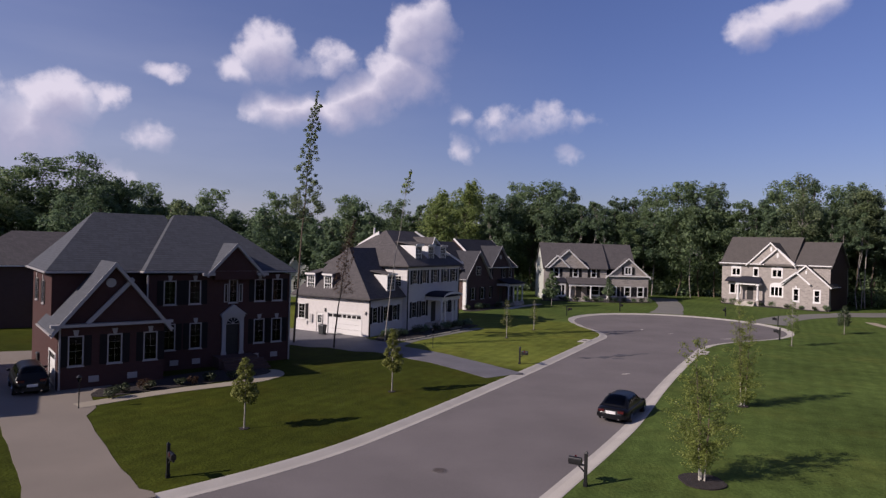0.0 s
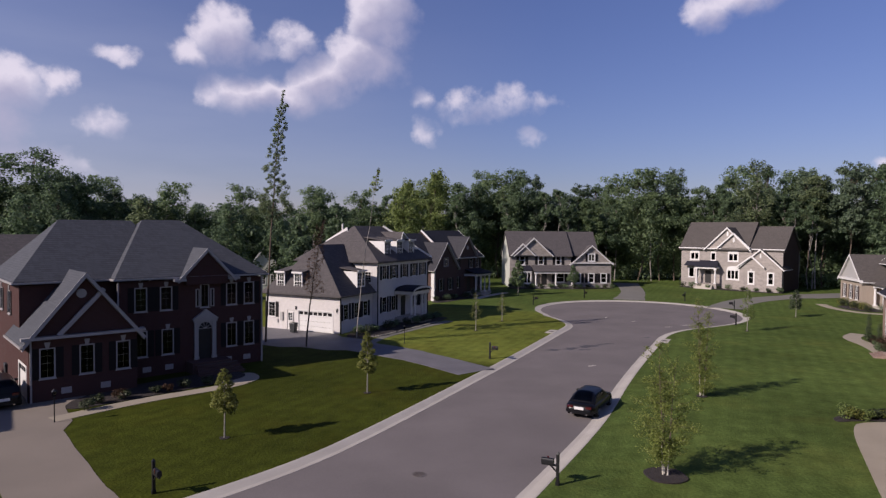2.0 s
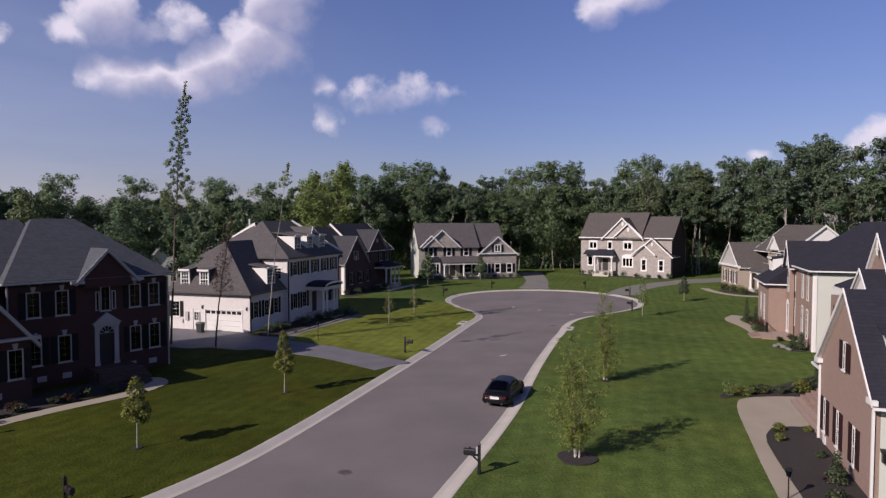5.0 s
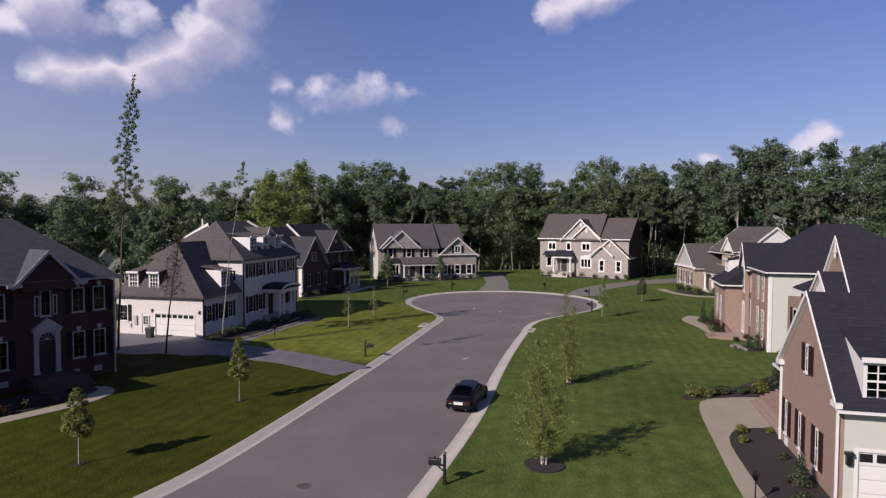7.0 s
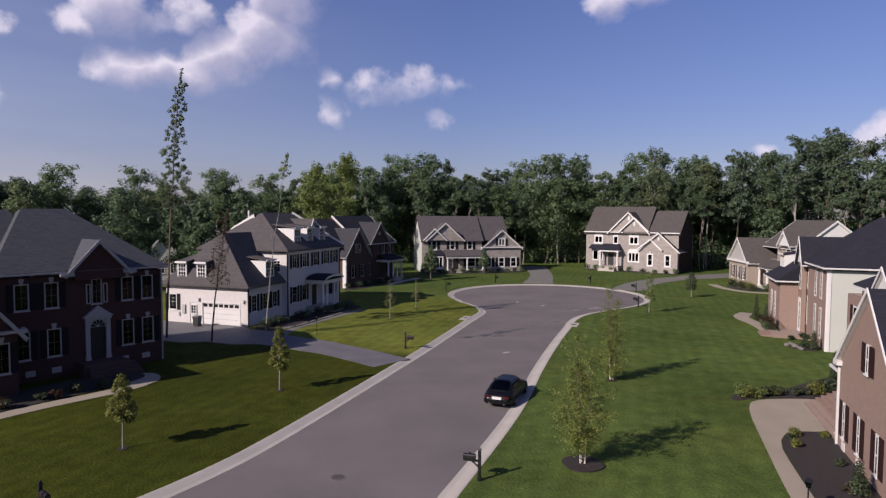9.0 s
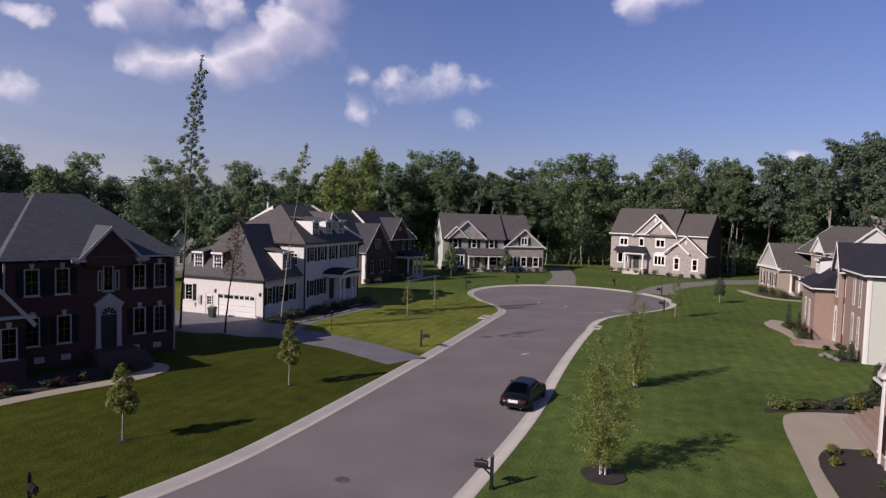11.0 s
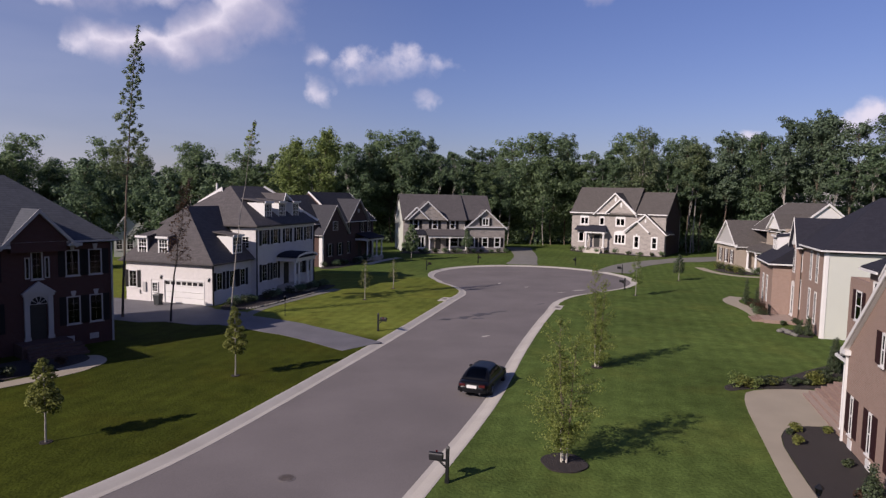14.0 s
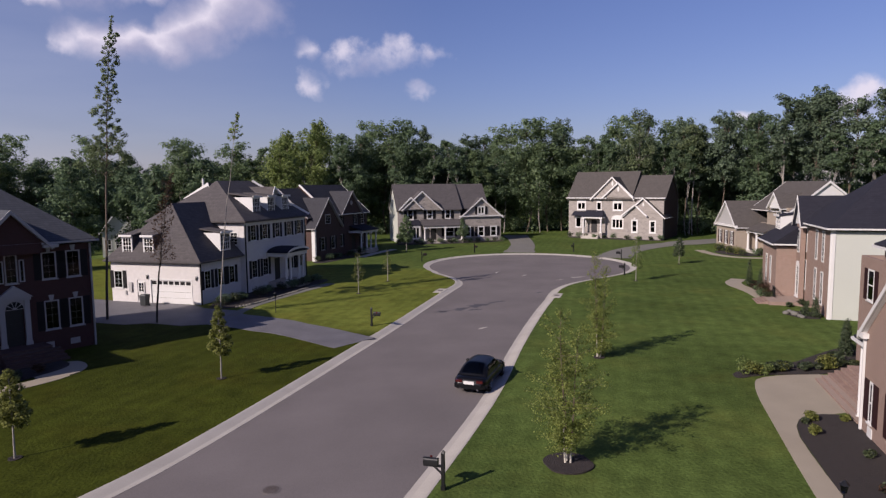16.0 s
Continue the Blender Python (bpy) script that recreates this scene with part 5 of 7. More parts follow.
# ---------------------------------------------------------------- large stone house
def large_stone_house():
    H = thing("house", pose(55.33, 125.65, 0, 0, 0, -45.73), "large grey-tan stone house with white-trimmed gables", "house")
    light = lambda n, **k: dict(grid=(n, 1), trim=0.15, bars=4.5, arch=True, curtains=False, **k)
    block(H, 0, 18.9, 0, 11.3, 7.9, STONE, {"front": [(2.7, 5.6, 1.6, 1.35, light(2)), (6.35, 5.6, 0.75, 1.35, light(1)), (10.1, 5.55, 1.7, 1.4, light(2)),
                                                      (2.1, 2.1, 0.95, 1.75, dict(grid=(1, 1), trim=0.15, curtains=False)), (10.1, 2.0, 2.1, 1.75, light(3)), (5.4, 1.0, 1.2, 2.5, {"open": True})]}, mats={"right": BROWN_BRICK})
    ff, _ = side_frame(0, 18.9, 0, 11.3, "front")
    panel_door(H, ff, 5.4, 1.0, 1.18, 2.48)
    window(H, ff @ pose(0, -0.04, 0), 3.35, 2.1, 0.5, 1.75, grid=(1, 1), trim=0.10, curtains=False, sill=False)
    gable_roof(H, 0, 12.6, 0, 11.3, 8.1, 13.15, BROWN_SHINGLE, "x", wall_mat=STONE, o=0.4, og=0.3, trim=BROWN_SHINGLE)
    gable_roof(H, 10.0, 18.9, 0.2, 11.1, 8.0, 12.3, BROWN_SHINGLE, "x", wall_mat=BROWN_BRICK, o=0.35, og=0.3, trim=BROWN_SHINGLE)
    gable_roof(H, 5.1, 13.0, -0.3, 6.0, 8.1, 12.05, BROWN_SHINGLE, "y", ends=(True, False), wall_mat=STONE, rake=0.28)
    bm = bmesh.new()
    prism(bm, [(7.6, -0.46, 8.0), (13.0, -0.46, 8.0), (10.3, -0.46, 10.6)], (0, 0.1, 0))
    part("gable_panel", bm, STONE, H)
    bm = bmesh.new()
    beam(bm, (7.3, -0.72, 8.0), (10.3, -0.72, 10.85), 0.34, 0.26)
    beam(bm, (10.3, -0.72, 10.85), (13.3, -0.72, 8.0), 0.34, 0.26)
    box(bm, -0.4, 5.4, -0.42, -0.004, 7.8, 7.98)
    box(bm, 13.2, 19.2, -0.42, -0.004, 7.8, 7.98)
    box(bm, 5.4, 8.0, -0.62, -0.304, 7.78, 7.96)
    part("gable_trim", bm, TRIM, H)
    # lower front block with nested gables
    block(H, 11.7, 19.1, -1.3, 0.0, 4.4, STONE, {"front": [(2.1, 1.5, 0.8, 2.1, dict(grid=(1, 2), trim=0.22, curtains=False, key=True)), (5.5, 1.5, 0.8, 2.0, dict(grid=(1, 2), trim=0.22, curtains=False))]}, sides="front left right")
    gable_roof(H, 11.7, 19.1, -1.3, 4.0, 4.6, 8.0, BROWN_SHINGLE, "y", ends=(True, False), wall_mat=STONE, rake=0.28)
    bm = bmesh.new()
    beam(bm, (11.3, -1.74, 4.5), (13.9, -1.74, 6.6), 0.3, 0.26)
    beam(bm, (13.9, -1.74, 6.6), (16.2, -1.74, 4.5), 0.3, 0.26)
    part("gable_trim", bm, TRIM, H)
    bm = bmesh.new()
    bmesh.ops.create_cone(bm, cap_ends=True, segments=12, radius1=0.16, radius2=0.16, depth=0.08, matrix=pose(15.4, -1.36, 6.7, 90) @ Matrix.Diagonal((1, 2.4, 1, 1)))
    part("gable_vent", bm, TRIM, H)
    for vx, vy, vz in ((9.1, -0.36, 10.75), (10.3, -0.5, 9.6)):
        bm = bmesh.new()
        bmesh.ops.create_cone(bm, cap_ends=True, segments=12, radius1=0.2, radius2=0.2, depth=0.08, matrix=pose(vx, vy, vz, 90) @ Matrix.Diagonal((1, 2.4, 1, 1)))
        part("gable_vent", bm, TRIM, H)
    # portico
    bm = bmesh.new()
    prism(bm, [(3.2, -2.0, 4.25), (7.9, -2.0, 4.25), (7.3, -0.01, 5.35), (3.8, -0.01, 5.35)], (0, 0, 0.12))
    part("porch_roof", bm, NAVY_SHINGLE, H)
    bm = bmesh.new()
    prism(bm, [(0.9, -0.9, 4.35), (3.7, -0.9, 4.35), (3.5, -0.01, 5.1), (1.2, -0.01, 5.1)], (0, 0, 0.12))
    part("window_roof", bm, NAVY_SHINGLE, H)
    bm = bmesh.new()
    box(bm, 3.4, 7.6, -1.8, -0.01, 3.9, 4.22)
    part("entablature", bm, TRIM, H)
    bm = bmesh.new()
    box(bm, 3.4, 7.6, -1.8, -0.01, -0.1, 1.0)
    part("porch_slab", bm, STONE, H)
    for x in (3.7, 7.3):
        column(H, x, -1.55, 1.0, 3.9, 0.2)
    steps(H, 4.0, 7.0, -1.8, 1.0, 5, CONCRETE)
    return H


large_stone_house()


# ---------------------------------------------------------------- right-hand houses: x runs towards the near end, y away from the street
def salmon_house():
    H = thing("house", pose(20.58, 19.28, 0, 0, 0, 240.72), "salmon brick house with cream garage front and dark roof", "house")
    sr = dict(shutters=SHUTTER_RED, grid=(1, 2), trim=0.05, sill=True, curtains=False, deep=-0.022, leaf=0.27)
    L, E = 8.9, -0.8
    block(H, -L, E, 0, 11, 4.2, SALMON_BRICK, {"front": [(0.95, 0.68, 0.30, 1.66, sr), (3.2, 0.68, 0.30, 1.66, sr), (5.65, 0.68, 0.30, 1.66, sr)], "right": [(3.2, 0.0, 4.9, 2.3, {"garage": True})]}, mats={"right": SIDING})
    gable_roof(H, -L, E, 0, 11, 4.5, 8.38, NAVY_SHINGLE, "y", o=0.4, og=0.22, wall_mat=SALMON_BRICK, ridge=-4.65, rakes=(0.22, 0.07))
    ff, _ = side_frame(-L, E, 0, 11, "front")
    window(H, ff @ pose(0, -0.05, 0), 4.15, 4.62, 0.30, 1.22, **sr)
    fr, _ = side_frame(-L, E, 0, 11, "right")
    dormer(H, fr @ pose(0, 0.02, 0), 2.2, 4.4, 2.7, 1.62, 2.75, roof_mat=NAVY_SHINGLE, shed=0.37)
    for a in (0.38, 6.6):
        bm = bmesh.new()
        box(bm, E - 0.004, E + 0.2, a - 0.1, a + 0.1, 1.75, 2.15)
        prism(bm, [(E, a - 0.15, 2.15), (E + 0.26, a - 0.15, 2.15), (E + 0.26, a + 0.15, 2.15), (E, a + 0.15, 2.15)], (-0.05, 0, 0.14))
        part("coach_lamp", bm, BLACK_METAL, H)
    for s in (-7.9, -5.6):
        bm = bmesh.new()
        box(bm, s - 0.25, s + 0.25, -0.04, -0.004, 0.02, 0.45)
        part("vent", bm, TRIM, H)
    downspout(H, E + 0.06, -0.06, 0, 4.1)
    downspout(H, -L + 0.05, -0.07, 0, 4.1)
    # main block behind, with its tall brick gable and a gabled bay
    block(H, -21.0, -L, 3.4, 14, 6.4, SALMON_BRICK, {"front": [(1.8, 4.0, 0.9, 1.7, sr), (6.4, 0.95, 1.1, 2.3, {"open": True})]}, sides="front back left right")
    fb, _ = side_frame(-21.0, -L, 3.4, 14, "front")
    panel_door(H, fb, 6.4, 0.95, 1.08, 2.28)
    gable_roof(H, -14.7, -L + 0.4, 3.4, 14, 6.9, 10.8, NAVY_SHINGLE, "y", o=0.4, og=0.22, wall_mat=SALMON_BRICK, rakes=(0.2, 0.07))
    gable_roof(H, -21.0, -10, 5.0, 14, 6.5, 10.2, NAVY_SHINGLE, "x", o=0.4, og=0.3, wall_mat=SIDING)
    bm = bmesh.new()
    beam(bm, (-11.6, 3.2, 9.6), (-11.6, 3.2, 10.45), 0.05, 0.07, (0, 1, 0))
    beam(bm, (-11.85, 3.2, 9.95), (-11.35, 3.2, 9.95), 0.05, 0.07)
    part("gable_bracket", bm, TRIM, H)
    block(H, -14.4, -9.3, 2.35, 3.4, 7.45, SALMON_BRICK, {"front": [(1.1, 5.0, 0.9, 1.9, dict(grid=(2, 4), trim=0.07, curtains=False)), (3.4, 5.0, 1.3, 1.9, dict(grid=(3, 4), trim=0.07, curtains=False))]}, sides="front left right")
    gable_roof(H, -12.2, -9.3, 2.35, 6.5, 7.55, 8.9, NAVY_SHINGLE, "y", o=0.3, og=0.22, rake=0.16, ends=(True, False), wall_mat=TRIM)
    bm = bmesh.new()
    prism(bm, [(-14.8, 2.0, 7.5), (-12.2, 2.0, 7.5), (-12.0, 5.0, 9.15), (-13.2, 5.0, 9.15)], (0, 0, 0.14))
    part("bay_roof", bm, NAVY_SHINGLE, H)
    gutter(H, [(-14.8, 1.95, 7.5), (-12.3, 1.95, 7.5)], False)
    bm = bmesh.new()
    prism(bm, [(-10.5, 0.0, 3.72), (-8.95, 0.0, 3.72), (-8.95, 3.38, 5.0), (-9.9, 3.38, 5.0)], (0, 0, 0.12))
    part("porch_roof", bm, NAVY_SHINGLE, H)
    gutter(H, [(-10.5, -0.06, 3.7), (-8.98, -0.06, 3.7)], False)
    gutter(H, [(-10.54, 0.0, 3.7), (-9.94, 3.3, 4.9)], False)
    bm = bmesh.new()
    box(bm, -16.1, -8.95, 1.5, 2.33, -0.1, 0.95)
    box(bm, -16.1, -14.42, 2.331, 3.38, -0.1, 0.95)
    part("porch_slab", bm, SALMON_BRICK, H)
    for k in range(5):
        bm = bmesh.new()
        box(bm, -16.1, -9.5, 1.5 - 0.3 * (k + 1), 1.5 - 0.3 * k, -0.1, 0.79 - 0.16 * k)
        part("step", bm, SALMON_BRICK, H)
    for x in (-10.2, -9.15):
        column(H, x, 0.3, 0.0, 3.7, 0.09)
    # eave return and porch column at the gable's far corner
    bm = bmesh.new()
    box(bm, -L - 0.4, -L + 0.3, -0.24, 0.2, 4.08, 4.3)
    part("cornice_return", bm, TRIM, H)
    bm = bmesh.new()
    box(bm, E - 0.3, E + 0.4, -0.24, 0.0, 4.08, 4.3)
    part("cornice_return", bm, TRIM, H)
    return H


salmon_house()


def brick_and_cream_house():
    H = thing("house", pose(41.46, 45.86, 0, 0, 0, 240.11), "two-storey salmon brick house with a cream side wall", "house")
    tw = dict(grid=(2, 6), trim=0.07, bars=0.6, curtains=False, sill=False, deep=-0.02)
    block(H, -8.7, 0, 0, 13, 6.9, SALMON_BRICK, {"front": [(4.4, 4.3, 0.6, 2.4, tw), (6.4, 4.3, 0.6, 2.4, tw), (4.4, 0.9, 0.6, 2.6, tw), (6.4, 0.8, 0.6, 2.6, tw), (0.9, 1.2, 0.8, 2.6, tw), (0.9, 4.6, 0.8, 2.0, tw)]}, mats={"right": SIDING})
    hip_roof(H, -8.7, 0, 0, 13, 7.2, 11.4, 4.8, 8.2, NAVY_SHINGLE, axis="y")
    gable_roof(H, -9.6, -7.0, -0.5, 5.0, 7.3, 9.5, NAVY_SHINGLE, "y", o=0.25, og=0.25, rake=0.14, ends=(True, False), wall_mat=TRIM)
    block(H, -8.95, -7.4, -0.5, 0.1, 7.0, SALMON_BRICK, {"front": [(0.8, 0.6, 0.8, 2.6, dict(grid=(2, 4), trim=0.16, arch=True, curtains=False)), (0.8, 4.5, 0.7, 2.0, tw)]}, sides="front left right")
    downspout(H, -0.04, -0.07, 0, 6.9)
    bm = bmesh.new()
    box(bm, -0.02, 0.06, -0.02, 0.22, -0.1, 7.0)
    part("corner_board", bm, TRIM, H)
    # low wing that steps forward, with a white-cheeked dormer
    block(H, -15.4, -9.0, -2.1, 6, 4.85, SALMON_BRICK, {"front": [(2.0, 1.2, 0.6, 2.5, tw), (4.0, 1.2, 0.6, 2.5, tw)]}, sides="front right left back")
    hip_roof(H, -15.4, -9.0, -2.1, 6, 5.15, 8.6, -12.5, -8.0, NAVY_SHINGLE, trim=TRIM)
    fr, _ = side_frame(-15.4, -9.0, -2.1, 6, "front")
    dormer(H, fr @ pose(0, 0.9, 0), 1.8, 5.7, 2.0, 1.75, 2.6, roof_mat=NAVY_SHINGLE, shed=0.15)
    # brick landing with railing
    bm = bmesh.new()
    box(bm, -8.98, -5.4, -3.2, -0.51, -0.1, 0.30)
    part("porch_slab", bm, SALMON_BRICK, H)
    for k in range(3):
        bm = bmesh.new()
        box(bm, -8.2, -5.8, -3.2 - 0.3 * (k + 1), -3.2 - 0.3 * k, -0.1, 0.25 - 0.08 * k)
        part("step", bm, SALMON_BRICK, H)
    bm = bmesh.new()
    for x in [-8.9 + 0.18 * k for k in range(8)]:
        box(bm, x - 0.012, x + 0.012, -2.34, -2.31, 0.30, 1.2)
    box(bm, -8.95, -7.55, -2.36, -2.29, 1.2, 1.25)
    box(bm, -8.95, -7.55, -2.35, -2.3, 0.4, 0.44)
    part("railing", bm, BLACK_METAL, H)
    # rear side wing seen past the cream wall
    block(H, -7.5, 0.9, 9.5, 17, 4.6, SIDING, {"right": [(1.2, 1.4, 0.9, 1.8, dict(shutters=SHUTTER)), (3.2, 1.4, 0.9, 1.8, dict(shutters=SHUTTER))]}, sides="right back")
    hip_roof(H, -7.5, 0.9, 9.0, 17, 4.9, 8.0, 11.5, 14.5, NAVY_SHINGLE, axis="y")
    return H


brick_and_cream_house()


def far_tan_house():
    H = thing("house", pose(67.45, 90.3, 0, 0, 0, 252.85), "tan brick single-storey house with white gables", "house")
    tw = dict(grid=(2, 4), trim=0.08, shutters=SHUTTER_RED, curtains=False)
    block(H, -8.6, 0, 0, 12, 3.9, TAN_BRICK, {"front": [(1.8, 1.0, 0.7, 2.0, tw), (4.4, 1.0, 0.7, 2.0, tw), (6.8, 1.0, 0.7, 2.0, tw)]})
    gable_roof(H, -8.6, 0, 0, 12, 4.1, 7.8, BROWN_SHINGLE, "y", o=0.35, og=0.35, rake=0.28, wall_mat=GREY_SIDING)
    bm = bmesh.new()
    box(bm, -9.0, 0.4, -0.36, -0.003, 3.75, 4.05)
    part("belt_trim", bm, TRIM, H)
    block(H, 0, 9.5, 3.6, 14, 4.6, TAN_BRICK, {"front": [(2.0, 0.6, 1.2, 2.4), (6.0, 0.8, 1.0, 2.2)]}, sides="front right back")
    block(H, 2.6, 9.5, 3.4, 14, 7.1, TAN_BRICK, {"front": [(3.9, 5.0, 1.4, 1.6, dict(grid=(3, 3)))]}, z0=4.4, sides="front right left")
    gable_roof(H, -3.0, 9.5, 3.6, 13.6, 6.8, 10.8, BROWN_SHINGLE, "x", o=0.3, og=0.3, rake=0.3, wall_mat=TRIM)
    gable_roof(H, 4.6, 8.4, 2.8, 8.0, 7.3, 9.2, BROWN_SHINGLE, "y", o=0.3, og=0.3, rake=0.3, ends=(True, False), wall_mat=TRIM)
    bm = bmesh.new()
    box(bm, 0.2, 7.0, 1.4, 3.59, 3.1, 3.4)
    part("porch_beam", bm, TRIM, H)
    bm = bmesh.new()
    prism(bm, [(0.0, 1.1, 3.42), (7.2, 1.1, 3.42), (7.2, 3.59, 4.4), (0.0, 3.59, 4.4)], (0, 0, 0.12))
    part("porch_roof", bm, BROWN_SHINGLE, H)
    for x in (0.5, 3.6, 6.7):
        column(H, x, 1.6, 0.3, 3.1, 0.18)
    bm = bmesh.new()
    box(bm, 0.2, 7.0, 1.4, 3.59, -0.1, 0.3)
    part("porch_slab", bm, CONCRETE, H)
    return H


far_tan_house()


def plain_neighbour(name, m, label, mat, L, D, ze, zr, roof, gable=False, axis="y"):
    H = thing(name, m, label, "house")
    block(H, 0, L, 0, D, ze - 0.2, mat, {"front": [(L * k / 4, z, 0.9, 1.6) for k in (0.6, 1.8, 3.2) for z in ((1.2, 4.4) if ze > 5 else (1.2,))]})
    if gable:
        gable_roof(H, 0, L, 0, D, ze, zr, roof, axis, wall_mat=mat)
    else:
        hip_roof(H, 0, L, 0, D, ze, zr, L * 0.3, L * 0.7, roof)
    return H


N = plain_neighbour("house", pose(-49, 63, 0, 0, 0, 35), "shaded brown brick house behind the driveway", BROWN_BRICK, 17, 11, 6.6, 10.2, SHINGLE)
bm = bmesh.new()
box(bm, 7.5, 11.5, -2.2, -0.01, 2.9, 3.2)
part("porch_roof", bm, SHINGLE, N)
for x in (7.8, 11.2):
    column(N, x, -1.95, 0.0, 2.9)
# the house across the driveway, whose shadow lies over the parked car
plain_neighbour("house", pose(-31.9, 30.9, 0, 0, 0, 121.5), "brick house across the driveway from the dark brick house", BROWN_BRICK, 15.5, 11, 6.2, 9.4, SHINGLE, True, "x")
plain_neighbour("house", pose(-28.6, 113, 0, 0, 0, 12), "white gabled house half hidden by trees", SIDING, 5.2, 8, 4.4, 7.9, SHINGLE, True)
plain_neighbour("house", pose(-20.5, 116, 0, 0, 0, 12), "pale house roof half hidden by trees", SIDING, 6, 8, 4.8, 8.2, SHINGLE, True)


# ---------------------------------------------------------------- trees and shrubs
def leaves(name, centres, radii, count, size, mat, parent, rng, flat=0.6, ragged=1.0, tri=False):
    """A crown of many small leaf clumps, scattered in the outer parts of the given puffs."""
    centres, radii = np.array(centres, float), np.array(radii, float)
    pick = rng.choice(len(centres), count, p=radii**2 / (radii**2).sum())
    d = rng.normal(size=(count, 3))
    d /= np.linalg.norm(d, axis=1)[:, None]
    r = radii[pick] * (0.45 + 0.6 * rng.random(count) ** 0.6) * (1 + 0.25 * ragged * (rng.random(count) - 0.5))
    p = centres[pick] + d * r[:, None] * np.array([1, 1, 0.8])
    a = rng.normal(size=(count, 3))
    a /= np.linalg.norm(a, axis=1)[:, None]
    up = np.array([0, 0, 1.0]) * flat + d * 0.7
    b = np.cross(up + 0.6 * rng.normal(size=(count, 3)), a)
    b /= np.linalg.norm(b, axis=1)[:, None]
    a = np.cross(b, up + 0.3 * a)
    a /= np.linalg.norm(a, axis=1)[:, None]
    s = size * (0.6 + 0.8 * rng.random(count))[:, None]
    v = np.stack([p - a * s * 0.5, p + b * s * 0.32, p + a * s * 0.5, p - b * s * 0.32], 1).reshape(-1, 3)
    f = np.arange(count * 4).reshape(-1, 4)
    if tri:  # three-cornered sprays
        v, f = v.reshape(-1, 4, 3)[:, [0, 1, 3]], np.arange(count * 3).reshape(-1, 3)
        v[:, 1] += a * s * 0.5
        v[:, 2] += a * s * (0.6 * rng.random((count, 1)) - 0.1)
        v = v.reshape(-1, 3)
    me = bpy.data.meshes.new(name)
    me.from_pydata(v.tolist(), [], f.tolist())
    me.materials.append(mat)
    ob = new(name, me)
    if parent is not None:
        ob.parent = parent
    return ob


def tall_tree(seed, height, leaf, bark, spread=0.26, base=0.3, puffs=34, count=7000, size=0.5, label="", m=None, lean=0.0):
    """A forked, leaning trunk with limbs, each limb ending in a few loose clumps of leaves, with gaps between them."""
    rng = np.random.default_rng(seed)
    T = thing("tree", m if m is not None else pose(0, 0, 0), label, "tree", "woodland trees")
    bm = bmesh.new()
    r0 = height * 0.0054
    wob = [(rng.normal() * 0.3, rng.normal() * 0.3) for _ in range(6)]
    trunk = [(wob[i][0] * (i > 0) + lean * i, wob[i][1] * (i > 0), height * 0.94 * i / 5) for i in range(6)]
    tube(bm, trunk, [r0 * (1.15 - 0.19 * i) for i in range(6)], 7)
    centres, radii = [], []
    lobes = [(rng.random() * math.tau, 0.55 + 0.6 * rng.random()) for _ in range(5)]
    for k in range(puffs):
        f = base + (1 - base) * (k + rng.random()) / puffs
        i = min(int(f / 0.94 * 5), 4)
        t0 = Vector(trunk[i]).lerp(Vector(trunk[i + 1]), min(1, f / 0.94 * 5 - i))
        u = (f - base) / (1 - base)
        width = height * spread * math.sin(math.pi * min(0.98, 0.16 + 0.72 * u)) ** 0.7 * (1.0 - 0.3 * u * rng.random())
        ang, gain = lobes[int(rng.integers(5))]
        ang += rng.normal() * 0.8
        reach = width * gain * (0.25 + 0.75 * rng.random() ** 0.7)
        c = t0 + Vector((math.cos(ang) * reach, math.sin(ang) * reach, height * (0.01 + 0.035 * rng.random())))
        tube(bm, [t0 - Vector((0, 0, height * 0.06)), t0.lerp(c, 0.5) - Vector((0, 0, height * 0.015)), c], [r0 * 0.42, r0 * 0.24, r0 * 0.06], 5)
        for g in range(3):
            off = Vector(rng.normal(size=3)) * width * 0.27
            centres.append(c + Vector((off.x, off.y, off.z * 0.6)))
            radii.append(max(0.5, width * (0.18 + 0.24 * rng.random())))
    part("trunk", bm, bark, T)
    leaves("crown", centres, radii, count, size, leaf, T, rng, ragged=2.6, tri=True)
    return T


rngw = np.random.default_rng(5)
WOOD = [(-150, 30), (-112, 66), (-78, 106), (-40, 136), (0, 147), (30, 143), (48, 138), (62, 142), (74, 132), (83, 122), (90, 114), (99, 103), (105, 84), (101, 60), (94, 30), (92, 0), (96, -40)]
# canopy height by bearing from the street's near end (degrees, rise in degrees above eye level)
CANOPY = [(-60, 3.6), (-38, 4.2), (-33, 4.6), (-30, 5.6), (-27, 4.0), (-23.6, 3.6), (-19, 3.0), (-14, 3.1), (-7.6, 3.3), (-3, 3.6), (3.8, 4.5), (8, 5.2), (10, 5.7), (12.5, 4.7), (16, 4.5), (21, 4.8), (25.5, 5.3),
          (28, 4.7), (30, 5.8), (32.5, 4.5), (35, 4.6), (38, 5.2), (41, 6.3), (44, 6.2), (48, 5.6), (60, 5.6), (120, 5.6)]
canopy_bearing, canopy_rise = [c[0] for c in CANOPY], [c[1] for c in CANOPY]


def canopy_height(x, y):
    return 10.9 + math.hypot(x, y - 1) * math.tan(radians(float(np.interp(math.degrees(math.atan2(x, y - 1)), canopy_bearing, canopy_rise))))


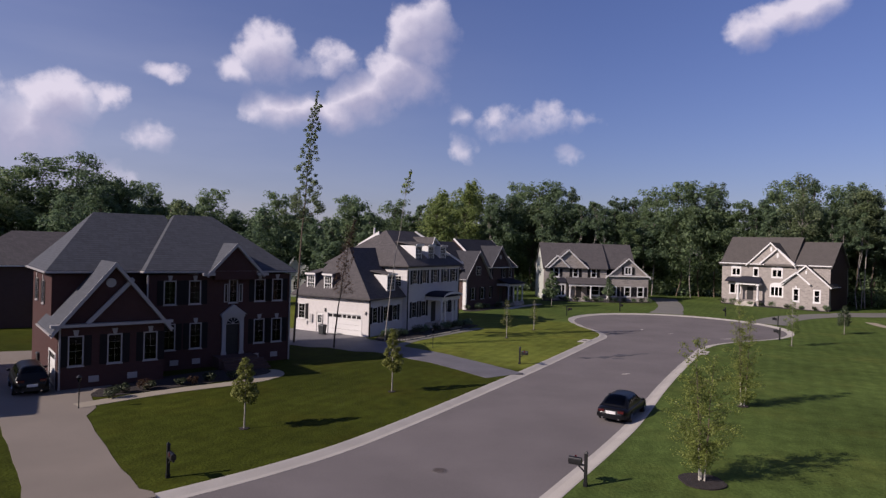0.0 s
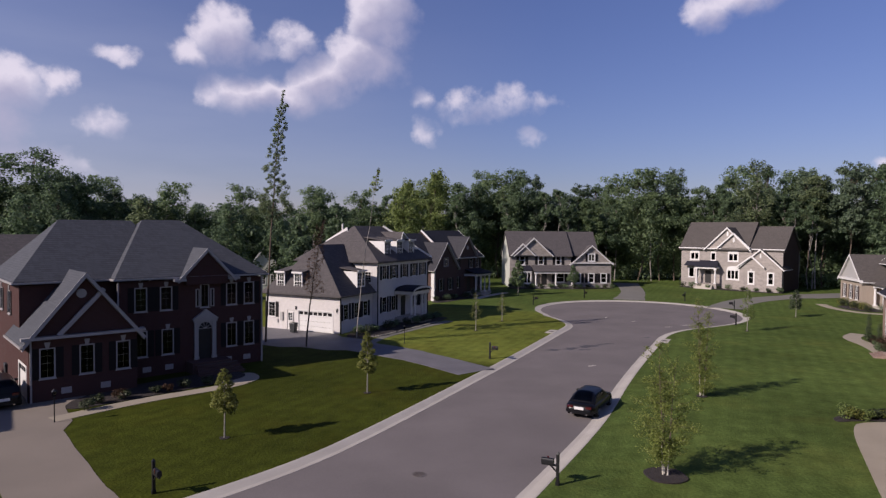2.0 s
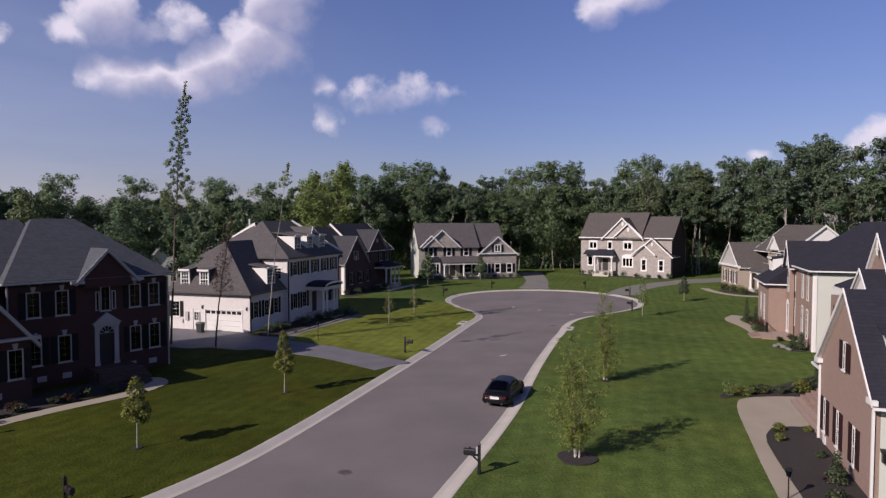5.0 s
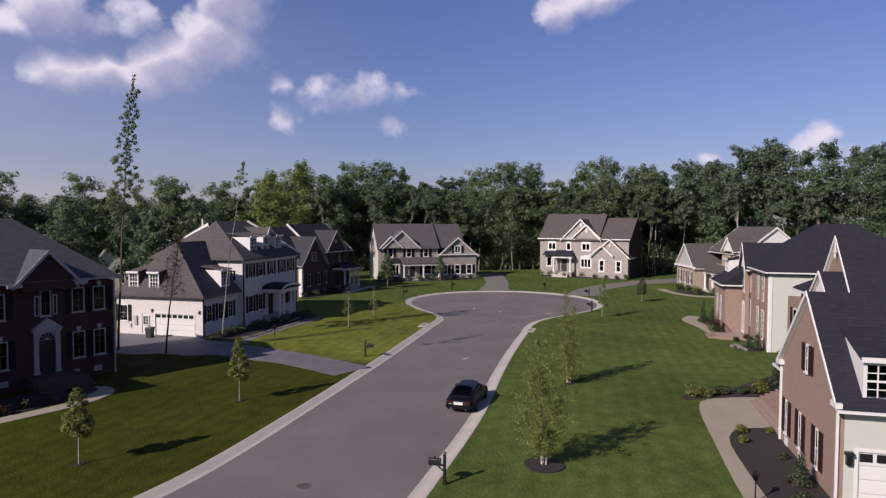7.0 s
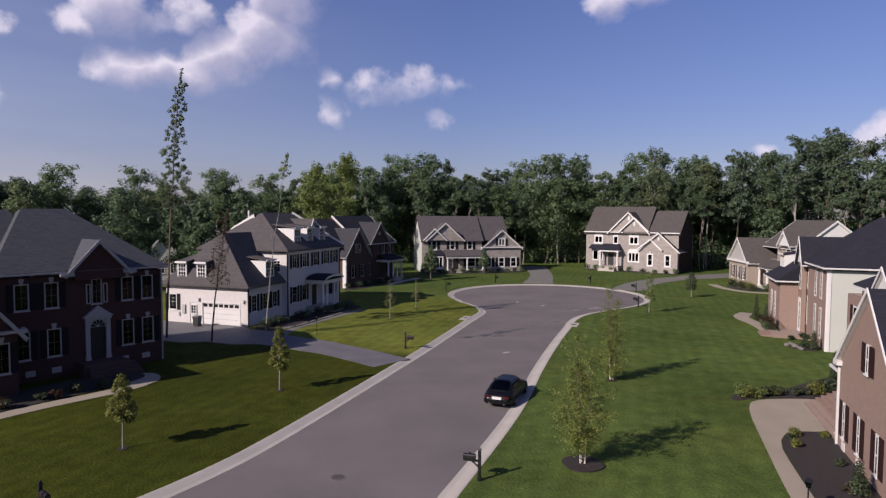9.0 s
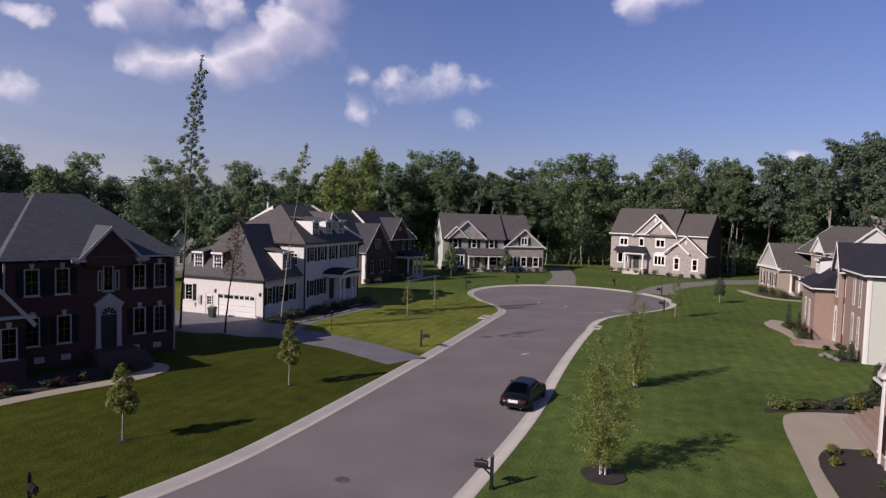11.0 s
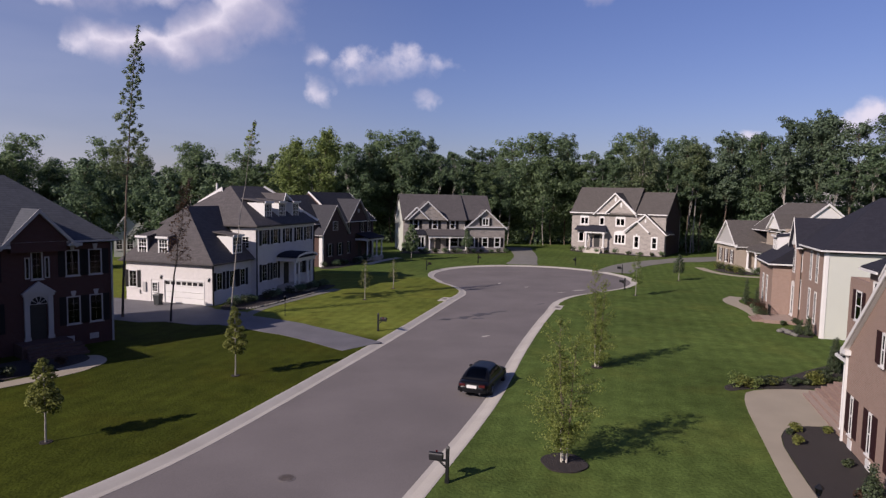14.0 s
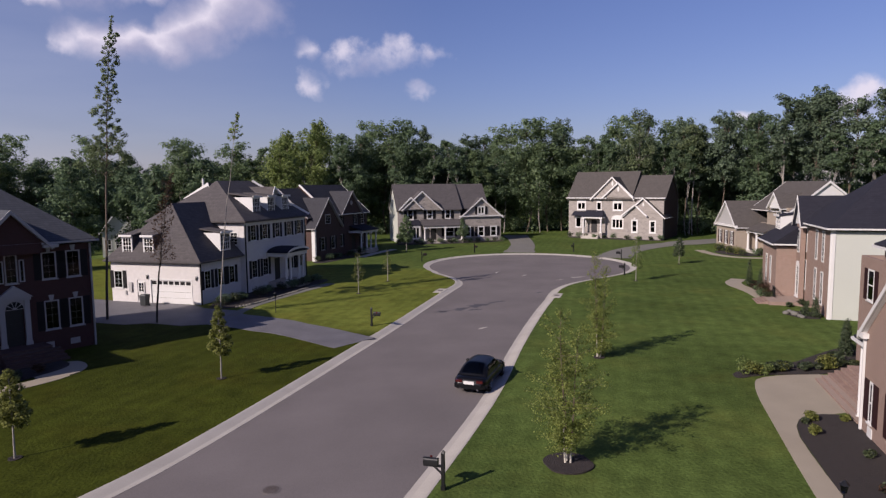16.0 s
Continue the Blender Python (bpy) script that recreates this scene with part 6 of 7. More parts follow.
spots = []
for row, (off, gap) in enumerate(((0, 5.0), (6, 5.0), (13, 5.2))):
    line = smooth_line(WOOD, 2)
    acc, nxt = 0.0, rngw.random() * gap
    for p, q in zip(line, line[1:]):
        p, q = Vector(p), Vector(q)
        n = Vector((-(q - p).y, (q - p).x)).normalized()
        seg = (q - p).length
        while nxt < acc + seg:
            s = p.lerp(q, (nxt - acc) / seg) + n * (off + rngw.normal() * 1.8)
            if row == 0 or (s.x > -95 and s.y > 50):
                spots.append((s.x, s.y, row))
            nxt += gap * (0.75 + 0.5 * rngw.random())
        acc += seg
DEC = "leafy deciduous tree in the wood behind the houses"
PROTOS = [(11, 22, LEAF_DARK, BARK, 0.21, 0.22, 34, 8200, 0.46, DEC), (12, 21, LEAF_MID, PALE_BARK, 0.18, 0.30, 32, 7800, 0.45, DEC), (13, 24, LEAF_DARK, PALE_BARK, 0.17, 0.38, 32, 7600, 0.45, DEC),
          (14, 20, LEAF_MID, BARK, 0.23, 0.20, 36, 8400, 0.45, DEC), (15, 25, LEAF_PINE, PALE_BARK, 0.13, 0.60, 22, 4600, 0.40, "tall pine with a bare pale trunk and high crown"),
          (16, 23, LEAF_PINE, BARK, 0.15, 0.42, 28, 6000, 0.42, "tall dark pine in the wood"), (17, 19, LEAF_LIME, BARK, 0.22, 0.2, 36, 8200, 0.44, "yellow-green broad tree at the wood's edge"),
          (18, 17, LEAF_DARK, PALE_BARK, 0.10, 0.62, 14, 2000, 0.38, "slim pale bare-trunked tree at the wood's edge"), (19, 23, LEAF_MID, PALE_BARK, 0.15, 0.34, 30, 6800, 0.42, "narrow leafy tree with a pale trunk in the wood"),
          (20, 21, LEAF_DARK, BARK, 0.24, 0.25, 14, 2600, 0.75, DEC)]
protos = [tall_tree(*a) for a in PROTOS]
used = [False] * len(protos)
edge = smooth_line(WOOD, 2)
for k in range(30):
    i = 14 + int(rngw.random() * (len(edge) - 30))
    p, q = Vector(edge[i]), Vector(edge[i + 1])
    n = Vector((-(q - p).y, (q - p).x)).normalized()
    s = p.lerp(q, rngw.random()) - n * (2.5 + 3 * rngw.random())
    spots.append((s.x, s.y, 3))
for k in range(12):
    spots.append((76 + 40 * rngw.random(), 122 + 34 * rngw.random(), 4))
for x, y, row in spots:
    k = int(rngw.choice((0, 1, 2, 3, 4, 5, 8), p=(0.19, 0.17, 0.15, 0.12, 0.14, 0.08, 0.15) if row < 2 else (0.24, 0.20, 0.16, 0.16, 0.05, 0.09, 0.10)))
    if -3 < x < 12 and y > 120 and rngw.random() < 0.6:
        k = 6
    k = 7 if row == 3 else k
    bearing = math.degrees(math.atan2(x, y))
    if bearing > 33 and row < 3:
        k = (5, 2, 4, 5, 0)[k % 5]
    k = 9 if bearing < -46 or bearing > 66 else k
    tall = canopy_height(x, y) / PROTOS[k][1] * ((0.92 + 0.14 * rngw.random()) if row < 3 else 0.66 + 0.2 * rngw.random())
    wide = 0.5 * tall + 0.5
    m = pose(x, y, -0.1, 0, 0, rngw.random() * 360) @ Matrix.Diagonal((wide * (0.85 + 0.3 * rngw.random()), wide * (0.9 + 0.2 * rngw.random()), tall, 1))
    if not used[k]:
        protos[k].matrix_basis, used[k] = m, True
    else:
        copy_thing(protos[k], m)

# undergrowth that closes the wood below the crowns
rng = np.random.default_rng(8)
cs, rs = [], []
for p, q in zip(smooth_line(WOOD, 2), smooth_line(WOOD, 2)[1:]):
    p, q = Vector(p), Vector(q)
    n = Vector((-(q - p).y, (q - p).x)).normalized()
    for k in range(int((q - p).length / 2.4) + 1):
        for off, hgt in ((1, 1.8), (3, 3.4), (6, 5.5), (10, 7.5), (16, 10.0), (19, 13.0), (22, 16.0), (24, 18.0)):
            s = p.lerp(q, rng.random()) + n * (off + rng.normal() * 1.6)
            cs.append((s.x, s.y, hgt * (0.35 + 0.5 * rng.random())))
            rs.append(min(3.6, hgt * (0.42 + 0.35 * rng.random())))
under = leaves("undergrowth", cs, rs, 330000, 0.62, LEAF_MID, None, rng, tri=True)
tagged(under, "dense dark green undergrowth along the wood's edge", "undergrowth", "", "stuff")

# trees standing out at the wood's edge and between the houses: seed, place, height, leaf, bark, shape
for sd, x, y, h, leaf, bark, kw in [(31, -66, 113, 25, LEAF_DARK, BARK, dict(spread=0.17, base=0.3)), (32, -57, 106, 18.5, LEAF_DARK, BARK, dict(spread=0.2)), (33, -78, 100, 19, LEAF_DARK, BARK, dict(spread=0.2)),
                                  (34, -21, 100, 14, LEAF_DARK, BARK, dict(spread=0.24, base=0.2)), (35, -12, 104, 15, LEAF_DARK, PALE_BARK, dict(spread=0.22, base=0.2)), (36, -28, 98, 15, LEAF_DARK, BARK, dict(spread=0.24, base=0.15)),
                                  (37, -16, 92, 13, LEAF_DARK, BARK, dict(spread=0.2, base=0.1)), (38, -38, 92, 15, LEAF_SILVER, BARK, dict(spread=0.22, base=0.15)), (39, -1.5, 121, 17.5, LEAF_LIME, BARK, dict(spread=0.26, base=0.2)),
                                  (40, 4, 122, 17.5, LEAF_LIME, BARK, dict(spread=0.22, base=0.2)), (41, 98, 104, 27, LEAF_PINE, PALE_BARK, dict(spread=0.13, base=0.62)), (42, -52, 88, 15.5, LEAF_DARK, BARK, dict(spread=0.22, base=0.15)),
                                  (43, 25, 146, 25.5, LEAF_DARK, BARK, dict(spread=0.19, base=0.3)), (44, 71, 126, 25.5, LEAF_SILVER, PALE_BARK, dict(spread=0.16, base=0.3)), (45, 91, 108, 26.5, LEAF_PINE, PALE_BARK, dict(spread=0.12, base=0.6)),
                                  (46, 80, 120, 22.5, LEAF_SILVER, PALE_BARK, dict(spread=0.13, base=0.5)), (47, 54, 138, 20, LEAF_MID, PALE_BARK, dict(spread=0.12, base=0.55)), (48, 60, 140, 23.5, LEAF_MID, BARK, dict(spread=0.17, base=0.3))]:
    tall_tree(sd, h, leaf, bark, label="tall leafy tree rising behind the roofs", m=pose(x, y, -0.1), count=6000, size=0.44, **kw)


def slim_tree(x, y, height, bare, leaf, count, label, width=0.9, lean=0.0, bark=None, size=0.34, taper=0.5, r=0.12):
    """A tall slender tree with a thin trunk and a ragged column of leaves."""
    rng = np.random.default_rng(int(height * 10))
    T = thing("slender_tree", pose(x, y, -0.05), label, "tree")
    bm = bmesh.new()
    n = 9
    trunk = [(lean * (i / n) ** 1.4 + rng.normal() * 0.05 * (i > 0), rng.normal() * 0.05 * (i > 0), height * i / n) for i in range(n + 1)]
    tube(bm, trunk, [r * (1 - 0.9 * i / n) for i in range(n + 1)], 8)
    centres, radii = [], []
    for k in range(150):
        f = bare + (1 - bare) * k / 150
        i = min(int(f * n), n - 1)
        t0 = Vector(trunk[i]).lerp(Vector(trunk[i + 1]), f * n - i)
        w = width * (1.05 - taper * ((f - bare) / (1 - bare)) ** 0.6) * (0.15 + 0.85 * rng.random()) * (0.25 if f > 0.94 else 1)
        ang = k * 2.4
        c = t0 + Vector((math.cos(ang) * w, math.sin(ang) * w, 0.2 + 0.3 * w))
        tube(bm, [t0, c], [r * 0.18, r * 0.05], 4)
        centres.append(c)
        radii.append(0.10 + 0.26 * w * (0.5 + 0.6 * rng.random()))
    part("trunk", bm, bark or BARK, T)
    leaves("crown", centres, radii, count, size, leaf, T, rng, ragged=2.4)
    return T


slim_tree(-14.3, 61.5, 24.3, 0.48, LEAF_SILVER, 7600, "tall slender tree with a thin bare trunk beside the brick house", width=2.15, lean=1.7, size=0.16, taper=0.9, bark=BARK, r=0.11)
slim_tree(-5.7, 63.9, 17.2, 0.86, LEAF_LIME, 80, "thin bare sapling with a few leaves at its top", width=0.7, lean=2.2, bark=PALE_BARK, r=0.065)
slim_tree(-10.0, 59.1, 11.8, 0.40, LEAF_RED, 1500, "young tree with sparse reddish leaves beside the driveway", width=1.0, lean=1.6, size=0.13, r=0.09, bark=DARK_BARK)


def lawn_tree(x, y, height, seed, label, leaf=None, width=0.62, count=900, clear=0.32):
    rng = np.random.default_rng(seed)
    T = thing("young_tree", pose(x, y, 0), label, "tree", "young street trees")
    bm = bmesh.new()
    tube(bm, [(0, 0, -0.05), (0.02, 0, height * 0.35), (0, 0.03, height * 0.7), (0, 0, height * 0.97)], [0.045, 0.035, 0.025, 0.008], 7)
    centres, radii = [], []
    for k in range(26):
        u = (k + 0.3) / 26
        f = clear + (0.99 - clear) * u
        w = width * min(1.0, 0.45 + 2.6 * u) * (1.02 - u) ** 0.65 * (0.55 + 0.45 * rng.random())
        c = Vector((math.cos(k * 2.4) * w, math.sin(k * 2.4) * w, height * f))
        tube(bm, [(0, 0, height * f - 0.25), c], [0.014, 0.004], 4)
        centres.append(c)
        radii.append(0.34 * width * (1.1 - 0.7 * u) * (0.7 + 0.6 * rng.random()) + 0.05)
    part("trunk", bm, PALE_BARK, T)
    leaves("crown", centres, radii, count, 0.105 * max(1.0, width / 0.75), leaf or LEAF_MAPLE, T, rng)
    bm = bmesh.new()
    ring = [(math.cos(a) * 0.26 * (1 + 0.1 * math.sin(3 * a)), math.sin(a) * 0.26, 0.03) for a in [k * math.tau / 16 for k in range(16)]]
    prism(bm, ring, (0, 0, -0.05))
    part("mulch_ring", bm, MULCH, T)
    return T


lawn_tree(-10.1, 32.9, 3.7, 51, "young street tree with yellow-green leaves on the lawn", width=0.72, count=4000, clear=0.40)
lawn_tree(-3.2, 42.0, 4.2, 52, "young street tree with yellow-green leaves on the lawn", width=0.70, count=4000, clear=0.36)
lawn_tree(18.5, 107.2, 6.0, 53, "young green tree in front of the stone house", LEAF_MID, 1.5, 4500)
lawn_tree(30.9, 117.9, 4.6, 54, "small green tree beside the stone porch", LEAF_MID, 1.1, 3300)
lawn_tree(37.5, 67.9, 5.0, 55, "slim young tree at the turning circle", LEAF_LIME, 0.85, 1500)
lawn_tree(50.4, 79.4, 3.6, 56, "young tree on the far lawn", LEAF_YEW, 0.9, 2200)
lawn_tree(11.0, 75.7, 3.6, 57, "young tree with thin leaves on the striped lawn", LEAF_MAPLE, 0.7, 420)
lawn_tree(7.0, 68.3, 4.2, 58, "young tree with thin leaves on the striped lawn", LEAF_MAPLE, 0.7, 520)


def birch(x, y, height, seed, width, count, label, ring=0.95, low=0.12):
    """Several white stems in a mulch ring, thin brown twigs, and an airy spire of small leaves from low down."""
    rng = np.random.default_rng(seed)
    T = thing("birch_tree", pose(x, y, 0), label, "birch tree", "birches on the lawn")
    centres, radii = [], []
    twigs = bmesh.new()
    for j, (dx, dy) in enumerate(((-0.20, 0.02), (0.16, -0.05), (0.02, 0.16))):
        bm = bmesh.new()
        top = height * (0.98 - 0.14 * j)
        pts = [(dx * 0.5 * (1 + 2.6 * i / 5) + rng.normal() * 0.02, dy * (1 + 2.4 * i / 5), top * i / 5 - 0.03) for i in range(6)]
        mid_ = Vector(pts[1]).lerp(Vector(pts[2]), 0.2)
        tube(bm, [pts[0], pts[1], mid_], [0.040, 0.035, 0.032], 8)
        part("trunk", bm, BIRCH_BARK, T)
        tube(twigs, [mid_] + pts[2:], [0.031, 0.026, 0.018, 0.011, 0.004], 6)
        for k in range(34):
            f = low + (0.99 - low) * k / 34
            i = min(int(f * 5), 4)
            t0 = Vector(pts[i]).lerp(Vector(pts[i + 1]), f * 5 - i)
            w = width * (1.0 - f) ** 0.62 * min(1.0, 0.36 - 2.0 * low + 2.3 * f) * (0.25 + 0.75 * rng.random())
            a = k * 2.4 + j
            c = t0 + Vector((math.cos(a) * w, math.sin(a) * w, 0.15 + 0.35 * rng.random()))
            tube(twigs, [t0, t0.lerp(c, 0.5), c], [0.008, 0.005, 0.002], 4)
            for g in (0.45, 0.75, 1.0):
                centres.append(t0.lerp(c, g))
                radii.append((0.16 + 0.20 * rng.random()) * (0.5 + 0.5 * (1 - f)) + 0.03)
    part("twig_spray", twigs, BARK, T, "thin brown twigs")
    leaves("crown", centres, radii, count, 0.075, LEAF_BIRCH, T, rng, ragged=2.2)
    bm = bmesh.new()
    rim = [(math.cos(a) * ring * (1 + 0.06 * math.sin(4 * a + seed)), math.sin(a) * ring, 0.06) for a in [k * math.tau / 26 for k in range(26)]]
    prism(bm, rim, (0, 0, -0.1))
    part("mulch_ring", bm, MULCH, T)
    return T


birch(11.2, 27.0, 6.2, 61, 2.7, 15000, "multi-stemmed birch with white trunks in a dark mulch ring")
birch(19.3, 40.5, 6.8, 62, 1.6, 11500, "slim multi-stemmed birch with leaves almost to the ground", 0.35, 0.03)


def shrub(x, y, r, seed, leaf=None, h=None, label="rounded dark green shrub in the planting bed", count=260, size=0.13):
    rng = np.random.default_rng(seed)
    S = thing("shrub", pose(x, y, 0), label, "shrub", "foundation shrubs")
    h = h or r
    bm = bmesh.new()
    cs, rs = [], []
    if h > 1.4 * r:  # upright: puffs up a central stem, narrowing
        tube(bm, [(0, 0, -0.03), (0, 0, h * 0.5), (0, 0, h * 0.95)], [0.03, 0.02, 0.006], 5)
        for k in range(14):
            f = (k + 0.5) / 14
            w = r * (1 - 0.8 * f)
            cs.append(Vector((math.cos(k * 2.4) * w * 0.35, math.sin(k * 2.4) * w * 0.35, h * (0.1 + 0.86 * f))))
            rs.append(0.10 + 0.75 * w)
        count, size = 1500, 0.09
    else:
        for k in range(6):
            c = Vector((math.cos(k * 1.9) * r * 0.4, math.sin(k * 1.9) * r * 0.4, h * (0.5 + 0.5 * rng.random())))
            tube(bm, [(0, 0, -0.03), c * 0.6, c], [0.02, 0.014, 0.006], 4)
            cs.append(c)
            rs.append(r * (0.4 + 0.25 * rng.random()))
    part("stem", bm, BARK, S)
    leaves("foliage", cs, rs, count, size, leaf or LEAF_SHRUB, S, rng)
    return S


rs_ = np.random.default_rng(77)
sh = 100
for pts, n, rr, leafset in [([(-20.6, 38.6), (-17.4, 41.8), (-14.2, 45.6)], 9, 0.5, (LEAF_SHRUB, LEAF_SHRUB, LEAF_RED)),
                            ([(-6.2, 65.6), (-3.6, 68.4), (0.6, 73.6), (3.0, 77.4)], 12, 0.7, (LEAF_SHRUB, LEAF_DARK)), ([(22.2, 27.2), (23.4, 28.2), (24.8, 28.0)], 4, 0.26, (LEAF_MAPLE, LEAF_SHRUB, LEAF_MAPLE)),
                            ([(19.6, 20.4), (22.0, 24.0)], 3, 0.32, (LEAF_SHRUB, LEAF_RED)), ([(25.4, 35.1), (26.3, 35.2)], 3, 0.6, (LEAF_LIME, LEAF_MAPLE)), ([(26.6, 35.3), (28.6, 34.9), (31.6, 34.6), (33.0, 35.8)], 14, 0.36, (LEAF_SHRUB, LEAF_YEW, LEAF_SHRUB, LEAF_MAPLE)),
                            ([(30.6, 34.8), (30.9, 34.9)], 1, 0.55, (LEAF_MAPLE,)), ([(27.4, 35.6), (29.6, 35.3), (32.6, 36.3)], 8, 0.32, (LEAF_SHRUB,)),
                            ([(43.4, 54.2), (44.3, 56.0), (46.2, 59.4), (47.2, 61.4)], 11, 0.55, (LEAF_SHRUB, LEAF_RED, LEAF_MID, LEAF_RED)), ([(42.3, 51.2), (44.1, 50.7)], 4, 0.4, (LEAF_SHRUB, LEAF_MID)),
                            ([(64.4, 85.0), (66.0, 92.4)], 8, 0.85, (LEAF_SHRUB, LEAF_MAPLE, LEAF_SHRUB)), ([(66.0, 84.4), (68.6, 82.0)], 4, 1.0, (LEAF_MID, LEAF_SHRUB)), ([(19, 119.6), (29, 119.0), (39, 120.0)], 14, 0.75, (LEAF_SHRUB, LEAF_MID)),
                            ([(54.4, 124), (60, 117.8), (67.2, 110.8)], 10, 0.75, (LEAF_SHRUB, LEAF_MID)), ([(4.4, 96.6), (8.4, 102.4), (11.8, 107.6)], 9, 0.8, (LEAF_SHRUB, LEAF_DARK))]:
    for k in range(n):
        f = (k + 0.3 * rs_.random()) / max(1, n - 1) * (len(pts) - 1)
        i = min(int(f), len(pts) - 2)
        p = Vector(pts[i]).lerp(Vector(pts[i + 1]), f - i)
        r = rr * (0.75 + 0.5 * rs_.random())
        sh += 1
        shrub(p.x + rs_.normal() * 0.25, p.y + rs_.normal() * 0.25, r, sh, leafset[k % len(leafset)], count=int(420 + 260 * r), size=0.085 + 0.05 * r)
for x, y, h in ((41.05, 46.7, 1.7), (40.75, 47.4, 1.2), (46.9, 61.6, 2.9), (45.3, 58.0, 2.5), (33.9, 36.8, 2.0), (34.5, 37.4, 2.2), (35.2, 38.0, 2.1), (21.0, 21.8, 1.5), (45.6, 54.6, 1.6)):
    sh += 1
    shrub(x, y, 0.38, sh, LEAF_YEW, h, "upright conical evergreen against the brick wall", 420, 0.15)


sh += 1
shrub(45.0, 57.2, 0.75, sh, LEAF_RED, 1.0, "low spreading maple with reddish leaves beside the brick porch", 900, 0.10)


# rounded rocks in the bed by the cream wall
rng_r = np.random.default_rng(93)
for x, y, r in ((39.9, 48.5, 0.26), (40.25, 47.9, 0.3), (40.5, 48.4, 0.24), (40.1, 47.2, 0.22), (40.6, 48.9, 0.22), (39.95, 46.8, 0.2)):
    bm = bmesh.new()
    bmesh.ops.create_icosphere(bm, subdivisions=2, radius=r)
    for v in bm.verts:
        v.co *= 1 + 0.16 * math.sin(9 * v.co.x / r + x) * math.cos(7 * v.co.y / r + y)
        v.co.z = max(-0.1, v.co.z * 0.75)
    R_ = part("garden_rock", bm, DARK_DRIVE, smooth=True)
    R_.matrix_basis = pose(x, y, 0.10, 0, 0, rng_r.random() * 360)
    tagged(R_, "rounded grey garden rock in the mulch bed", "rock", "rocks by the cream wall")


# pale edging stones round the white house's bed
rng_e = np.random.default_rng(91)
edging = smooth_line([(-4.6, 63.7), (-3.3, 64.6), (-2.0, 66.6), (0.9, 71.2), (3.2, 74.8)], 2)
stone_me = bpy.data.meshes.new("edging_stone")
bm = bmesh.new()
bmesh.ops.create_icosphere(bm, subdivisions=1, radius=0.17)
for v in bm.verts:
    v.co = Vector((v.co.x * 1.15, v.co.y * 0.8, max(-0.06, v.co.z * 0.8)))
bm.to_mesh(stone_me)
bm.free()
stone_me.materials.append(DARK_DRIVE)
acc_e = 0.0
for p, q in zip(edging, edging[1:]):
    p, q = Vector(p), Vector(q)
    acc_e += (q - p).length
    while acc_e > 0.36:
        acc_e -= 0.36
        c_e = q.lerp(p, acc_e / max(1e-6, (q - p).length))
        st = new("edging_stone", stone_me)
        st.matrix_basis = pose(c_e.x + rng_e.normal() * 0.03, c_e.y + rng_e.normal() * 0.03, 0.07, 0, 0, rng_e.random() * 360)
        tagged(st, "small pale edging stone beside the planting bed", "edging stone", "edging stones of the white house")


# ---------------------------------------------------------------- vehicles
def loft(bm, sections):
    """Skin over closed rings that all have the same number of points."""
    rings = [[bm.verts.new(p) for p in ring] for ring in sections]
    for a, b in zip(rings, rings[1:]):
        for k in range(len(a)):
            bm.faces.new((a[k], a[(k + 1) % len(a)], b[(k + 1) % len(b)], b[k]))
    bm.faces.new(rings[0][::-1])
    bm.faces.new(rings[-1])


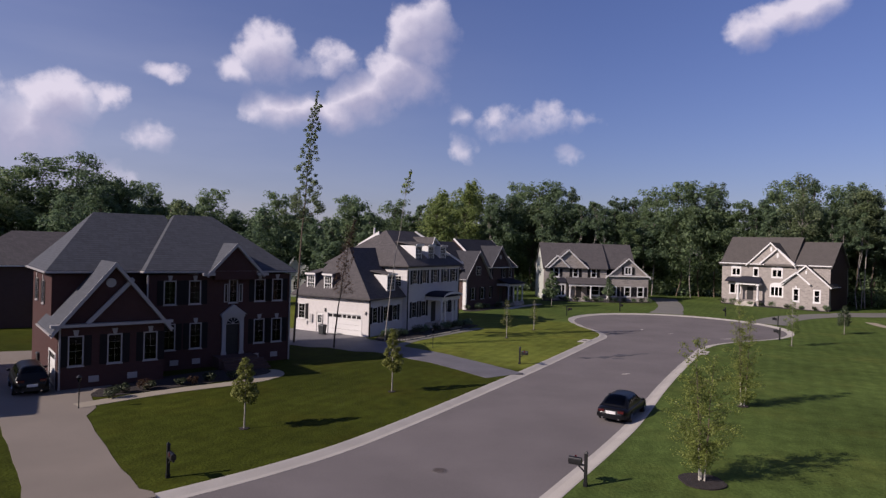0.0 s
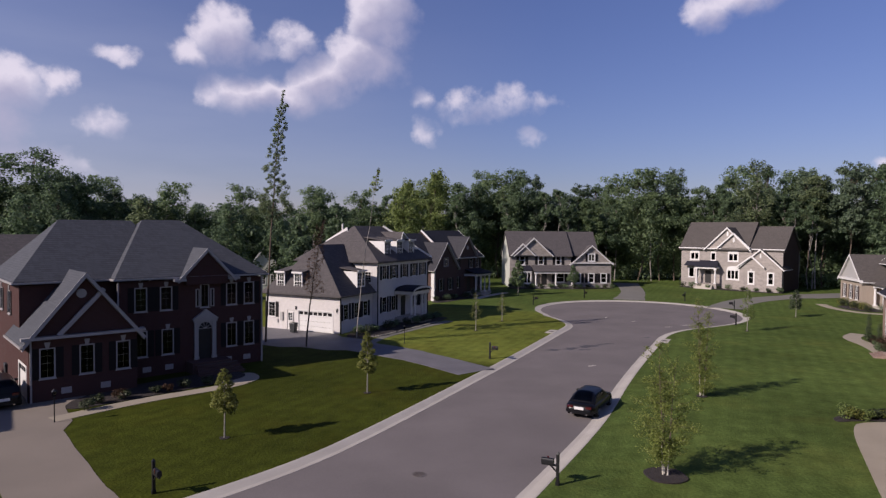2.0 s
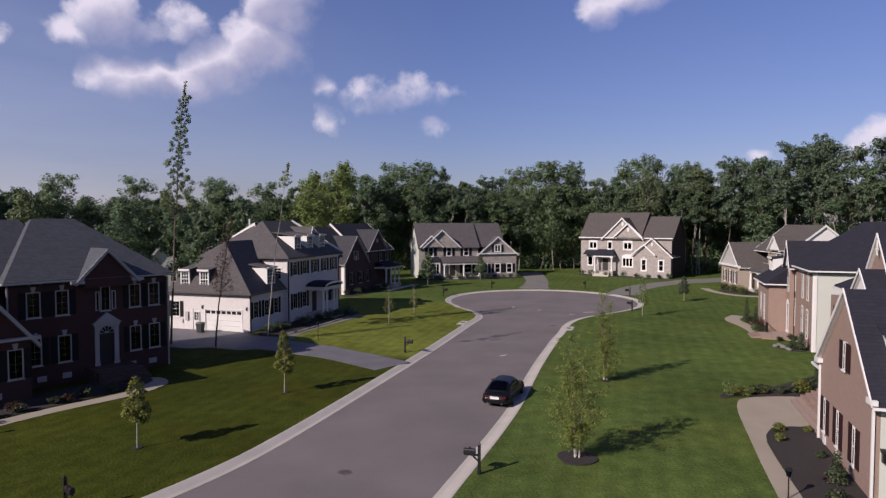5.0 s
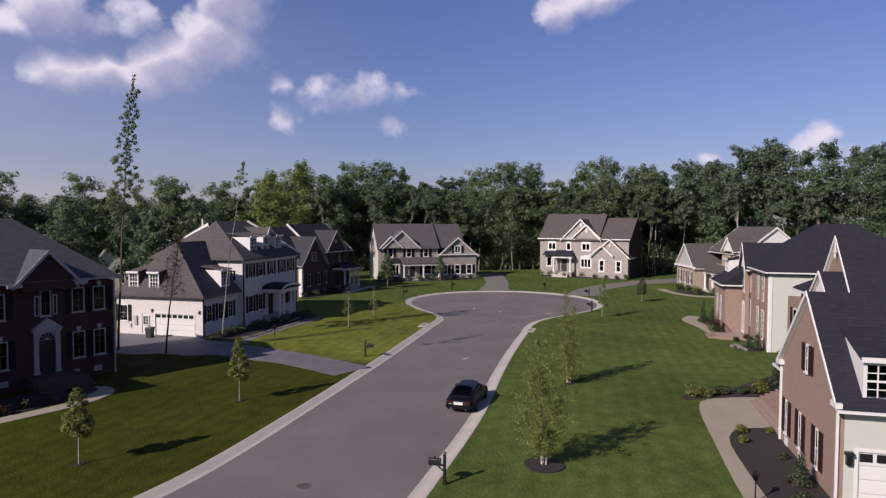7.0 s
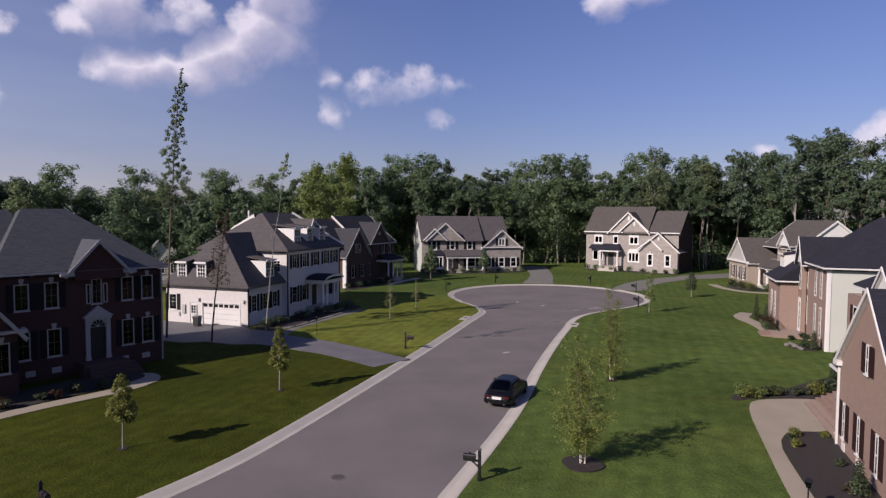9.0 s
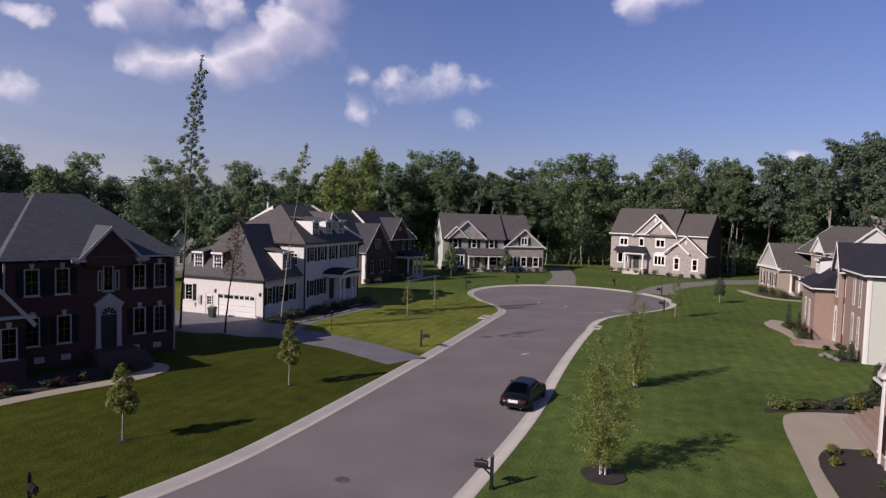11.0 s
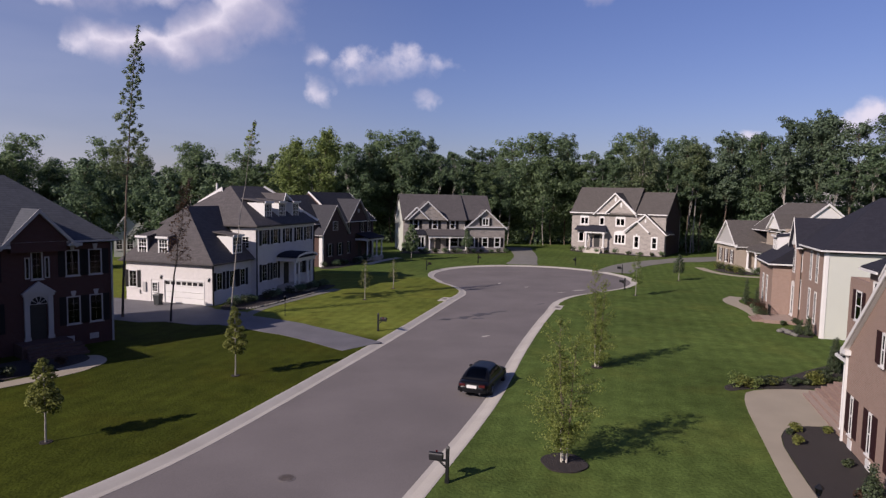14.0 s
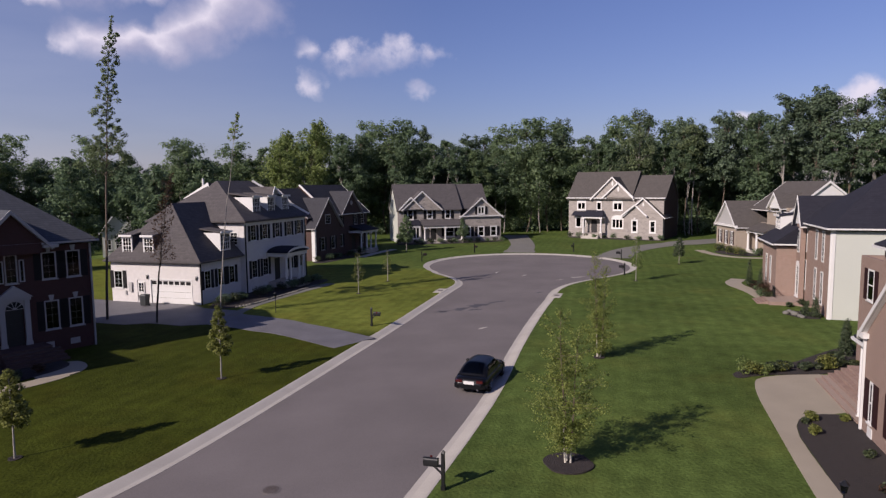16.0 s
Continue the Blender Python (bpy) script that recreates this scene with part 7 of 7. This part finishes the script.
def vehicle(m, label, length, width, height, suv=False):
    """x forward, from the rear bumper; y to the left."""
    V = thing("car", m, label, "car")
    w = width / 2
    belt = 0.90 if not suv else 1.10
    bell = lambda f: 1 - (1 - f) ** 3
    # lower body: rounded sections, ends drawn in, boot and bonnet falling away
    rings = []
    n = 26
    for i in range(n + 1):
        x = length * (0.5 - 0.5 * math.cos(math.pi * i / n))
        end = bell(min(1, x / 0.75)) * bell(min(1, (length - x) / 0.95))
        a = w * (0.70 + 0.30 * end)
        zt = belt - 0.20 * max(0, (x - length * 0.68) / (length * 0.32)) ** 1.4 - 0.05 * max(0, (0.9 - x) / 0.9) - 0.30 * (1 - bell(min(1, x / 0.28))) - 0.30 * (1 - bell(min(1, (length - x) / 0.35)))
        zb = 0.20 + 0.16 * (1 - bell(min(1, x / 0.4))) + 0.12 * (1 - bell(min(1, (length - x) / 0.4)))
        ring = []
        for k in range(24):
            t = math.tau * k / 24
            c, s = math.cos(t), math.sin(t)
            yy = a * math.copysign(abs(c) ** 0.42, c)
            f = 0.5 + 0.5 * math.copysign(abs(s) ** 0.62, s)
            ring.append((x, yy, zb + (zt - zb) * f))
        rings.append(ring)
    bm = bmesh.new()
    loft(bm, rings)
    part("body", bm, CAR_BLACK, V, smooth=True)
    # domed cabin: one surface for the shell and, just proud of it, for the panes
    c0, c1, c2, c3 = ((0.50, 1.45, 2.65, 3.60) if not suv else (0.12, 0.60, 2.9, 3.7))

    def cabin(x, t, grow=0.0):
        rise = min(1, max(0, (x - c0) / (c1 - c0))), min(1, max(0, (c3 - x) / (c3 - c2)))
        p = math.sin(rise[0] * math.pi / 2) ** 0.9 * math.sin(rise[1] * math.pi / 2) ** 0.9
        s, c = math.sin(t), math.cos(t)
        g = abs(c) ** 0.55
        yy = (w * 0.90 + grow) * math.copysign(abs(s) ** 0.6, s) * (1 - 0.20 * g * p)
        return x, yy, belt - 0.10 + (height - belt + 0.10 + grow) * p * g

    def patch(name, x0, x1, t0, t1, mat, grow, nx=10, nt=10):
        bm = bmesh.new()
        grid_ = [[bm.verts.new(cabin(x0 + (x1 - x0) * i / nx, t0 + (t1 - t0) * j / nt, grow)) for j in range(nt + 1)] for i in range(nx + 1)]
        for i in range(nx):
            for j in range(nt):
                bm.faces.new((grid_[i][j], grid_[i + 1][j], grid_[i + 1][j + 1], grid_[i][j + 1]))
        return part(name, bm, mat, V, smooth=True)
    q = math.pi / 2
    patch("roof", c0, c3, -q, q, CAR_BLACK, 0.0, 20, 20)
    patch("rear_window", c0 + 0.14, c1 - 0.12, -0.62, 0.62, GLASS, 0.008)
    patch("windscreen", c2 + 0.12, c3 - 0.14, -0.66, 0.66, GLASS, 0.008)
    mid = (c1 + c2) / 2
    for s in (-1, 1):
        for x0, x1 in ((c1 - 0.35, mid - 0.04), (mid + 0.04, c2 + 0.42)):
            patch("side_window", x0, x1, s * 0.95, s * 1.42, GLASS, 0.008)
        bm = bmesh.new()
        bmesh.ops.create_uvsphere(bm, u_segments=12, v_segments=8, radius=0.11, matrix=pose(c3 - 0.5, s * (w + 0.06), belt + 0.06) @ Matrix.Diagonal((0.8, 1.1, 0.75, 1)))
        part("wing_mirror", bm, CAR_BLACK, V, smooth=True)
    R = 0.33 if not suv else 0.37
    for x in (0.95, length - 0.92):
        for s in (-1, 1):
            bm = bmesh.new()
            bmesh.ops.create_cone(bm, cap_ends=True, segments=22, radius1=R, radius2=R, depth=0.22, matrix=pose(x, s * (w - 0.10), R, 90))
            wh = part("wheel", bm, TYRE, V)
            bm = bmesh.new()
            bmesh.ops.create_cone(bm, cap_ends=True, segments=18, radius1=R * 0.62, radius2=R * 0.62, depth=0.03, matrix=pose(x, s * (w + 0.022), R, 90))
            for k in range(5):
                box(bm, -0.03, 0.03, 0.0, 0.02, 0, R * 0.58, pose(x, s * (w + 0.03), R) @ Matrix.Rotation(k * math.tau / 5, 4, "Y"))
            part("rim", bm, CHROME, wh)
    for s in (-1, 1):
        bm = bmesh.new()
        box(bm, 0.0, 0.2, s * w * 0.60 - 0.17, s * w * 0.60 + 0.17, belt - 0.27, belt - 0.14)
        part("tail_lamp", bm, TAIL_RED, V)
        bm = bmesh.new()
        box(bm, length - 0.24, length - 0.02, s * w * 0.6 - 0.18, s * w * 0.6 + 0.18, belt - 0.40, belt - 0.28)
        part("headlight", bm, CHROME, V)
    bm = bmesh.new()
    box(bm, -0.045, -0.005, -0.28, 0.28, 0.56, 0.72)
    part("number_plate", bm, TRIM, V)
    bm = bmesh.new()
    rings = []
    for k in range(13):
        y = -w * 0.9 + 1.8 * w * k / 12
        xo = -0.06 + 0.22 * (abs(y) / w) ** 3
        rings.append([(xo, y, 0.32), (xo + 0.14, y, 0.30), (xo + 0.14, y, 0.53), (xo + 0.02, y, 0.52)])
    loft(bm, rings)
    part("bumper", bm, CAR_BLACK, V)
    for s in (-0.5, 0.5):
        bm = bmesh.new()
        tube(bm, [(-0.06, s * w, 0.3), (0.2, s * w, 0.3)], [0.05, 0.05], 8)
        part("exhaust", bm, CHROME, V)
    return V


vehicle(pose(9.72, 36.15, -0.13, 0, 0, 58), "black four-door saloon car parked at the kerb", 4.75, 1.85, 1.42)
vehicle(pose(-24.6, 38.3, 0.02, 0, 0, 128), "dark sport utility car parked on the driveway", 4.6, 1.9, 1.75, True)


# ---------------------------------------------------------------- letterboxes, lamps, bins
def letterbox(x, y, rz, label):
    B = thing("letterbox", pose(x, y, 0, 0, 0, rz), label, "letterbox", "letterboxes along the road")
    bm = bmesh.new()
    box(bm, -0.06, 0.06, -0.06, 0.06, -0.1, 1.36)
    box(bm, -0.08, 0.08, -0.08, 0.08, -0.02, 0.16)
    bmesh.ops.create_cone(bm, cap_ends=True, segments=4, radius1=0.11, radius2=0.0, depth=0.12, matrix=pose(0, 0, 1.42, 0, 0, 45))
    part("post", bm, BLACK_METAL, B)
    bm = bmesh.new()
    beam(bm, (0, 0, 0.86), (-0.72, 0, 0.86), 0.08, 0.08)
    beam(bm, (0, 0, 0.55), (-0.34, 0, 0.84), 0.05, 0.06)
    part("bracket", bm, BLACK_METAL, B)
    bm = bmesh.new()
    n = 8
    ring = [(-0.1, 0.9), (0.1, 0.9)] + [(0.1 * math.cos(math.pi * i / n), 1.05 + 0.1 * math.sin(math.pi * i / n)) for i in range(n + 1)]
    prism(bm, [(-0.18, y_, z_) for y_, z_ in ring], (-0.52, 0, 0))
    part("box", bm, BLACK_METAL, B)
    bm = bmesh.new()
    prism(bm, [(-0.705, y_ * 0.94, 0.9 + (z_ - 0.9) * 0.97 + 0.003) for y_, z_ in ring], (-0.015, 0, 0))
    part("lid", bm, BLACK_METAL, B)
    bm = bmesh.new()
    box(bm, -0.5, -0.42, 0.1, 0.112, 1.0, 1.18)
    part("flag", bm, TAIL_RED, B)
    return B


for x, y, rz in ((6.05, 26.15, -28), (6.6, 53.2, 150), (-11.0, 25.9, 130), (18.3, 93.0, 170), (28.6, 102.0, 110), (43.9, 98.2, 40), (38.6, 72.4, -60), (45.8, 86.4, -20)):
    letterbox(x, y, rz, "black metal letterbox on a post at the kerb")


def garden_lamp(x, y, h=1.35):
    L = thing("garden_lamp", pose(x, y, 0), "small black lantern on a post beside the path", "garden lamp", "garden lamps")
    bm = bmesh.new()
    tube(bm, [(0, 0, -0.05), (0, 0, 0.1), (0, 0, h)], [0.06, 0.03, 0.03], 8)
    part("post", bm, BLACK_METAL, L)
    bm = bmesh.new()
    bmesh.ops.create_cone(bm, cap_ends=True, segments=6, radius1=0.08, radius2=0.13, depth=0.26, matrix=pose(0, 0, h + 0.14))
    part("lantern", bm, GLASS, L)
    bm = bmesh.new()
    bmesh.ops.create_cone(bm, cap_ends=True, segments=6, radius1=0.17, radius2=0.02, depth=0.14, matrix=pose(0, 0, h + 0.34))
    part("cap", bm, BLACK_METAL, L)


garden_lamp(17.9, 21.0, 0.95)
garden_lamp(-20.4, 35.9, 1.5)
garden_lamp(-0.8, 60.6, 1.4)

for x, y, rz in ((-12.6, 67.0, 61), (-29.6, 47.0, 40)):
    W = thing("wheeled_bin", pose(x, y, 0.02, 0, 0, rz), "dark plastic wheeled bin beside the garage", "bin", "wheeled bins")
    bm = bmesh.new()
    loft(bm, [[(-0.24, -0.26, 0.08), (0.24, -0.26, 0.08), (0.24, 0.26, 0.08), (-0.24, 0.26, 0.08)], [(-0.31, -0.34, 1.0), (0.31, -0.34, 1.0), (0.31, 0.34, 1.0), (-0.31, 0.34, 1.0)]])
    part("body", bm, BIN_GREEN, W)
    bm = bmesh.new()
    loft(bm, [[(-0.34, -0.37, 1.0), (0.34, -0.37, 1.0), (0.34, 0.37, 1.0), (-0.34, 0.37, 1.0)], [(-0.28, -0.3, 1.09), (0.28, -0.3, 1.09), (0.28, 0.3, 1.09), (-0.28, 0.3, 1.09)]])
    part("lid", bm, BIN_GREEN, W)
    for s in (-1, 1):
        bm = bmesh.new()
        bmesh.ops.create_cone(bm, cap_ends=True, segments=14, radius1=0.1, radius2=0.1, depth=0.05, matrix=pose(0.24, s * 0.24, 0.1, 90))
        part("wheel", bm, TYRE, W)

# drain inlets where the road meets the turning circle
for x, y, rz in ((15.3, 67.7, 61), (25.5, 61.7, 60)):
    I = thing("drain_inlet", pose(x, y, 0.0, 0, 0, rz), "concrete kerb inlet with an iron lid", "drain inlet")
    bm = bmesh.new()
    box(bm, -1.2, 1.2, -0.45, 0.45, -0.15, 0.03)
    part("slab", bm, CONCRETE, I)
    bm = bmesh.new()
    bmesh.ops.create_cone(bm, cap_ends=True, segments=18, radius1=0.28, radius2=0.28, depth=0.02, matrix=pose(0, 0.0, 0.04))
    part("lid", bm, IRON, I)
